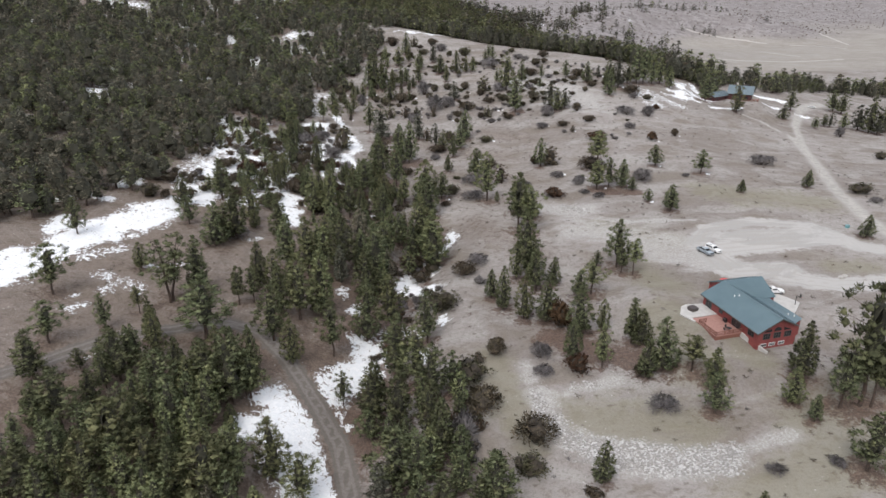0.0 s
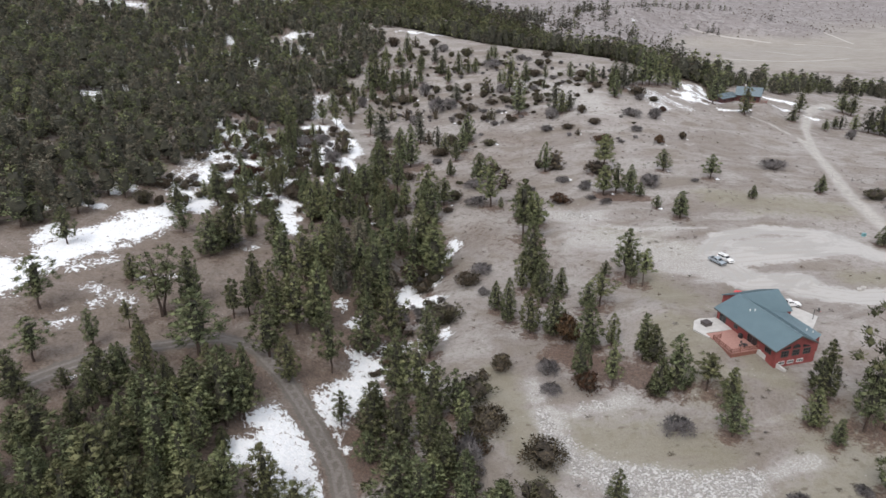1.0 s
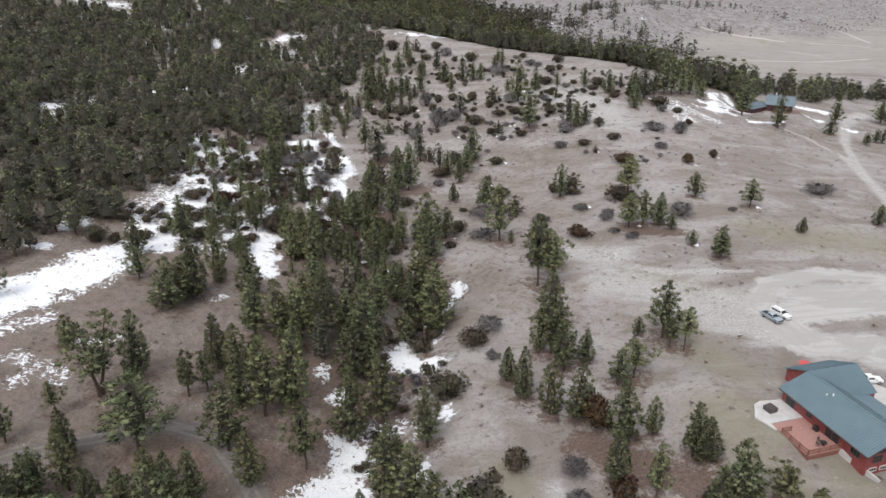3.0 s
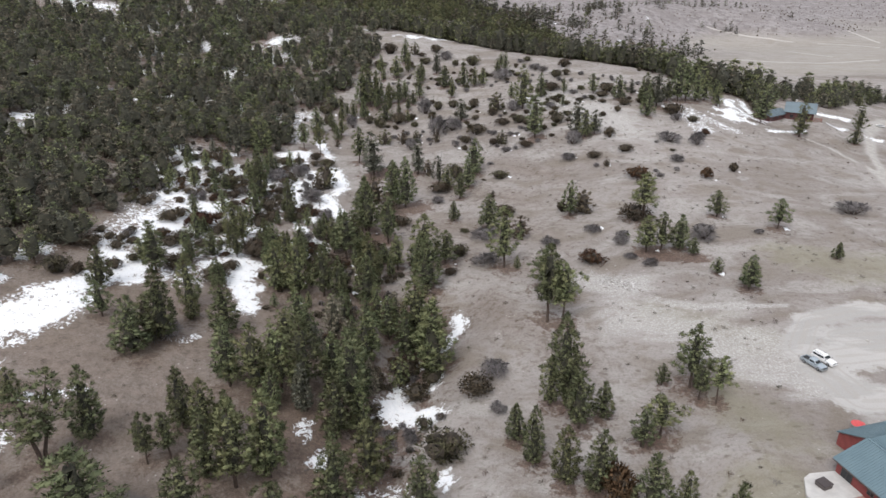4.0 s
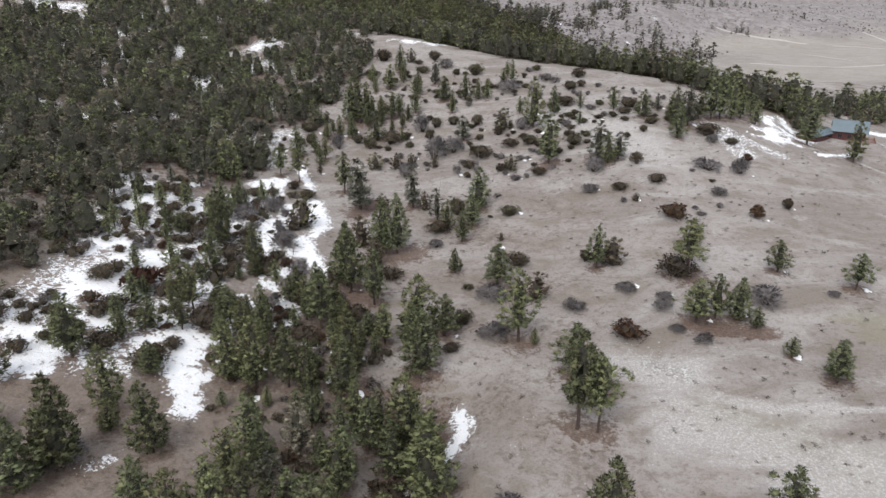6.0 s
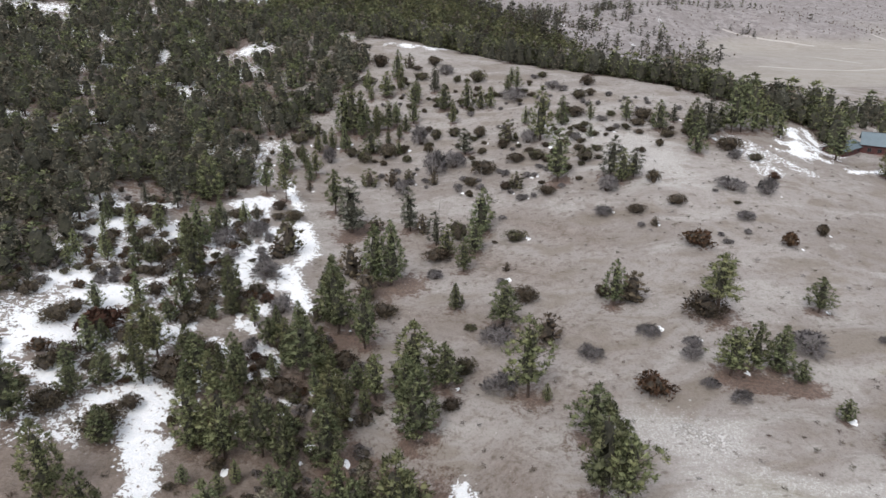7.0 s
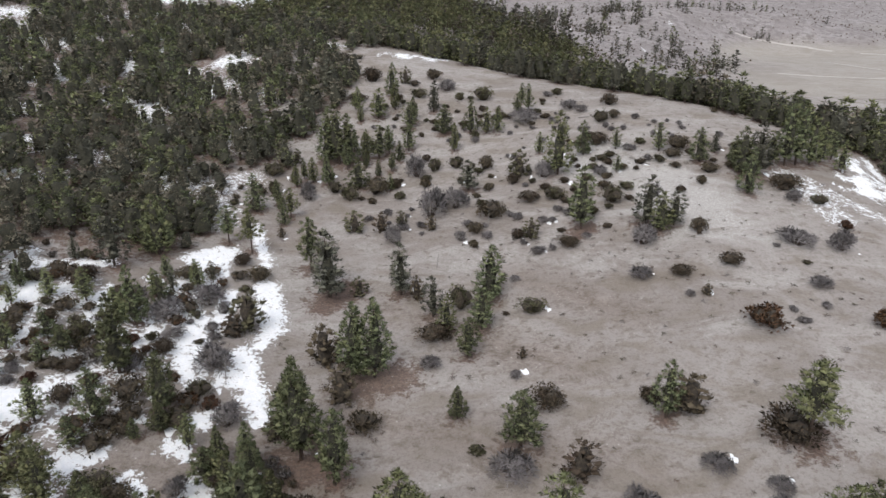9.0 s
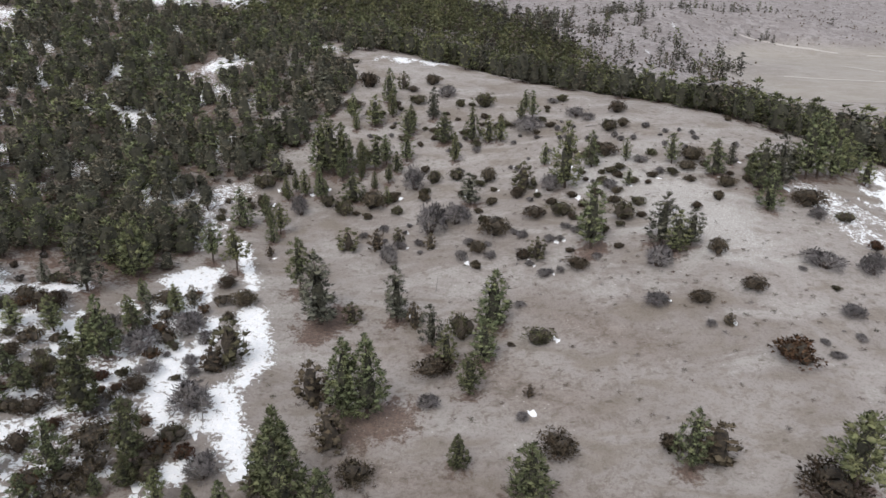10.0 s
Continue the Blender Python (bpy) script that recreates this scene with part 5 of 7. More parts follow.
for spot in (  # rusty junipers
    (32.5, 143.2, 4.9, 7.2), (31.3, 163.3, 8.1, 10.8), (42.8, 253.7, 3.9, 9.8), (-77.3, 268.6, 6.1, 15.9),
    (-45.8, 290.2, 3.7, 4.1), (96.3, 313.3, 4.5, 7.3), (71.1, 315.3, 4.5, 11.6), (110.9, 359.0, 3.3, 4.8),
):
    plant("R", *spot)
for spot in (  # grey shrubs
    (74.6, 104.9, 1.8, 4.6), (63.3, 105.3, 1.9, 5.0), (5.1, 122.6, 7.0, 9.9), (48.8, 127.1, 3.3, 8.6),
    (24.7, 143.0, 2.5, 6.4), (24.5, 149.7, 4.8, 6.7), (11.0, 188.7, 3.0, 5.0), (11.4, 202.2, 3.4, 8.8),
    (-66.2, 207.6, 4.5, 9.5), (158.5, 239.4, 2.7, 6.2), (58.8, 249.3, 2.3, 6.0), (54.6, 253.8, 2.0, 5.3),
    (11.2, 257.6, 3.9, 9.8), (54.2, 263.8, 2.8, 7.3), (79.7, 264.4, 4.9, 12.8), (97.3, 266.3, 1.7, 4.3),
    (32.1, 266.9, 3.1, 8.0), (-44.6, 267.6, 4.5, 4.9), (55.7, 268.4, 2.2, 5.8), (47.4, 274.0, 2.7, 7.0),
    (12.4, 275.7, 4.2, 11.0), (136.0, 284.5, 5.0, 13.0), (-41.0, 286.0, 5.5, 7.8), (-65.5, 298.5, 3.8, 7.1),
):
    plant("G", *spot)
for spot in (  # grey shrubs
    (14.8, 302.7, 1.6, 4.1), (-49.0, 304.4, 6.1, 11.8), (-3.3, 307.6, 2.7, 6.7), (-61.5, 313.1, 2.7, 7.1),
    (79.7, 314.5, 1.6, 4.1), (79.1, 319.3, 1.2, 3.2), (-65.9, 320.1, 5.0, 13.0), (87.2, 320.6, 1.4, 3.6),
    (58.0, 327.1, 2.0, 3.4), (-58.7, 328.7, 5.8, 10.7), (89.7, 329.2, 3.0, 7.8), (48.5, 337.6, 3.3, 8.6),
    (17.6, 341.9, 1.4, 3.7), (103.7, 346.7, 5.9, 9.3), (86.9, 347.7, 1.4, 2.6), (92.3, 349.0, 4.6, 12.0),
    (52.9, 353.2, 6.2, 10.6), (208.3, 356.2, 5.8, 7.2), (3.5, 365.7, 3.8, 4.2), (-16.7, 367.4, 6.0, 6.8),
    (103.2, 374.4, 3.7, 7.4), (-5.6, 382.3, 10.6, 12.3), (2.5, 386.8, 7.3, 11.4), (-45.8, 394.5, 6.7, 7.6),
):
    plant("G", *spot)
for spot in (  # grey shrubs
    (49.1, 396.4, 3.5, 6.6), (31.2, 399.6, 5.8, 9.6), (-11.1, 410.2, 9.2, 10.1), (62.2, 411.9, 2.7, 6.5),
    (28.6, 447.3, 5.7, 14.7), (52.0, 453.1, 3.4, 6.4), (48.9, 458.6, 3.9, 10.0), (41.7, 475.8, 2.4, 6.3),
    (-0.8, 485.5, 5.3, 10.9),
):
    plant("G", *spot)


# ---- woods, too many to count ----
def woods(name, label, spots, lods, tones=(0.34, 0.3, 0.22, 0.14), wide=3.4):
    """Many pines in one mesh: spots are x, y, height, width."""
    dice = np.random.RandomState(len(spots))
    verts, tris, index, normals, shades, at = [], [], [], [], [], 0
    NEEDLED.extend((x, y, w) for x, y, h, w in spots)
    z = land(np.array([s[0] for s in spots]), np.array([s[1] for s in spots]))
    for (x, y, h, w), g in zip(spots, z):
        (wv, wt_), (lv, lt, ln), (iv, it, inn) = lods[dice.randint(len(lods))]
        a = dice.uniform(0, 2 * math.pi)
        turn = np.array([[math.cos(a), -math.sin(a), 0], [math.sin(a), math.cos(a), 0], [0, 0, 1]])
        scale = np.array([w / wide, w / wide, h / 10.4])
        side = wv - (0, 0, 1) * wv
        tone = 1 + dice.choice(4, p=tones)
        shades.append(np.full(len(wv) + len(lv) + len(iv), dice.uniform(-0.32, 0.36)))
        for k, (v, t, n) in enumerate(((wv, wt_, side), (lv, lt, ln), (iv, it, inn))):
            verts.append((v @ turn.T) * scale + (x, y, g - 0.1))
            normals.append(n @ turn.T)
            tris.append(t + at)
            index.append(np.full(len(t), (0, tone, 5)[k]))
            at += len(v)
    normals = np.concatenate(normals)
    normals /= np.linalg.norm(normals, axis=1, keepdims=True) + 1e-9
    mats = [M_BARK, M_NEEDLE, M_NEEDLE_PALE, M_NEEDLE_DARK, M_NEEDLE_BROWN, M_CROWN_SHADE]
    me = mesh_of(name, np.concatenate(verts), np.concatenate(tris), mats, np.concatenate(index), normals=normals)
    me.attributes.new("tree_shade", "FLOAT", "POINT").data.foreach_set("value", np.concatenate(shades))
    return tagged(new(name, me), label, "forest", kind="stuff")


def scatter(n, inside, gap, seed, tall=(4.8, 17.0), box=(-360, 190, 300, 770)):
    """Up to n spots that keep a gap, where inside() says so."""
    rs, out, cells = np.random.RandomState(seed), [], {}
    for _ in range(n * 14):
        if len(out) >= n:
            break
        x, y = rs.uniform(box[0], box[1]), rs.uniform(box[2], box[3])
        if rs.rand() > inside(x, y):
            continue
        key = (int(x // gap), int(y // gap))
        if any((x - a) ** 2 + (y - b) ** 2 < gap * gap for i in (-1, 0, 1) for j in (-1, 0, 1) for a, b in cells.get((key[0] + i, key[1] + j), ())):
            continue
        cells.setdefault(key, []).append((x, y))
        h = tall[0] + (tall[1] - tall[0]) * rs.beta(1.6, 1.8)
        out.append((x, y, h, h ** 0.78 * rs.uniform(0.86, 1.2)))
    return out


def side_of(x, line):
    """The y of a line of points at x."""
    return np.interp(x, [p[0] for p in line], [p[1] for p in line])


# open snow that stays free of new growth
CLEAR = [(-10, 197, 6.5), (-3, 196, 5), (-88, 265, 7), (-80, 284, 5), (-58, 246, 5), (-48, 300, 4)]
THICKET, GROVE = [], []


def infill(kind, strips, gap, n, seed, tall, slim, joined_up=False):
    """More of a kind along strips, where the ground is still free."""
    dice, left = random.Random(seed), n
    for _ in range(n * 30):
        ax, ay, bx, by, r = dice.choice(strips)
        u, a, d = dice.random(), dice.uniform(0, 2 * math.pi), r * dice.random() ** 0.5
        x, y = ax + (bx - ax) * u + d * math.cos(a), ay + (by - ay) * u + d * math.sin(a)
        if any((x - a) ** 2 + (y - b) ** 2 < c * c for a, b, c in CLEAR):
            continue
        if left and all((x - p) ** 2 + (y - q) ** 2 > (gap + 0.18 * w) ** 2 for p, q, w in SPOTS):
            h = dice.uniform(*tall)
            w = h * dice.uniform(*slim)
            if joined_up:
                SPOTS.append((x, y, w))
                (THICKET if kind == "J" else GROVE).append((x, y, h, w))
            else:
                plant(kind, x, y, h, w)
            left -= 1


# the upper edge of the grove inside the track's bend
for spot in [
    (-72.9, 131.5, 11.5, 5.6), (-71.2, 135.0, 11.0, 5.2), (-66.9, 139.7, 14.0, 5.6), (-60.7, 135.0, 10.5, 5.2), (-55.3, 135.3, 11.5, 5.6), (-52.8, 140.2, 12.0, 5.8), (-48.9, 138.8, 13.0, 6.0), (-45.3, 139.5, 13.5, 5.6), (-64.0, 127.9, 11.0, 5.6), (-56.0, 128.3, 11.5, 6.0), (-49.0, 130.0, 12.5, 6.0), (-44.9, 132.8, 12.5, 5.4), (-43.8, 135.9, 11.0, 4.6), (-73.2, 127.0, 10.0, 5.0),
]:
    plant("P", *spot)
# the thick growth along the creek and by the lower track
infill("P", [(-45.5, 187.7, -22.1, 207, 9.7), (-22.1, 193.2, -6.9, 223.6, 8.3), (-16.6, 138, -4.1, 124.2, 8.3), (-38.6, 207, -16.6, 227.7, 8.3)], 2.9, 30, 21, (8.5, 15.0), (0.40, 0.52), True)
infill("P", [(-61, 121, -47, 130, 7), (-76, 101, -52, 109, 9), (-72, 98, -40, 98, 7), (-46.9, 113.2, -41.4, 99.4, 5.5)], 2.7, 44, 22, (8.5, 14.5), (0.40, 0.52), True)
infill("P", [(-85.6, 245.6, -60.7, 295.3, 12.4), (-98, 280, -90, 335, 10), (-80, 300, -66, 340, 10), (-41.4, 241.5, -19.3, 262.2, 11), (-41.4, 220.8, -33.1, 237.4, 9.7)], 3.0, 38, 23, (4.5, 9.5), (0.44, 0.58), True)
infill("J", [(-93.8, 245.6, -55.2, 295.3, 12.4), (-91.1, 292.6, -60.7, 336.7, 12.4), (-104.9, 276, -91.1, 339.5, 9.7)], 1.7, 90, 24, (2.2, 3.8), (1.6, 2.3), True)
infill("J", [(-13.8, 182.2, -2.8, 227.7, 6.2), (-38.6, 237.4, -16.6, 269.1, 11), (-82.8, 361.6, -63.5, 400.2, 8.3), (-49.7, 227.7, -33.1, 242.9, 6.9)], 1.5, 36, 25, (1.7, 3.3), (1.5, 2.2), True)
infill("G", [(-85.6, 276, -55.2, 331.2, 12.4), (-11, 186.3, -1.4, 220.8, 5.5), (-27.6, 393.3, 41.4, 361.6, 16.6)], 1.7, 40, 26, (1.4, 2.6), (1.6, 2.2))
infill("J", [(-30.4, 414, 55.2, 372.6, 19.3), (-27.6, 455.4, 27.6, 455.4, 22.1), (41.4, 414, 110.4, 400.2, 13.8)], 2.0, 100, 27, (1.5, 3.0), (1.5, 2.2))
infill("P", [(-44.2, 414, 0, 434.7, 13.8), (-41.4, 469.2, -13.8, 455.4, 12.4), (-55.2, 379.5, -41.4, 414, 6.9)], 3.3, 22, 28, (6.0, 11.4), (0.42, 0.52))
infill("P", [(-52, 248, -16, 252, 9), (-42, 274, -30, 262, 7), (-66, 256, -48, 262, 7)], 2.8, 22, 29, (6.5, 12.5), (0.45, 0.6))
infill("J", [(-52, 248, -16, 252, 10), (-44, 274, -22, 262, 9), (-100, 300, -66, 296, 12), (-24, 215, -4, 190, 7)], 1.4, 60, 30, (1.6, 3.2), (1.5, 2.2), True)
infill("R", [(-60, 250, -20, 262, 12), (-95, 290, -66, 310, 12)], 1.6, 14, 31, (1.5, 2.6), (1.5, 2.0))
infill("J", [(-17, 159, -10, 200, 6), (-10, 200, -4, 232, 6), (-34, 215, -18, 245, 9)], 1.3, 44, 33, (1.4, 3.0), (1.4, 2.1), True)
infill("P", [(0, 108, 5, 138, 5), (-8, 100, 2, 112, 5)], 2.6, 13, 34, (7.5, 13.0), (0.42, 0.54), True)
infill("G", [(0, 420, 70, 395, 20), (-20, 450, 40, 440, 18), (40, 440, 100, 420, 15)], 1.6, 56, 36, (1.1, 2.3), (1.5, 2.3))
infill("J", [(4, 118, 9, 150, 4)], 1.4, 12, 35, (1.8, 3.4), (1.3, 1.9), True)

EDGE = [(-552, 145), (-152, 179), (-131, 196), (-119, 207), (-110, 221), (-105, 246), (-101, 297), (-97, 339), (-72, 356), (-61, 379), (-58, 414), (-50, 455), (-41, 486), (-37, 518), (-7, 552)]


GLADES = [(-108, 513, 19), (-245, 583, 20), (-275, 562, 18), (-28, 531, 28), (-250, 660, 26), (-160, 330, 12), (-230, 640, 14), (-66, 553, 14)]


def in_hill_woods(x, y):
    if x > -28 or any((x - a) ** 2 + (y - b) ** 2 < r * r for a, b, r in GLADES):
        return 0
    if y < side_of(x, EDGE) or (x > -72 and y < 414):
        return 0
    return 0.4 + 0.6 * float(grain(np.array([x]), np.array([y]), 18, 5)[0] > 0.36)


def behind_crest(x, y):
    s = (x + 27.6) * 0.61 + (y - 554.8) * 0.79
    if not (4 < s < 95 and -60 < x < 165):
        return 0.0
    return 0.25 + 0.75 * min(1, max(0, 3.2 * float(grain(np.array([x]), np.array([y]), 9, 16)[0]) - 0.8))


def in_vale(x, y):
    """Thick towards the woods, in clusters on the far hills, none on the flats."""
    f = float(grain(np.array([x]), np.array([y]), 34, 8)[0]) + 0.5 * float(grain(np.array([x]), np.array([y]), 90, 14)[0])
    a, b = np.array([x]), np.array([y])
    high = float(far_land(a, b)[0]) - FAR_FLOOR
    thin = min(1.0, max(0.12, (520 - x) / 260))
    return max(0.03, min(1.0, 5 * (f - 0.92))) * thin if high > 7 and y > 780 + 0.42 * max(0, x - 90) else 0.0


def on_vale_side(x, y):
    """The wooded slope that runs down to the valley."""
    f = float(grain(np.array([x]), np.array([y]), 20, 17)[0])
    edge = side_of(y, [(560, 150), (700, 122), (812, 112), (900, 74), (1000, 52), (1100, 20)]) + 34 * (f - 0.5)
    return min(1.0, max(0.0, 0.012 + (edge - x) / 22)) * (1.0 if f > 0.24 else 0.3)


def on_plateau(x, y):
    return 1.0 if abs(y - side_of(x, [(165, 452), (215, 474), (240, 505), (300, 560), (330, 566), (420, 560)])) < 20 else 0.0


NEAR_PINES = [pine_shape(200 + s, 10, 4.6, 0.10 + 0.04 * s, 30 + 2 * s, 8, 0.68, 0.19, ragged=0.14 + 0.04 * s, limbs=False, taper=0.74 - 0.07 * s, inside=(5, 6), hull=0.62) for s in range(5)]
FAR_PINES = [pine_shape(210 + s, 10, 4.6, 0.05 + 0.03 * s, 19 + 2 * s, 7, 0.9, 0.24, ragged=0.14 + 0.05 * s, limbs=False, taper=0.74 - 0.08 * s, inside=(4, 5), hull=0.62) for s in range(4)]
DISTANT_PINES = [pine_shape(220 + s, 10, 4.6, 0.05, 9, 7, 1.1, 0.34, ragged=0.2, limbs=False, taper=0.6, inside=None) for s in range(3)]
FULL_PINES = [pine_shape(230 + s, 10, 4.6, 0.07 + 0.02 * s, 98 - 5 * s, 24, 0.32, 0.19, bodies=0.62, ragged=0.12 + 0.03 * s, taper=0.92 - 0.07 * s) for s in range(5)]
woods("creek_woods", "crowded green young pines along the creek and lower track", GROVE, FULL_PINES, (0.56, 0.32, 0.08, 0.04), 4.3)
hill = scatter(1650, in_hill_woods, 4.7, 3, (5.0, 14.5), box=(-345, -28, 193, 660))
hill += scatter(520, lambda x, y: 0.8 * in_hill_woods(x, y), 3.6, 8, (5, 13), box=(-235, -64, 193, 425))
hill += scatter(380, in_hill_woods, 4.0, 12, (5, 13), box=(-330, -28, 425, 640))
woods("hillside_woods", "dense dark green pine woods on the hillside", [s for s in hill if s[1] < 425], NEAR_PINES, (0.32, 0.16, 0.14, 0.38))
woods("upper_hillside_woods", "dense dark green pine woods along the upper hillside", [s for s in hill if s[1] >= 425], FAR_PINES, (0.30, 0.14, 0.18, 0.38))
woods("ridge_woods", "belt of green pines behind the bare crest", scatter(640, behind_crest, 3.2, 4, (5, 18), (-60, 165, 414, 700)), FAR_PINES, (0.42, 0.34, 0.12, 0.12))
woods("plateau_woods", "row of green pines beyond the lodge", scatter(170, on_plateau, 3.2, 6, (4, 16), (165, 420, 430, 590)), FAR_PINES)
woods("valley_side_woods", "dark green pine woods on the slope down to the valley", scatter(1900, on_vale_side, 4.8, 18, (6, 15), (-140, 150, 600, 1100)), DISTANT_PINES, (0.42, 0.42, 0.06, 0.10))
woods("valley_trees", "scattered pines on the far grey hills", scatter(430, in_vale, 5.5, 5, (7, 20), (20, 640, 780, 1600)), DISTANT_PINES, (0.2, 0.0, 0.7, 0.1))


def shrubs(name, label, spots):
    """Very many low far shrubs, each a small uneven mound."""
    rs = np.random.RandomState(41)
    z = land(np.array([s[0] for s in spots]), np.array([s[1] for s in spots]))
    ring = np.arange(6) * math.pi / 3
    verts, tris = [], []
    for k, ((x, y, h, w), g) in enumerate(zip(spots, z)):
        r = 0.16 * w * rs.uniform(0.6, 1.4, 6)
        base = np.stack([x + r * np.cos(ring), y + r * np.sin(ring), np.full(6, g - 0.2)], 1)
        upper = np.stack([x + 0.7 * r * np.cos(ring + 0.4), y + 0.7 * r * np.sin(ring + 0.4), g + 0.11 * h * rs.uniform(0.6, 1.2, 6)], 1)
        verts.append(np.concatenate([base, upper, [(x, y, g + 0.14 * h)]]))
        for i in range(6):
            j = (i + 1) % 6
            tris += [(13 * k + i, 13 * k + j, 13 * k + 6 + j), (13 * k + i, 13 * k + 6 + j, 13 * k + 6 + i), (13 * k + 6 + i, 13 * k + 6 + j, 13 * k + 12)]
    return tagged(new(name, mesh_of(name, np.concatenate(verts), np.array(tris), [M_JUNIPER])), label, "shrubs", kind="stuff")


shrubs("valley_shrubs", "small dark shrubs dotted over the far grey hills", scatter(3600, lambda x, y: 1.0 if in_vale(x, y) > 0 else 0.0, 3.0, 19, (6, 16), (20, 1250, 730, 2300)))


def undergrowth(name, label, spots, shapes):
    """Many low dark bushes in one mesh."""
    dice = np.random.RandomState(77)
    shapes = [(*joined([s[1][:2], s[2][:2]]), np.concatenate([s[1][2], s[2][2]]), len(s[1][1])) for s in shapes]
    verts, tris, normals, index, at = [], [], [], [], 0
    z = land(np.array([s[0] for s in spots]), np.array([s[1] for s in spots]))
    for (x, y, h, w), g in zip(spots, z):
        v, t, n, leaves = shapes[dice.randint(len(shapes))]
        a = dice.uniform(0, 2 * math.pi)
        turn = np.array([[math.cos(a), -math.sin(a), 0], [math.sin(a), math.cos(a), 0], [0, 0, 1]])
        verts.append((v @ turn.T) * (w / 4.2, w / 4.2, h / 2.6) + (x, y, g - 0.05))
        normals.append(n @ turn.T)
        tris.append(t + at)
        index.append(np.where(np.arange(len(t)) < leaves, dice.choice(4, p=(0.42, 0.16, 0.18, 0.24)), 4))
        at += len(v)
    me = mesh_of(name, np.concatenate(verts), np.concatenate(tris), [M_JUNIPER, M_RUST, M_TWIG, M_JUNIPER_GREEN, M_BUSH_SHADE], np.concatenate(index), normals=np.concatenate(normals))
    return tagged(new(name, me), label, "bushes", kind="stuff")


DENSE = [bush_shape(290 + s, 2.6, 4.2, n=38, blades=13, tuft=0.3) for s in range(5)]
undergrowth("thicket_brush", "tangled dark brown brush among snow and young pines", THICKET, DENSE)
LOW = [bush_shape(300 + s, 2.6, 4.2, n=16, blades=8, tuft=0.6) for s in range(4)]
brush = [(x, y, 0.16 * h + 0.6, 0.3 * h + 1.0) for x, y, h, _ in scatter(220, lambda x, y: 1.0 if in_hill_woods(x, y - 9) else 0.0, 4.0, 9, box=(-200, -40, 200, 480))]
undergrowth("woodland_brush", "dark brown brush on the woodland floor", brush, LOW)


def on_slopes(x, y):
    """Small tufts: thick on the rough ground of the knoll, thin on the grass."""
    f = float(grain(np.array([x]), np.array([y]), 24, 13)[0])
    if max(spread_of(s, np.array([x]), np.array([y]))[0] for s in (YARD, DRIVE, ROAD)) > 0:
        return 0.0
    return 0.15 + 0.85 * max(0, f - 0.45) * 1.8


small = [(x, y, 0.25 + 0.03 * h, 0.5 + 0.07 * h) for x, y, h, _ in scatter(1300, on_slopes, 2.2, 10, box=(-95, 190, 95, 480))]
TINY = [bush_shape(310 + s, 2.6, 4.2, "twig", 9, 5, 1.7) for s in range(3)]
undergrowth("sagebrush_tufts", "small grey-brown sagebrush tufts on the dry grass", small, TINY)


def stones(name, label, spots, seed):
    """Angular pale stones in one mesh."""
    rs = np.random.RandomState(seed)
    bm = bmesh.new()
    bmesh.ops.create_icosphere(bm, subdivisions=1, radius=0.5)
    v0 = np.array([v.co[:] for v in bm.verts])
    bm.verts.index_update()
    t0 = np.array([[v.index for v in f.verts] for f in bm.faces])
    bm.free()
    z = land(np.array([s[0] for s in spots]), np.array([s[1] for s in spots]))
    verts = [v0 * rs.uniform(0.7, 1.3, (len(v0), 1)) * (d * rs.uniform(0.7, 1.3), d * rs.uniform(0.7, 1.3), d * 0.55) + (x, y, g + 0.08 * d) for (x, y, d), g in zip(spots, z)]
    tris = np.concatenate([t0 + k * len(v0) for k in range(len(verts))])
    return tagged(new(name, mesh_of(name, np.concatenate(verts), tris, [M_ROCK])), label, "stones", kind="stuff")


def snow_scraps(name, label, seed):
    """Last scraps of snow in the lee of bushes and trees."""
    rs, verts, tris = np.random.RandomState(seed), [], []
    for x, y, w in SPOTS:
        if not (-70 < x < 120 and 225 < y < 430) or rs.rand() > 0.17:
            continue
        cx, cy, r = x + 0.40 * w + rs.uniform(-0.2, 0.4), y + rs.uniform(-0.25, 0.35) * w, rs.uniform(0.3, 1.1)
        a = np.arange(11) * 2 * math.pi / 11
        q = r * rs.uniform(0.35, 1.5, 11)
        px, py = np.r_[cx, cx + 0.6 * q * np.cos(a), cx + q * np.cos(a)], np.r_[cy, cy + 0.9 * q * np.sin(a), cy + 1.5 * q * np.sin(a)]
        pz = land(px, py) + np.r_[0.07, np.full(11, 0.06), np.full(11, -0.04)]
        k = 23 * len(verts)
        verts.append(np.stack([px, py, pz], 1))
        for i in range(11):
            j = (i + 1) % 11
            tris += [(k, k + 1 + i, k + 1 + j), (k + 1 + i, k + 12 + i, k + 12 + j), (k + 1 + i, k + 12 + j, k + 1 + j)]
    return tagged(new(name, mesh_of(name, np.concatenate(verts), np.array(tris), [M_SNOW], smooth=True)), label, "snow", kind="stuff")


snow_scraps("snow_scraps", "small white scraps of old snow beside bushes", 51)

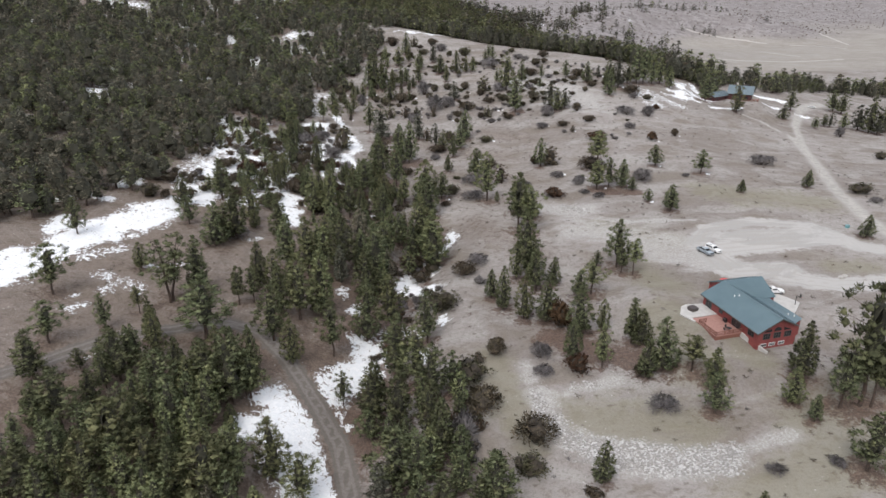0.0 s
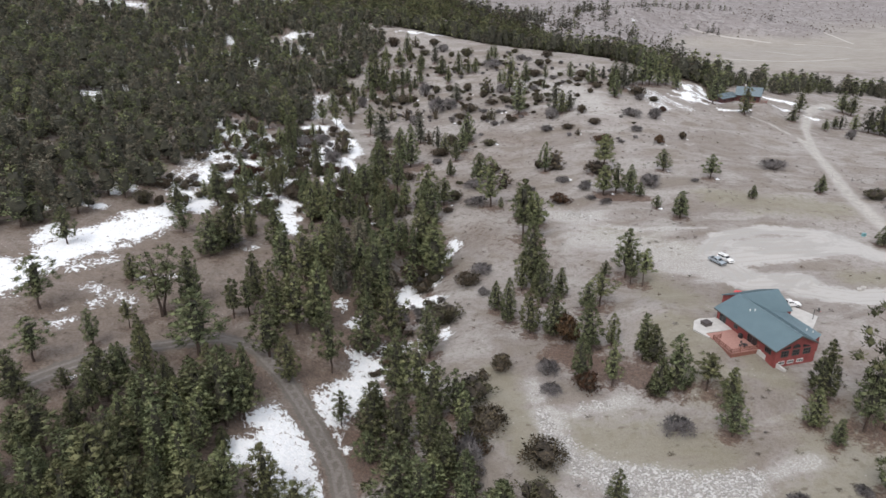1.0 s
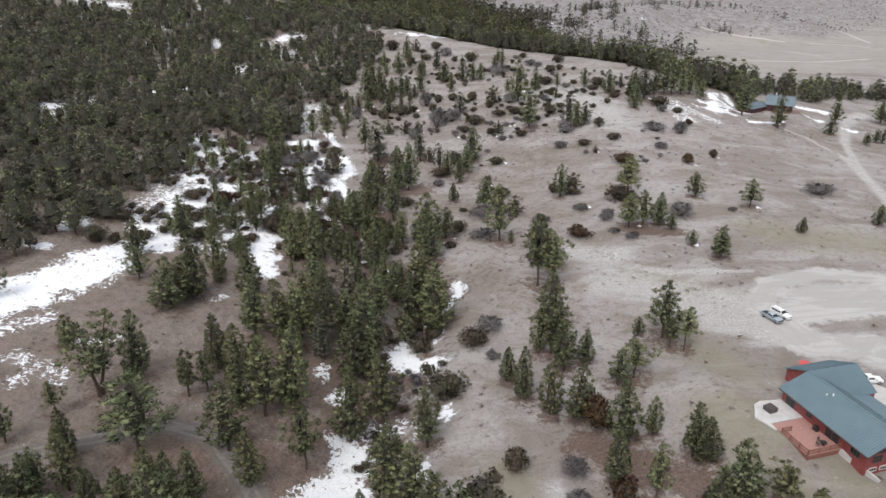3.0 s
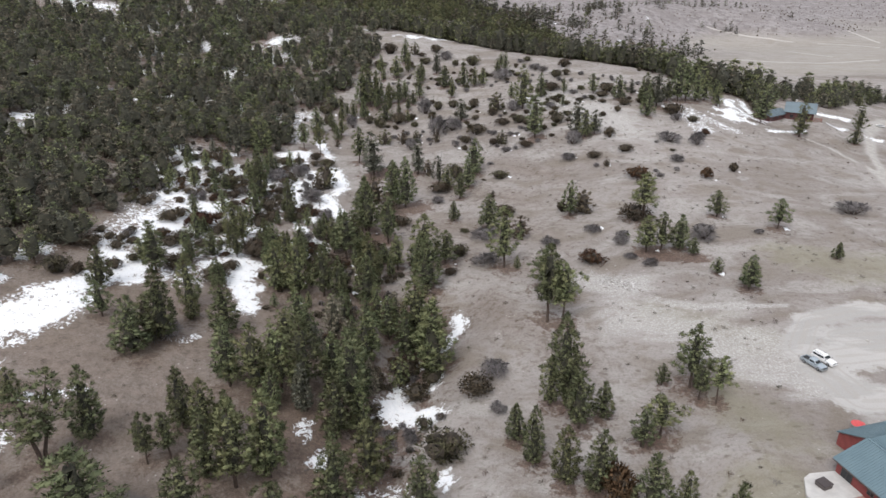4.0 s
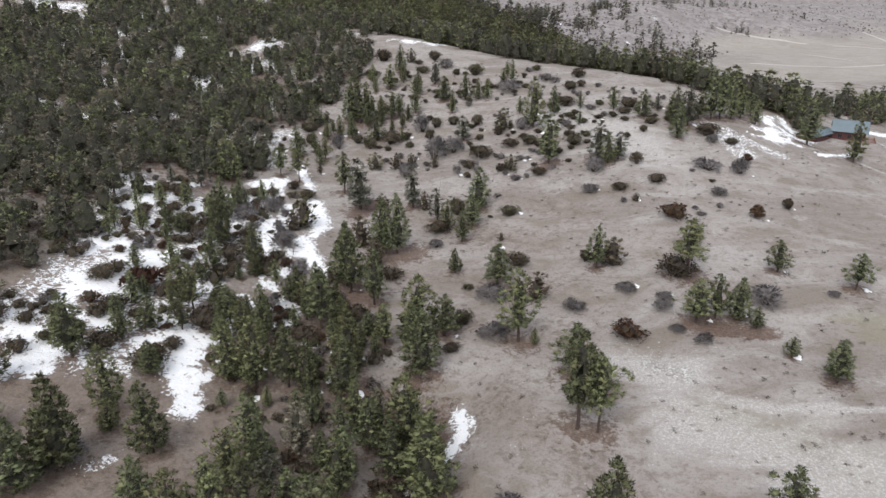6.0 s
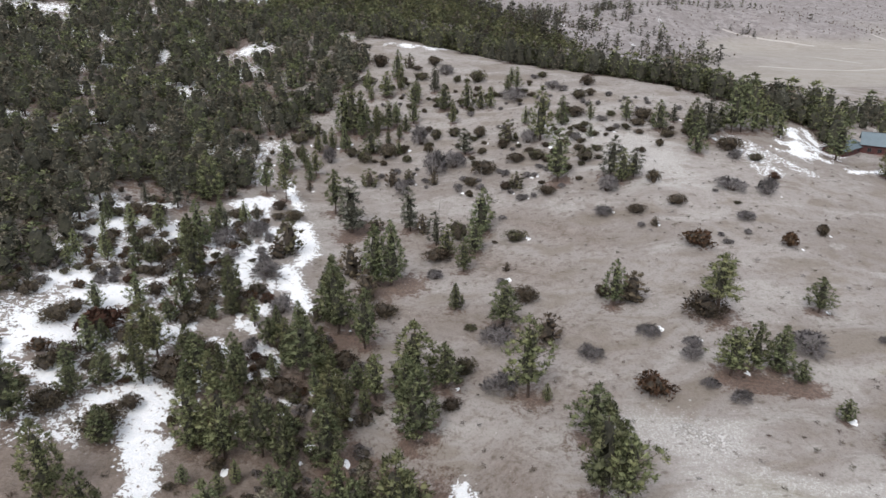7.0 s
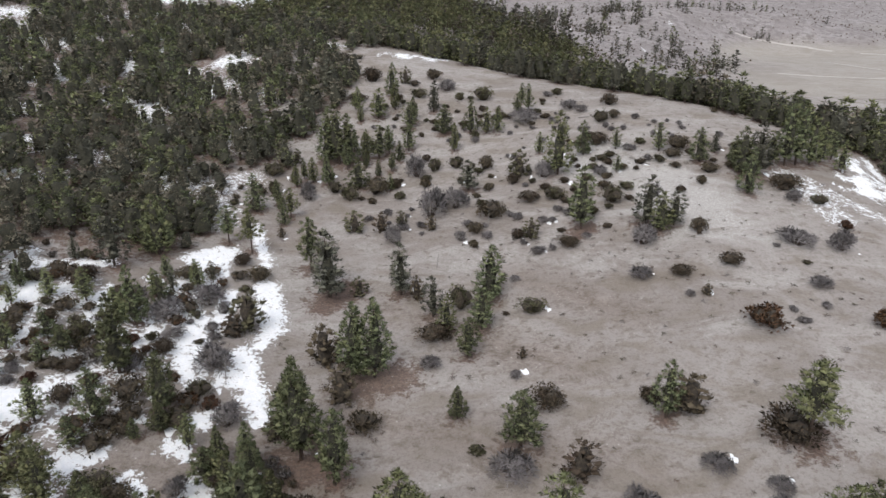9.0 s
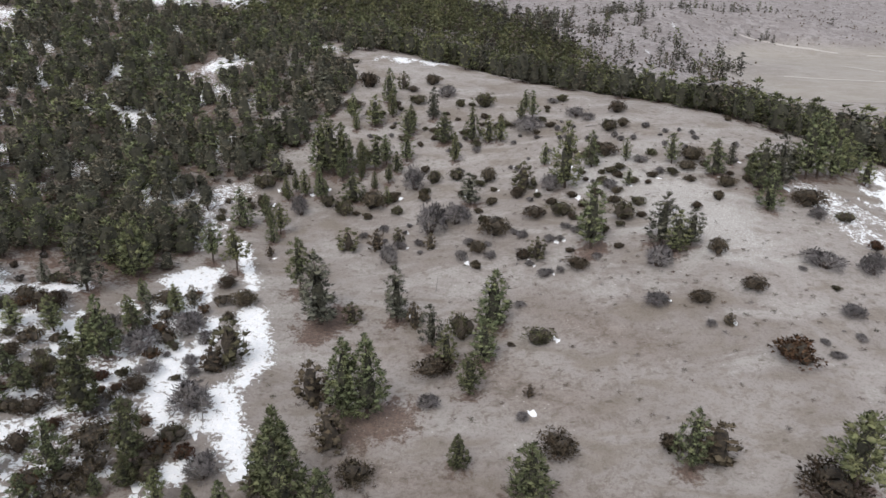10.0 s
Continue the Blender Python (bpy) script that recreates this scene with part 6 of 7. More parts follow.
rock_dice = np.random.RandomState(31)
loose = []
for ax, ay, bx, by, r in PALE:
    for _ in range(int(40 + 9 * r)):
        u, a, d = rock_dice.rand(), rock_dice.uniform(0, 6.28), r * 1.3 * rock_dice.rand() ** 0.6
        loose.append((ax + (bx - ax) * u + d * math.cos(a), ay + (by - ay) * u + d * math.sin(a), 0.18 + 0.5 * rock_dice.rand() ** 4))
for ax, ay, bx, by, r in RUBBLE:
    for _ in range(int(34 * r)):
        u, a, d = rock_dice.rand(), rock_dice.uniform(0, 6.28), r * 1.3 * rock_dice.rand() ** 0.6
        loose.append((ax + (bx - ax) * u + d * math.cos(a), ay + (by - ay) * u + d * math.sin(a), 0.25 + 0.65 * rock_dice.rand() ** 3))
stones("scattered_stones", "pale angular stones on bare eroded soil", loose, 32)

build_ground()


# ---- buildings and built things ----
M_RED = simple("barn_red_siding", (0.275, 0.068, 0.062), (0.21, 0.048, 0.045), 1.2, 0.65)
M_DARKRED = simple("dark_red_logs", (0.095, 0.032, 0.030), (0.065, 0.024, 0.023), 1.2, 0.75)
M_ROOF = simple("blue_green_metal_roofing", (0.155, 0.225, 0.255), (0.135, 0.20, 0.23), 0.4, 0.42, 0.2)
M_TRIM = simple("dark_trim", (0.10, 0.085, 0.08), None, 2, 0.6)
M_WHITE = simple("white_paint", (0.78, 0.78, 0.77), (0.68, 0.68, 0.67), 2, 0.55)
M_DECK = simple("red_brown_decking", (0.40, 0.22, 0.185), (0.33, 0.18, 0.15), 2.5, 0.75)
M_RAIL = simple("red_brown_railing", (0.27, 0.115, 0.085), (0.21, 0.09, 0.07), 3, 0.7)
M_CONCRETE = simple("pale_concrete", (0.54, 0.525, 0.505), (0.45, 0.435, 0.42), 0.9, 0.9, bump=0.15)
M_COVER = simple("dark_brown_vinyl", (0.065, 0.050, 0.048), (0.05, 0.04, 0.04), 3, 0.6)
M_BLACK = simple("black_metal", (0.02, 0.02, 0.021), None, 5, 0.5)
M_RUBBER = simple("tyre_rubber", (0.025, 0.025, 0.026), None, 6, 0.85)
M_STEEL = simple("steel", (0.45, 0.46, 0.47), (0.36, 0.37, 0.38), 4, 0.4, 0.8)
M_CARWHITE = simple("white_car_paint", (0.80, 0.80, 0.80), (0.74, 0.74, 0.74), 1.5, 0.28)
M_CARSILVER = simple("grey_blue_car_paint", (0.40, 0.45, 0.49), (0.35, 0.40, 0.44), 1.5, 0.3, 0.35)
M_REDCLOTH = simple("red_canvas", (0.62, 0.10, 0.10), (0.55, 0.08, 0.085), 2, 0.8)
M_LAMP = simple("red_lamp_plastic", (0.45, 0.03, 0.03), None, 3, 0.3)
M_TEAL = simple("teal_painted_steel", (0.16, 0.34, 0.36), (0.13, 0.28, 0.30), 2, 0.5)


def glass_material():
    m, nt, p = mat_nodes("window_glass")
    p.inputs["Base Color"].default_value = (0.018, 0.021, 0.025, 1)
    p.inputs["Roughness"].default_value = 0.06
    p.inputs["Specular IOR Level"].default_value = 0.6
    return m


M_GLASS = glass_material()


def box(bm, x0, x1, y0, y1, z0, z1, soft=0.0):
    """A box with its edges rounded a little."""
    v = bmesh.ops.create_cube(bm, size=1)["verts"]
    bmesh.ops.transform(bm, matrix=Matrix.Translation(((x0 + x1) / 2, (y0 + y1) / 2, (z0 + z1) / 2)) @ Matrix.Diagonal((x1 - x0, y1 - y0, z1 - z0, 1)), verts=v)
    if soft:
        edges = list({e for a in v for e in a.link_edges})
        bmesh.ops.bevel(bm, geom=edges, offset=soft, segments=2, affect="EDGES", profile=0.6)
    return bm


def boxes(*rows, soft=0.0):
    bm = bmesh.new()
    for r in rows:
        box(bm, *r, soft=soft)
    return bm


def slab(points, thick):
    """A flat piece of any outline, with thickness along its normal, downwards."""
    bm = bmesh.new()
    top = [bm.verts.new(p) for p in points]
    f = bm.faces.new(top)
    f.normal_update()
    n = f.normal if f.normal.z >= 0 else -f.normal
    low = [bm.verts.new(Vector(p) - n * thick) for p in points]
    bm.faces.new(low[::-1])
    k = len(points)
    for i in range(k):
        bm.faces.new((top[i], low[i], low[(i + 1) % k], top[(i + 1) % k]))
    bmesh.ops.recalc_face_normals(bm, faces=bm.faces)
    return bm


def prism(outline, y0, y1):
    """An outline in x and z, drawn out along y."""
    bm = bmesh.new()
    a, b = [bm.verts.new((x, y0, z)) for x, z in outline], [bm.verts.new((x, y1, z)) for x, z in outline]
    bm.faces.new(a)
    bm.faces.new(b[::-1])
    for i in range(len(outline)):
        j = (i + 1) % len(outline)
        bm.faces.new((a[i], b[i], b[j], a[j]))
    bmesh.ops.recalc_face_normals(bm, faces=bm.faces)
    return bm


def roof_plane(parent, corners, label=""):
    """A sheet of metal roofing with standing seams that run from ridge to eave: corners ridge, ridge, eave, eave."""
    a, b, c, d = (Vector(p) for p in corners)
    sheet = part("roof", slab([a, b, c, d], 0.12), M_ROOF, parent, label)
    n = (b - a).cross(d - a).normalized()
    if n.z < 0:
        n = -n
    count = max(3, int((b - a).length / 0.33))
    for k in range(count + 1):
        f = k / count
        p, q = a.lerp(b, f), d.lerp(c, f)
        bm, w = bmesh.new(), (b - a).normalized() * 0.022
        ring = [[bm.verts.new(s + o) for o in (w + n * 0.001, w + n * 0.05, -w + n * 0.05, -w + n * 0.001)] for s in (p, q)]
        for i in range(4):
            j = (i + 1) % 4
            bm.faces.new((ring[0][i], ring[0][j], ring[1][j], ring[1][i]))
        bm.faces.new(ring[0])
        bm.faces.new(ring[1][::-1])
        bmesh.ops.recalc_face_normals(bm, faces=bm.faces)
        part("seam", bm, M_ROOF, sheet)
    return sheet


def window(parent, m, w, h, across=2, up=1, frame_mat=None):
    """A window in its own plane (x across, z up, facing -y)."""
    f = part("window", boxes((-w / 2, w / 2, -0.05, 0.05, -h / 2, -h / 2 + 0.07), (-w / 2, w / 2, -0.05, 0.05, h / 2 - 0.07, h / 2),
                             (-w / 2, -w / 2 + 0.07, -0.049, 0.049, -h / 2, h / 2), (w / 2 - 0.07, w / 2, -0.049, 0.049, -h / 2, h / 2),
                             *((-w / 2 + w * k / across - 0.03, -w / 2 + w * k / across + 0.03, -0.04, 0.04, -h / 2 + 0.05, h / 2 - 0.05) for k in range(1, across)),
                             *((-w / 2 + 0.05, w / 2 - 0.05, -0.038, 0.038, -h / 2 + h * k / up - 0.02, -h / 2 + h * k / up + 0.02) for k in range(1, up))), frame_mat or M_TRIM, parent)
    f.matrix_local = m
    for k in range(across):
        a = -w / 2 + w * k / across
        part("pane", boxes((a + 0.04, a + w / across - 0.04, -0.02, 0.0, -h / 2 + 0.06, h / 2 - 0.06)), M_GLASS, f)
    return f


def railing(parent, a, b, z, high=0.74):
    """Posts, rails and balusters from a to b."""
    a, b = Vector((*a, z)), Vector((*b, z))
    turn = math.degrees(math.atan2(b.y - a.y, b.x - a.x))
    long = (b - a).length
    m = pose(*a, 0, 0, turn)
    rail = part("railing", boxes((0, long, -0.05, 0.05, high - 0.05, high + 0.03), (0, long, -0.03, 0.03, 0.1, 0.17)), M_RAIL, parent)
    rail.matrix_local = m
    posts = max(2, int(long / 1.6) + 1)
    for k in range(posts):
        x = long * k / (posts - 1)
        part("post", boxes((x - 0.06, x + 0.06, -0.06, 0.06, -0.3, high + 0.08)), M_RAIL, rail)
    n = int(long / 0.17)
    for k in range(n):
        x = (k + 0.5) * long / n
        part("baluster", boxes((x - 0.02, x + 0.02, -0.02, 0.02, 0.15, high - 0.04)), M_RAIL, rail)
    return rail


# the house is laid out on a grid of 1.38 m
GRID = 1.38
HOUSE = pose(74.1, 142.0, 0, 0, 0, 15.64) @ Matrix.Scale(GRID, 4)


def by_house(x, y, z=0.0, turn=0.0):
    """A pose beside the house, from its own grid."""
    p = HOUSE @ Vector((x, y, 0))
    return pose(p.x, p.y, z, 0, 0, 15.64 + turn)


def red_house():
    h = thing("house", HOUSE, "barn-red house with blue-green metal roof, deck and lower windows", "house")
    ze, zr = 2.0, 4.25
    main = prism([(0.55, -2.2), (8.45, -2.2), (8.45, ze + 0.02), (4.6, zr - 0.22), (0.55, ze + 0.02)], 0.5, 15.9)
    part("wall", main, M_RED, h)
    part("wall", prism([(8.46, -2.2), (11.0, -2.2), (11.0, 1.65), (8.46, 2.0)], 2.6, 10.8), M_RED, h, "red wall of the side porch")
    g = prism([(11.45, -1.2), (20.4, -1.2), (20.4, ze), (15.9, zr - 0.22), (11.45, ze)], 4.9, 12.7)
    bmesh.ops.transform(g, matrix=Matrix(((0, 1, 0, 0), (1, 0, 0, 0), (0, 0, 1, 0), (0, 0, 0, 1))), verts=g.verts)
    bmesh.ops.recalc_face_normals(g, faces=g.faces)
    part("wall", g, M_RED, h, "red wall of the garage wing")
    roof_plane(h, [(4.6, 0, zr), (4.6, 16.1, zr), (0, 16.27, ze), (0, 0, ze)])
    roof_plane(h, [(4.6, 0, zr), (4.6, 16.0, zr), (8.3, 16.0, 2.44), (8.3, 0.3, 2.44)])
    roof_plane(h, [(8.28, 0.9, 2.46), (8.28, 11.4, 2.46), (11.65, 11.4, 1.85), (11.65, 2.94, 1.85)], "flatter roof of the side porch")
    roof_plane(h, [(4.6, 15.95, zr), (13.0, 15.8, zr), (12.87, 11.27, ze), (6.5, 11.3, ze)], "roof of the garage wing")
    roof_plane(h, [(4.6, 15.97, zr), (13.0, 15.82, zr), (13.0, 20.6, 1.95), (4.6, 20.6, 1.95)], "back roof of the garage wing")
    ridge = bmesh.new()
    box(ridge, 4.48, 4.72, 0, 16.1, zr - 0.02, zr + 0.05)
    part("ridge_cap", ridge, M_ROOF, h)
    for a, b in (((0, ze), (4.6, zr)), ((4.6, zr), (8.3, 2.44))):
        part("fascia", slab([(a[0], -0.03, a[1] + 0.03), (b[0], -0.03, b[1] + 0.03), (b[0], -0.03, b[1] - 0.2), (a[0], -0.03, a[1] - 0.2)], 0.06), M_TRIM, h)
    part("gutter", boxes((-0.12, 0.0, 0.05, 16.2, ze - 0.16, ze - 0.03)), M_TRIM, h)
    # the south gable: three broad windows, an arched one and two slanted ones above, small ones below
    for x in (2.3, 4.45, 6.6):
        window(h, pose(x, 0.47, 0.95), 1.45, 1.15, 3, 2)
    for x in (1.9, 3.7, 5.6):
        window(h, pose(x, 0.47, -0.72), 1.25, 0.62, 3, 1, M_WHITE)
    arch = prism([(-0.72, 0)] + [(0.72 * math.cos(a), 0.16 + 0.55 * math.sin(a)) for a in (math.pi * k / 10 for k in range(10, -1, -1))] + [(0.72, 0)], -0.04, 0.03)
    part("window", arch, M_GLASS, h, "arched window").matrix_local = pose(4.45, 0.48, 1.78)
    for s, x in ((1, 2.5), (-1, 6.4)):
        part("window", prism([(-0.7 * s, 0), (0.7 * s, 0), (0.7 * s, 0.52), (-0.7 * s, 0.1)], -0.04, 0.03), M_GLASS, h, "slanted gable window").matrix_local = pose(x, 0.48, 1.78)
    west = lambda y, z, w, hh, n=1: window(h, pose(0.52, y, z, 0, 0, -90), w, hh, n)
    west(2.3, 0.9, 1.5, 1.0, 3)
    west(10.6, 0.95, 1.0, 0.7, 2)
    west(6.2, 0.85, 2.4, 1.9, 2)
    west(14.2, 0.65, 1.7, 1.9, 2)
    part("door", boxes((12.66, 12.76, 12.6, 15.2, -0.05, 2.0)), M_WHITE, h, "white garage door")
    part("door", boxes((12.66, 12.76, 16.4, 19.0, -0.05, 2.0)), M_WHITE, h, "white garage door")
    for x, y, z in ((3.7, 10.3, 3.8), (3.15, 10.85, 3.55), (9.6, 4.2, 2.2), (10.3, 3.5, 2.1)):
        bm = bmesh.new()
        bmesh.ops.create_cone(bm, cap_ends=True, segments=10, radius1=0.09, radius2=0.09, depth=0.5, matrix=Matrix.Translation((x, y, z + 0.05)))
        bmesh.ops.create_cone(bm, cap_ends=True, segments=10, radius1=0.14, radius2=0.05, depth=0.1, matrix=Matrix.Translation((x, y, z + 0.33)))
        part("roof_vent", bm, M_WHITE, h)
    # the deck
    deck = part("deck", boxes((-4.9, 0.5, 4.3, 11.3, -0.16, -0.04), (-4.85, 0.5, 4.35, 4.45, -0.4, -0.16), (-4.85, -4.75, 4.35, 11.2, -0.4, -0.16)), M_DECK, h, "red-brown board deck")
    for k in range(38):
        y = 4.32 + k * 0.183
        part("board", boxes((-4.9, 0.49, y, y + 0.172, -0.04, 0.0)), M_DECK, deck)
    for x in (-4.7, -2.4, -0.2):
        for y in (4.5, 8.0, 11.0):
            part("post", boxes((x - 0.07, x + 0.07, y - 0.07, y + 0.07, -2.2, -0.1)), M_RAIL, deck)
    part("skirting", boxes((-4.88, -4.83, 4.35, 11.25, -1.4, -0.12), (-4.88, 0.5, 4.33, 4.38, -1.9, -0.12)), M_RAIL, deck)
    railing(h, (-4.85, 4.4), (0.4, 4.4), 0)
    railing(h, (-4.85, 4.4), (-4.85, 9.3), 0)
    railing(h, (-4.85, 9.3), (-3.4, 9.3), 0)
    part("steps", boxes((-1.0, 0.5, 11.31, 12.1, -0.6, -0.2), (-1.0, 0.5, 11.31, 13.0, -0.6, -0.06)), M_DECK, h)
    # the concrete edge that holds the slope
    part("retaining_wall", slab([(0.2, 4.2, 0.05), (0.5, 4.2, 0.05), (1.7, -1.2, -1.0), (1.35, -1.3, -1.0)], 1.4), M_CONCRETE, h, "pale concrete retaining edge")
    return h


red_house()


def paving(name, outline, label, z=0.05, thick=0.5):
    bm = slab([(x, y, z) for x, y in outline], thick)
    me = bpy.data.meshes.new(name)
    bm.to_mesh(me)
    bm.free()
    me.materials.append(M_CONCRETE)
    ob = new(name, me)
    ob.matrix_basis = HOUSE
    return tagged(ob, label, "paving", kind="structure")


paving("patio", [(-6.2, 13.2), (-5.3, 10.2), (-5.0, 10.0), (-4.95, 11.4), (0.5, 11.4), (0.5, 15.9), (-2.9, 16.4), (-4.2, 15.9)], "pale concrete patio beside the house")
paving("driveway", [(12.8, 11.4), (13.6, 8.4), (14.2, 7.6), (15.2, 8.2), (18.8, 11.2), (17.4, 15.6), (17.6, 20.4), (12.8, 20.4)], "pale concrete drive before the garage")
walkway = [(11.1 + 3.0 * math.sin(a), 4.4 + 3.4 * (1 - math.cos(a)) + 0.2) for a in (0.25 * k for k in range(6))]
paving("walkway", [(11.1, 4.4)] + walkway[1:] + [(13.2, 9.6), (12.4, 9.4), (12.3, 7.4), (11.6, 6.2), (11.1, 6.0)], "curved pale concrete walk to the door")


def hot_tub(m):
    t = thing("hot_tub", m, "square hot tub with a dark brown cover on the patio", "hot tub")
    part("tub", boxes((-0.98, 0.98, -0.98, 0.98, 0, 0.78), soft=0.06), M_TRIM, t)
    part("cover", boxes((-1.04, -0.01, -1.04, 1.04, 0.78, 0.93), (0.01, 1.04, -1.04, 1.04, 0.78, 0.93), soft=0.04), M_COVER, t, "dark brown folding cover")


hot_tub(by_house(-3.0, 14.0, 0.07, 8))


def cone_at(bm, x, y, z, r1, r2, depth, segments=14, m=None):
    m = (m or Matrix()) @ Matrix.Translation((x, y, z))
    bmesh.ops.create_cone(bm, cap_ends=True, segments=segments, radius1=r1, radius2=r2, depth=depth, matrix=m)
    return bm


def deck_table(m):
    t = thing("patio_table", m, "round dark patio table on the deck", "table")
    part("tabletop", cone_at(bmesh.new(), 0, 0, 0.72, 0.62, 0.62, 0.04, 20), M_BLACK, t)
    part("leg", cone_at(bmesh.new(), 0, 0, 0.36, 0.05, 0.05, 0.7), M_BLACK, t)
    part("foot", cone_at(bmesh.new(), 0, 0, 0.03, 0.3, 0.25, 0.05), M_BLACK, t)


def deck_chair(m):
    t = thing("patio_chair", m, "dark metal patio chair on the deck", "chair", "chairs on the deck")
    part("seat", boxes((-0.26, 0.26, -0.26, 0.26, 0.42, 0.47), soft=0.015), M_TRIM, t)
    part("backrest", boxes((-0.26, 0.26, 0.23, 0.28, 0.47, 0.98), soft=0.015), M_TRIM, t)
    for x in (-0.23, 0.23):
        for y in (-0.23, 0.23):
            part("leg", boxes((x - 0.02, x + 0.02, y - 0.02, y + 0.02, 0, 0.42)), M_BLACK, t)


def grill(m):
    t = thing("barbecue_grill", m, "black barbecue grill against the house wall", "grill")
    part("cabinet", boxes((-0.55, 0.55, -0.28, 0.28, 0.12, 0.85), soft=0.02), M_BLACK, t)
    part("lid", boxes((-0.42, 0.42, -0.3, 0.3, 0.85, 1.18), soft=0.1), M_BLACK, t)
    part("handle", boxes((-0.3, 0.3, -0.36, -0.33, 1.0, 1.03)), M_STEEL, t, "steel handle")
    for x in (-0.45, 0.45):
        part("wheel", cone_at(bmesh.new(), 0, 0, 0, 0.1, 0.1, 0.06, 12, Matrix.Translation((x, 0, 0.1)) @ Matrix.Rotation(math.pi / 2, 4, "Y")), M_RUBBER, t)


deck_table(by_house(-1.4, 5.5))
deck_chair(by_house(-1.4, 6.3))
deck_chair(by_house(-2.2, 5.6, 0, 95))
grill(by_house(-0.1, 8.4, 0, -90))


def umbrella(m):
    t = thing("garden_umbrella", m, "red canvas garden umbrella behind the garage wing", "umbrella")
    part("pole", cone_at(bmesh.new(), 0, 0, 1.1, 0.03, 0.03, 2.2, 8), M_STEEL, t)
    part("canopy", cone_at(bmesh.new(), 0, 0, 2.1, 1.35, 0.06, 0.5, 8), M_REDCLOTH, t, "red canvas canopy")
    part("base", cone_at(bmesh.new(), 0, 0, 0.05, 0.3, 0.26, 0.12, 12), M_CONCRETE, t)


umbrella(by_house(9.7, 21.9, -0.25))


def hoop(m):
    t = thing("basketball_hoop", m, "portable basketball hoop with a dark base beside the drive", "hoop")
    part("base", boxes((-0.5, 0.5, -0.75, 0.45, 0, 0.22), soft=0.06), M_BLACK, t)
    part("pole", boxes((-0.06, 0.06, -0.06, 0.06, 0.2, 3.0)), M_BLACK, t)
    part("arm", boxes((-0.04, 0.04, -0.9, 0, 2.85, 2.95)), M_BLACK, t)
    part("backboard", boxes((-0.7, 0.7, -1.0, -0.95, 2.6, 3.5), soft=0.01), M_GLASS, t, "dark glassy backboard")
    v, f = tube([(0.23 * math.cos(a), -1.25 + 0.23 * math.sin(a), 2.75) for a in (2 * math.pi * k / 14 for k in range(15))], [0.015] * 15, 5)
    part("rim", mesh_of("rim", v, f, [M_REDCLOTH]), None, t, "red steel rim")


hoop(by_house(17.1, 10.6, -0.25, 60))


# ---- vehicles ----
def loft(sections, material_name="body"):
    """A body lofted through cross sections: x, and a ring of y, z for each."""
    bm = bmesh.new()
    rings = [[bm.verts.new((x, y, z)) for y, z in ring] for x, ring in sections]
    k = len(rings[0])
    for a, b in zip(rings, rings[1:]):
        for i in range(k):
            bm.faces.new((a[i], a[(i + 1) % k], b[(i + 1) % k], b[i]))
    bm.faces.new(rings[0][::-1])
    bm.faces.new(rings[-1])
    bmesh.ops.recalc_face_normals(bm, faces=bm.faces)
    return bm


def shell(w, z0, z1, tuck=0.07):
    """The ring of a car body: lower sides, shoulder and top."""
    return [(-w + 0.06, z0), (-w, z0 + 0.15), (-w, z1 - 0.12), (-w + tuck, z1), (w - tuck, z1), (w, z1 - 0.12), (w, z0 + 0.15), (w - 0.06, z0)]


def wheel(parent, x, y, r=0.39, w=0.27):
    m = Matrix.Translation((x, y, r)) @ Matrix.Rotation(math.pi / 2, 4, "X")
    bm = bmesh.new()
    bmesh.ops.create_cone(bm, cap_ends=True, segments=20, radius1=r, radius2=r, depth=w, matrix=m)
    bmesh.ops.bevel(bm, geom=[e for e in bm.edges if len(e.link_faces) == 2 and e.calc_face_angle(0) > 1], offset=0.04, segments=2, affect="EDGES")
    t = part("wheel", bm, M_RUBBER, parent)
    part("rim", cone_at(bmesh.new(), 0, 0, 0, r * 0.62, r * 0.62, w + 0.02, 14, m), M_STEEL, t, "steel rim")


def car_parts(t, paint, long, w, belt, nose):
    """Bumpers, lamps, plates' bars and wheels shared by all vehicles; x is ahead."""
    part("bumper", boxes((long / 2 - 0.12, long / 2 + 0.06, -w + 0.05, w - 0.05, 0.38, 0.62), soft=0.04), M_STEEL if nose > 1.05 else paint, t)
    part("bumper", boxes((-long / 2 - 0.08, -long / 2 + 0.1, -w + 0.05, w - 0.05, 0.42, 0.62), soft=0.04), M_STEEL, t)
    part("grille", boxes((long / 2 - 0.06, long / 2 + 0.02, -w * 0.55, w * 0.55, 0.66, nose - 0.08)), M_BLACK, t)
    for s in (-1, 1):
        part("headlight", boxes((long / 2 - 0.1, long / 2 + 0.015, s * w * 0.76 - 0.16, s * w * 0.76 + 0.16, 0.72, nose - 0.1), soft=0.02), M_GLASS, t)
        part("tail_light", boxes((-long / 2 - 0.02, -long / 2 + 0.06, s * (w - 0.12) - 0.07, s * (w - 0.12) + 0.07, 0.75, belt), soft=0.01), M_LAMP, t, "red tail light")
        part("mirror", boxes((0.95, 1.1, s * (w + 0.1) - 0.1, s * (w + 0.1) + 0.1, belt + 0.02, belt + 0.2), soft=0.03), M_BLACK, t)


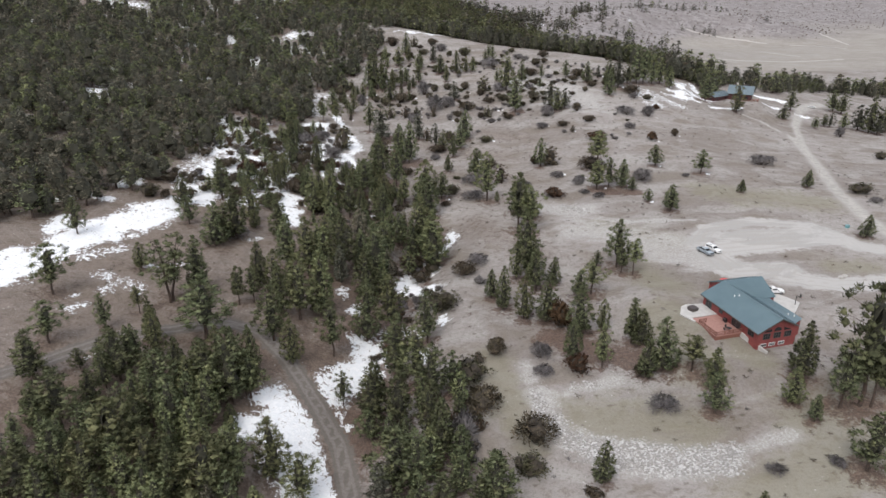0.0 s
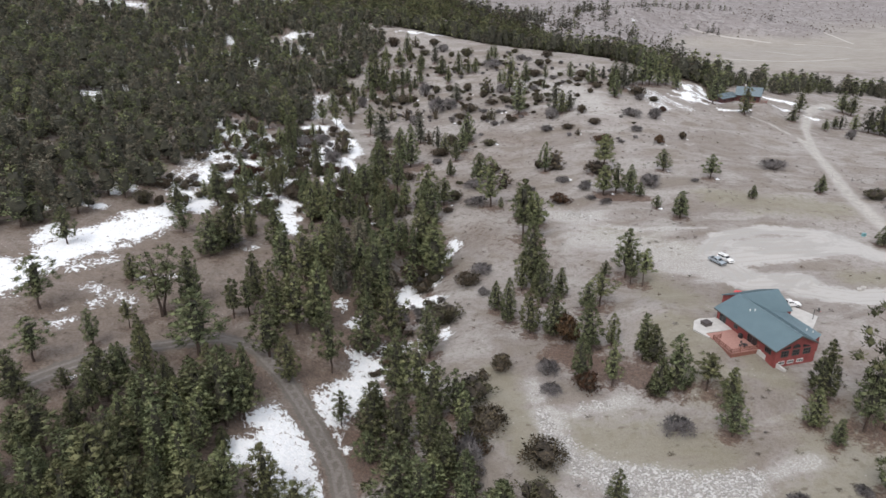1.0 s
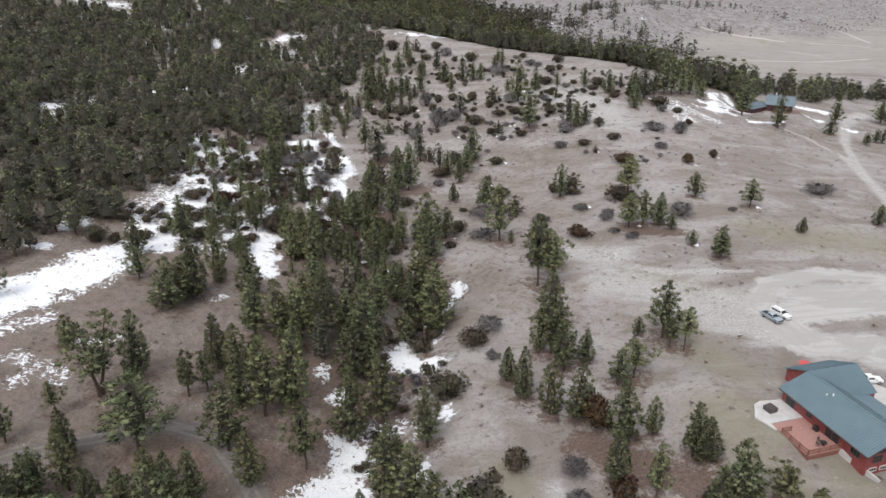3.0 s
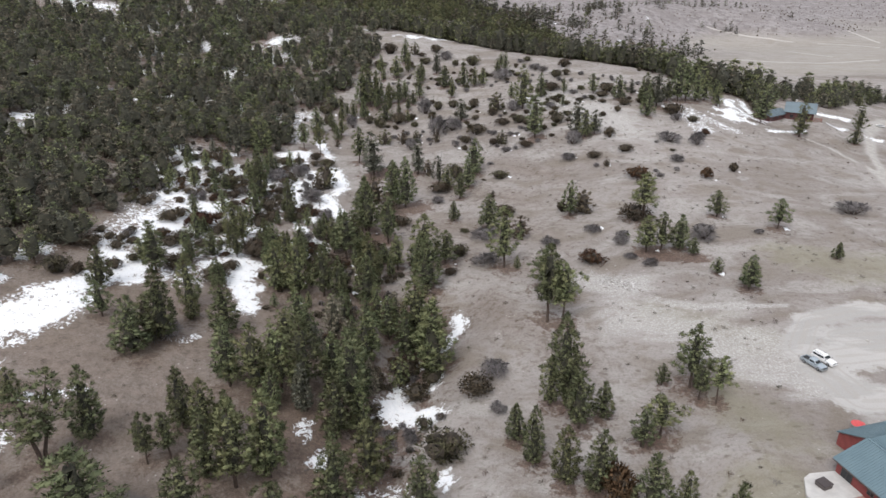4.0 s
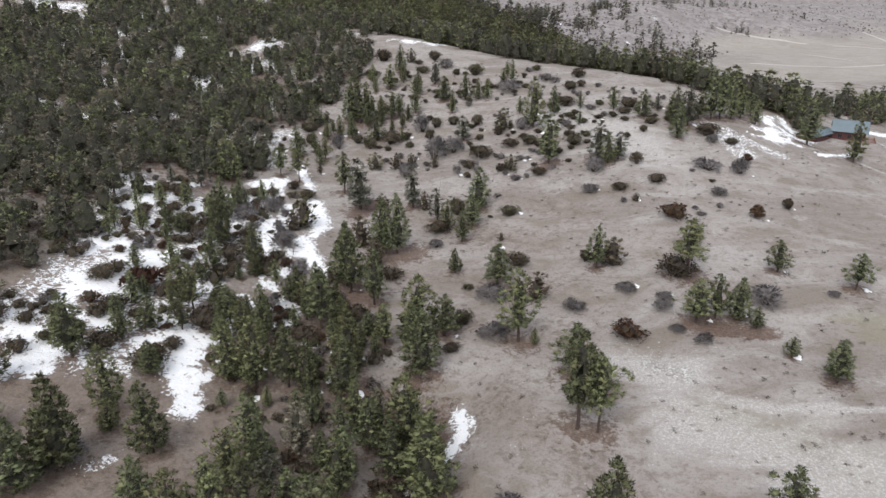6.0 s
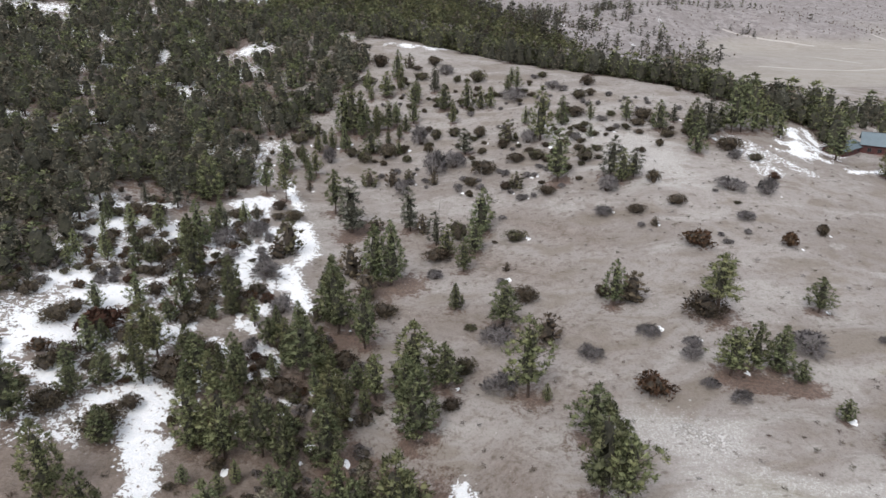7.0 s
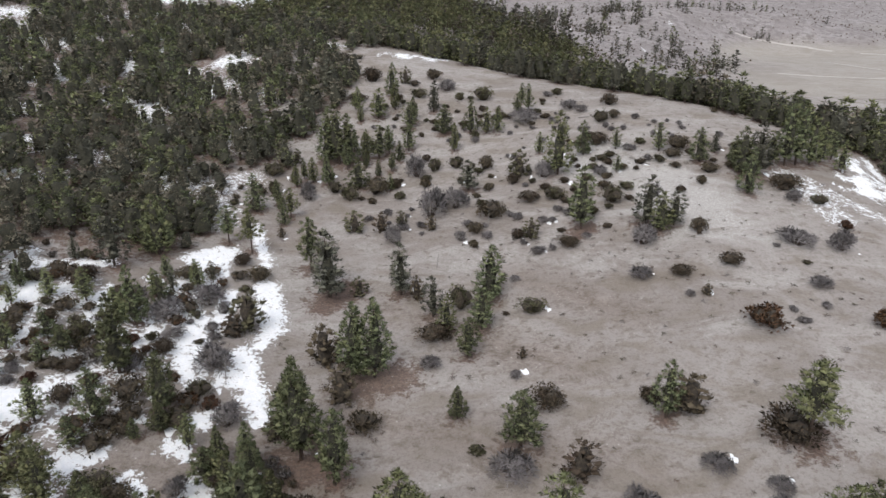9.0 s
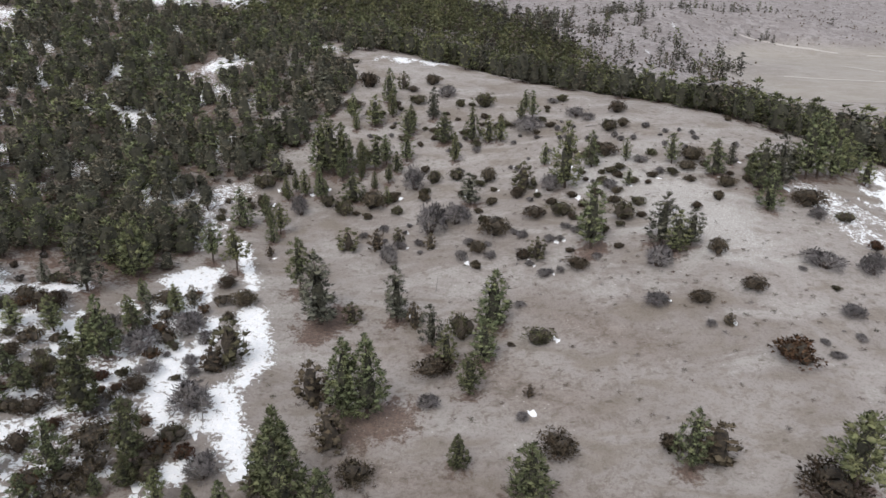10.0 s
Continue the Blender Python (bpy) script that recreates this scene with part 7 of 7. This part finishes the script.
def suv(m):
    t = thing("sport_utility_vehicle", m, "long white sport utility vehicle parked on the gravel yard", "car")
    w, long = 0.99, 5.3
    part("body", loft([(-2.65, shell(w - 0.06, 0.45, 1.0)), (-2.6, shell(w, 0.32, 1.08)), (0.9, shell(w, 0.32, 1.08)), (1.2, shell(w, 0.32, 1.06)), (2.45, shell(w - 0.05, 0.34, 0.98)), (2.65, shell(w - 0.12, 0.42, 0.85))]), M_CARWHITE, t)
    part("cabin", loft([(-2.58, shell(w - 0.1, 1.0, 1.16)), (-2.38, shell(w - 0.16, 1.0, 1.86, 0.14)), (0.15, shell(w - 0.16, 1.0, 1.88, 0.14)), (0.95, shell(w - 0.12, 1.0, 1.14))]), M_CARWHITE, t, "white roof and pillars")
    for s in (-1, 1):
        y = s * (w - 0.145)
        for a, b in ((-2.2, -1.35), (-1.25, -0.35), (-0.25, 0.32)):
            part("side_window", boxes((a, b, min(y, y + s * 0.035), max(y, y + s * 0.035), 1.16, 1.62), soft=0.012), M_GLASS, t)
    part("windscreen", slab([(0.22, -0.72, 1.80), (0.22, 0.72, 1.80), (0.94, 0.80, 1.19), (0.94, -0.80, 1.19)], 0.02), M_GLASS, t)
    part("rear_window", slab([(-2.43, -0.7, 1.76), (-2.43, 0.7, 1.76), (-2.585, 0.76, 1.28), (-2.585, -0.76, 1.28)], 0.02), M_GLASS, t)
    for y in (-0.62, 0.62):
        part("roof_rail", boxes((-2.1, 0.0, y - 0.025, y + 0.025, 1.88, 1.93)), M_BLACK, t)
    car_parts(t, M_CARWHITE, long, w, 1.1, 0.95)
    for x in (-1.65, 1.7):
        for y in (-0.88, 0.88):
            wheel(t, x, y)
    return t


def pickup(m, paint, label):
    t = thing("pickup_truck", m, label, "truck")
    w, long = 0.98, 5.6
    part("body", loft([(-0.95, shell(w, 0.42, 1.12)), (1.15, shell(w, 0.42, 1.12)), (1.35, shell(w, 0.42, 1.12)), (2.6, shell(w - 0.05, 0.42, 1.04)), (2.8, shell(w - 0.12, 0.46, 0.92))]), paint, t)
    part("cabin", loft([(-0.9, shell(w - 0.1, 1.05, 1.2)), (-0.72, shell(w - 0.17, 1.05, 1.84, 0.14)), (0.45, shell(w - 0.17, 1.05, 1.85, 0.14)), (1.2, shell(w - 0.12, 1.05, 1.18))]), paint, t)
    part("cargo_bed", boxes((-2.8, -0.96, -w, -w + 0.09, 0.55, 1.18), (-2.8, -0.96, w - 0.09, w, 0.55, 1.18), (-2.8, -2.7, -w + 0.09, w - 0.09, 0.55, 1.16), (-2.7, -0.96, -w + 0.09, w - 0.09, 0.5, 0.6), soft=0.015), paint, t)
    part("bed_liner", boxes((-2.69, -0.97, -w + 0.1, w - 0.1, 0.6, 0.95)), M_BLACK, t, "black bed liner")
    for s in (-1, 1):
        y = s * (w - 0.155)
        for a, b in ((-0.55, 0.0), (0.08, 0.62)):
            part("side_window", boxes((a, b, min(y, y + s * 0.035), max(y, y + s * 0.035), 1.22, 1.62), soft=0.012), M_GLASS, t)
    part("windscreen", slab([(0.52, -0.7, 1.78), (0.52, 0.7, 1.78), (1.18, 0.78, 1.23), (1.18, -0.78, 1.23)], 0.02), M_GLASS, t)
    part("rear_window", slab([(-0.77, -0.6, 1.74), (-0.77, 0.6, 1.74), (-0.905, 0.64, 1.3), (-0.905, -0.64, 1.3)], 0.02), M_GLASS, t)
    car_parts(t, paint, long, w, 1.1, 1.06)
    for x in (-1.75, 1.8):
        for y in (-0.86, 0.86):
            wheel(t, x, y, 0.41)
    return t


suv(pose(84.3, 198.6, ground_at(84.3, 198.6) + 0.02, 0, 0, -64))
pickup(pose(81.3, 197.0, ground_at(81.3, 197.0) + 0.02, 0, 0, -66), M_CARSILVER, "grey-blue pickup truck parked beside the white vehicle")
pickup(by_house(16.6, 16.1, 0.08, 344), M_CARWHITE, "white pickup truck with a black bed before the garage")


# ---- the lodge up the slope ----
M_LODGE_ROOF = simple("grey_blue_metal_roofing", (0.175, 0.225, 0.255), (0.150, 0.195, 0.222), 0.5, 0.5, 0.15)


def lodge():
    h = thing("lodge", pose(172.0, 404.0, 10.0, 0, 0, -27), "dark red lodge with grey-blue metal roofs among snow", "house")

    swung = Matrix.Translation((-5, 2, 0)) @ Matrix.Rotation(radians(-28), 4, "Z") @ Matrix.Translation((5, -2, 0))

    def roof(corners, label="", m=None):
        sheet = roof_plane(h, corners, label)
        sheet.matrix_local = m or Matrix()
        for ob in (sheet, *sheet.children):
            ob.data.materials[0] = M_LODGE_ROOF

    across = Matrix(((0, 1, 0, 0), (1, 0, 0, 0), (0, 0, 1, 0), (0, 0, 0, 1)))

    def gabled(outline, x0, x1):
        """A wall body whose ridge runs along x; the outline is in y and z."""
        bm = prism(outline, x0, x1)
        bmesh.ops.transform(bm, matrix=across, verts=bm.verts)
        bmesh.ops.recalc_face_normals(bm, faces=bm.faces)
        return bm

    part("wall", gabled([(0.6, -3), (11.4, -3), (11.4, 3.7), (6, 7.3), (0.6, 3.7)], -6.0, 6.6), M_DARKRED, h)
    roof([(-6.7, 6, 7.75), (7.5, 6, 7.75), (7.5, -0.2, 3.55), (-6.7, -0.2, 3.55)])
    roof([(-6.7, 6, 7.75), (7.5, 6, 7.75), (7.5, 12.2, 3.55), (-6.7, 12.2, 3.55)])
    part("ridge_cap", boxes((-6.7, 7.5, 5.85, 6.15, 7.72, 7.82)), M_TRIM, h)
    for a, b in (((-0.22, 3.55), (6, 7.75)), ((6, 7.75), (12.22, 3.55))):
        part("fascia", slab([(7.54, a[0], a[1] + 0.03), (7.54, b[0], b[1] + 0.03), (7.54, b[0], b[1] - 0.25), (7.54, a[0], a[1] - 0.25)], 0.06), M_TRIM, h)
    # the lower wing, which runs down towards the drive
    part("wall", prism([(-14.2, -3), (-5.4, -3), (-5.4, 2.6), (-9.8, 4.1), (-14.2, 2.2)], -12.4, 2.6), M_DARKRED, h, "dark red wall of the lower wing").matrix_local = swung
    roof([(-9.8, -13.2, 4.4), (-9.8, 3.2, 4.4), (-4.6, 3.2, 2.55), (-4.6, -13.2, 2.55)], "roof of the lower wing", swung)
    roof([(-9.8, -13.2, 4.4), (-9.8, 3.2, 4.4), (-15.2, 3.2, 2.0), (-15.2, -13.2, 2.0)], "roof of the lower wing", swung)
    for a, b in (((-15.2, 2.0), (-9.8, 4.4)), ((-9.8, 4.4), (-4.6, 2.55))):
        part("fascia", slab([(a[0], -13.24, a[1] + 0.03), (b[0], -13.24, b[1] + 0.03), (b[0], -13.24, b[1] - 0.25), (a[0], -13.24, a[1] - 0.25)], 0.06), M_TRIM, h).matrix_local = swung
    for x in (-12.0, -8.0):
        window(h, swung @ pose(x, -12.43, 1.3), 1.3, 1.0, 2)
    for y in (-9.5, -5.5, -1.5):
        window(h, swung @ pose(-5.37, y, 1.3, 0, 0, 90), 1.2, 1.0, 2)
    for x in (-3.0, 0.6, 4.2):
        window(h, pose(x, 0.57, 1.6), 1.5, 1.5, 2)
    for y, z in ((3.6, 1.4), (8.4, 1.4), (6.0, 4.8)):
        window(h, pose(6.63, y, z, 0, 0, 90), 1.6, 1.4, 2)
    deck = part("deck", boxes((6.6, 10.6, -2.2, 9.0, -0.3, 0.0), (-1.0, 6.6, -2.2, 0.58, -0.3, 0.0)), M_RAIL, h, "red-brown deck")
    for x, y in ((10.4, -2.0), (10.4, 3.4), (10.4, 8.8), (4.8, -2.0), (-0.8, -2.0)):
        part("post", boxes((x - 0.1, x + 0.1, y - 0.1, y + 0.1, -4.5, 0)), M_RAIL, deck)
    railing(h, (-1.0, -2.1), (10.5, -2.1), 0, 0.95)
    railing(h, (10.5, -2.1), (10.5, 8.9), 0, 0.95)
    part("chimney", boxes((-2.6, -1.7, 7.2, 8.1, 5.5, 8.6), soft=0.03), M_ROCK, h, "pale stone chimney")
    return h


lodge()


def utility_box(m):
    t = thing("utility_box", m, "small teal steel utility box by the dirt drive", "utility box")
    part("cabinet", boxes((-0.6, 0.6, -0.4, 0.4, 0.05, 1.0), soft=0.04), M_TEAL, t)
    part("lid", boxes((-0.64, 0.64, -0.44, 0.44, 1.0, 1.1), soft=0.03), M_TEAL, t)
    part("base", boxes((-0.75, 0.75, -0.55, 0.55, -0.2, 0.06)), M_CONCRETE, t)


utility_box(pose(134.5, 214.6, ground_at(134.5, 214.6), 0, 0, 20))


def trampoline(m):
    t = thing("trampoline", m, "round black trampoline with a pale rim on the grass", "trampoline")
    part("mat", cone_at(bmesh.new(), 0, 0, 0.85, 1.9, 1.9, 0.03, 28), M_BLACK, t)
    v, f = tube([(2.1 * math.cos(a), 2.1 * math.sin(a), 0.85) for a in (2 * math.pi * k / 28 for k in range(29))], [0.22] * 29, 6)
    part("rim", mesh_of("rim", v, f, [M_WHITE]), None, t, "pale padded rim")
    for k in range(6):
        a = math.pi * k / 3
        part("leg", cone_at(bmesh.new(), 2.05 * math.cos(a), 2.05 * math.sin(a), 0.4, 0.04, 0.04, 0.85, 8), M_STEEL, t)


trampoline(pose(229.0, 429.0, ground_at(229.0, 429.0), 0, 0, 0))


# ---- small things on the slopes ----
def dead_log(x, y, long, thick, turn, lift=4.0, label="bleached grey fallen log on pale eroded soil"):
    rs = np.random.RandomState(int(x * 10 + y))
    ob = thing("dead_log", pose(x, y, ground_at(x, y) + thick * 0.8, 0, -lift, turn), label, "log", "dead logs on the knoll")
    line = np.array([(u * long, 0.10 * long * math.sin(2.4 * u) * rs.uniform(-1, 1), 0.02 * long * rs.uniform(-1, 1)) for u in np.linspace(0, 1, 6)])
    v, f = tube(line, thick * np.linspace(1.0, 0.35, 6), 7)
    trunk = part("trunk", mesh_of("trunk", v, f, [M_DEADWOOD], smooth=True), None, ob)
    for k in range(5):
        a = line[rs.randint(2, 6)]
        d = rs.normal(size=3) * (0.5, 1, 0.6) + (0.5, 0, 0.4)
        v, f = tube([a, a + d * 0.14 * long, a + d * 0.24 * long + (0, 0, 0.1)], [0.3 * thick, 0.2 * thick, 0.05 * thick], 4)
        part("branch", mesh_of("branch", v, f, [M_DEADWOOD]), None, trunk)
    return ob


dead_log(66.0, 399.0, 8.5, 0.24, 128)
dead_log(58.5, 389.5, 7.0, 0.20, 20)
dead_log(74.5, 401.5, 6.0, 0.17, 75)
dead_log(50.0, 446.0, 9.0, 0.22, 4)
dead_log(62.0, 443.5, 7.5, 0.18, 176)
dead_log(80.0, 404.0, 5.0, 0.16, 150)
dead_log(44.0, 395.0, 5.5, 0.15, 60)


def dead_snag(x, y, h, lean, turn):
    rs = np.random.RandomState(int(h * 100))
    ob = thing("dead_snag", pose(x, y, ground_at(x, y) - 0.1, lean, 0, turn), "leaning bleached dead tree without bark", "dead tree", "dead trees on the slopes")
    line = [(0.05 * math.sin(4 * u), 0.05 * math.cos(3 * u), u * h) for u in np.linspace(0, 1, 6)]
    v, f = tube(line, 0.035 * h * np.linspace(0.7, 0.1, 6), 6)
    trunk = part("trunk", mesh_of("trunk", v, f, [M_DEADWOOD], smooth=True), None, ob)
    for k in range(12):
        z, a, r = h * rs.uniform(0.25, 0.95), rs.uniform(0, 6.28), h * rs.uniform(0.08, 0.2)
        v, f = tube([(0, 0, z), (r * math.cos(a), r * math.sin(a), z + 0.3 * r)], [0.012 * h * 0.5, 0.006], 3)
        part("branch", mesh_of("branch", v, f, [M_DEADWOOD]), None, trunk)


dead_snag(69.0, 403.0, 5.0, 28, 40)
dead_snag(12.0, 372.0, 6.0, 4, 10)
dead_snag(-3.0, 352.0, 5.5, 6, 110)
dead_snag(-46.0, 300.0, 6.5, 5, 70)


def rock(x, y, d):
    rs = np.random.RandomState(int(x * 7 + y * 3))
    bm = bmesh.new()
    bmesh.ops.create_icosphere(bm, subdivisions=2, radius=0.5)
    for v in bm.verts:
        v.co *= 1 + 0.28 * float(grain(np.array([v.co.x * 3 + x]), np.array([v.co.y * 3 + v.co.z * 2]), 1.0, 21)[0]) + rs.uniform(-0.04, 0.04)
        v.co.z *= 0.62
    me = bpy.data.meshes.new("rock")
    bm.to_mesh(me)
    bm.free()
    me.materials.append(M_ROCK)
    ob = new("rock", me)
    ob.matrix_basis = pose(x, y, ground_at(x, y) + 0.12 * d, 0, 0, rs.uniform(0, 360)) @ Matrix.Diagonal((d * 1.2, d * 0.85, d, 1))
    return tagged(ob, "pale angular boulder on the dry grass", "rock", "boulders on the slopes")


for x, y, d in ((113.6, 178.4, 1.5), (115.2, 179.6, 1.1), (119.4, 176.8, 0.9), (46.0, 386.0, 1.0), (52.0, 394.0, 1.3), (55.5, 396.5, 0.9), (60.0, 402.0, 1.1), (71.0, 398.0, 1.2),
                (76.0, 394.0, 0.8), (83.0, 398.0, 0.9), (20.0, 128.0, 0.8), (24.0, 124.0, 0.6), (31.0, 119.0, 0.7), (98.0, 206.0, 0.7), (38.0, 378.0, 0.8), (64.0, 386.0, 0.7)):
    rock(x, y, d)


def fence_post(x, y, h=1.5):
    ob = thing("fence_post", pose(x, y, ground_at(x, y) - 0.2, 1.5, -1, x * 31), "weathered grey wooden fence post by the dirt drive", "fence post", "posts by the drive")
    part("post", cone_at(bmesh.new(), 0, 0, (h + 0.2) / 2, 0.10, 0.085, h + 0.2, 8), M_DEADWOOD, ob)
    part("cap", cone_at(bmesh.new(), 0, 0, h + 0.22, 0.085, 0.02, 0.06, 8), M_DEADWOOD, ob)


for x, y in ((154.6, 279.6), (157.2, 278.2), (163.4, 274.6), (166.2, 273.0), (151.4, 281.4)):
    fence_post(x, y)


def bare_tree(x, y, h):
    wood, leaf, _ = bush_shape(401, h, h, "twig", 120, 8, 1.3)
    ob = thing("bare_tree", pose(x, y, ground_at(x, y) - 0.1), "leafless pale grey broad-crowned tree on the plain", "tree")
    part("trunk", mesh_of("trunk", *wood, [M_DEADWOOD], smooth=True), None, ob)
    part("crown", mesh_of("crown", leaf[0], leaf[1], [M_TWIG]), None, ob)


bare_tree(330.0, 590.0, 12.0)
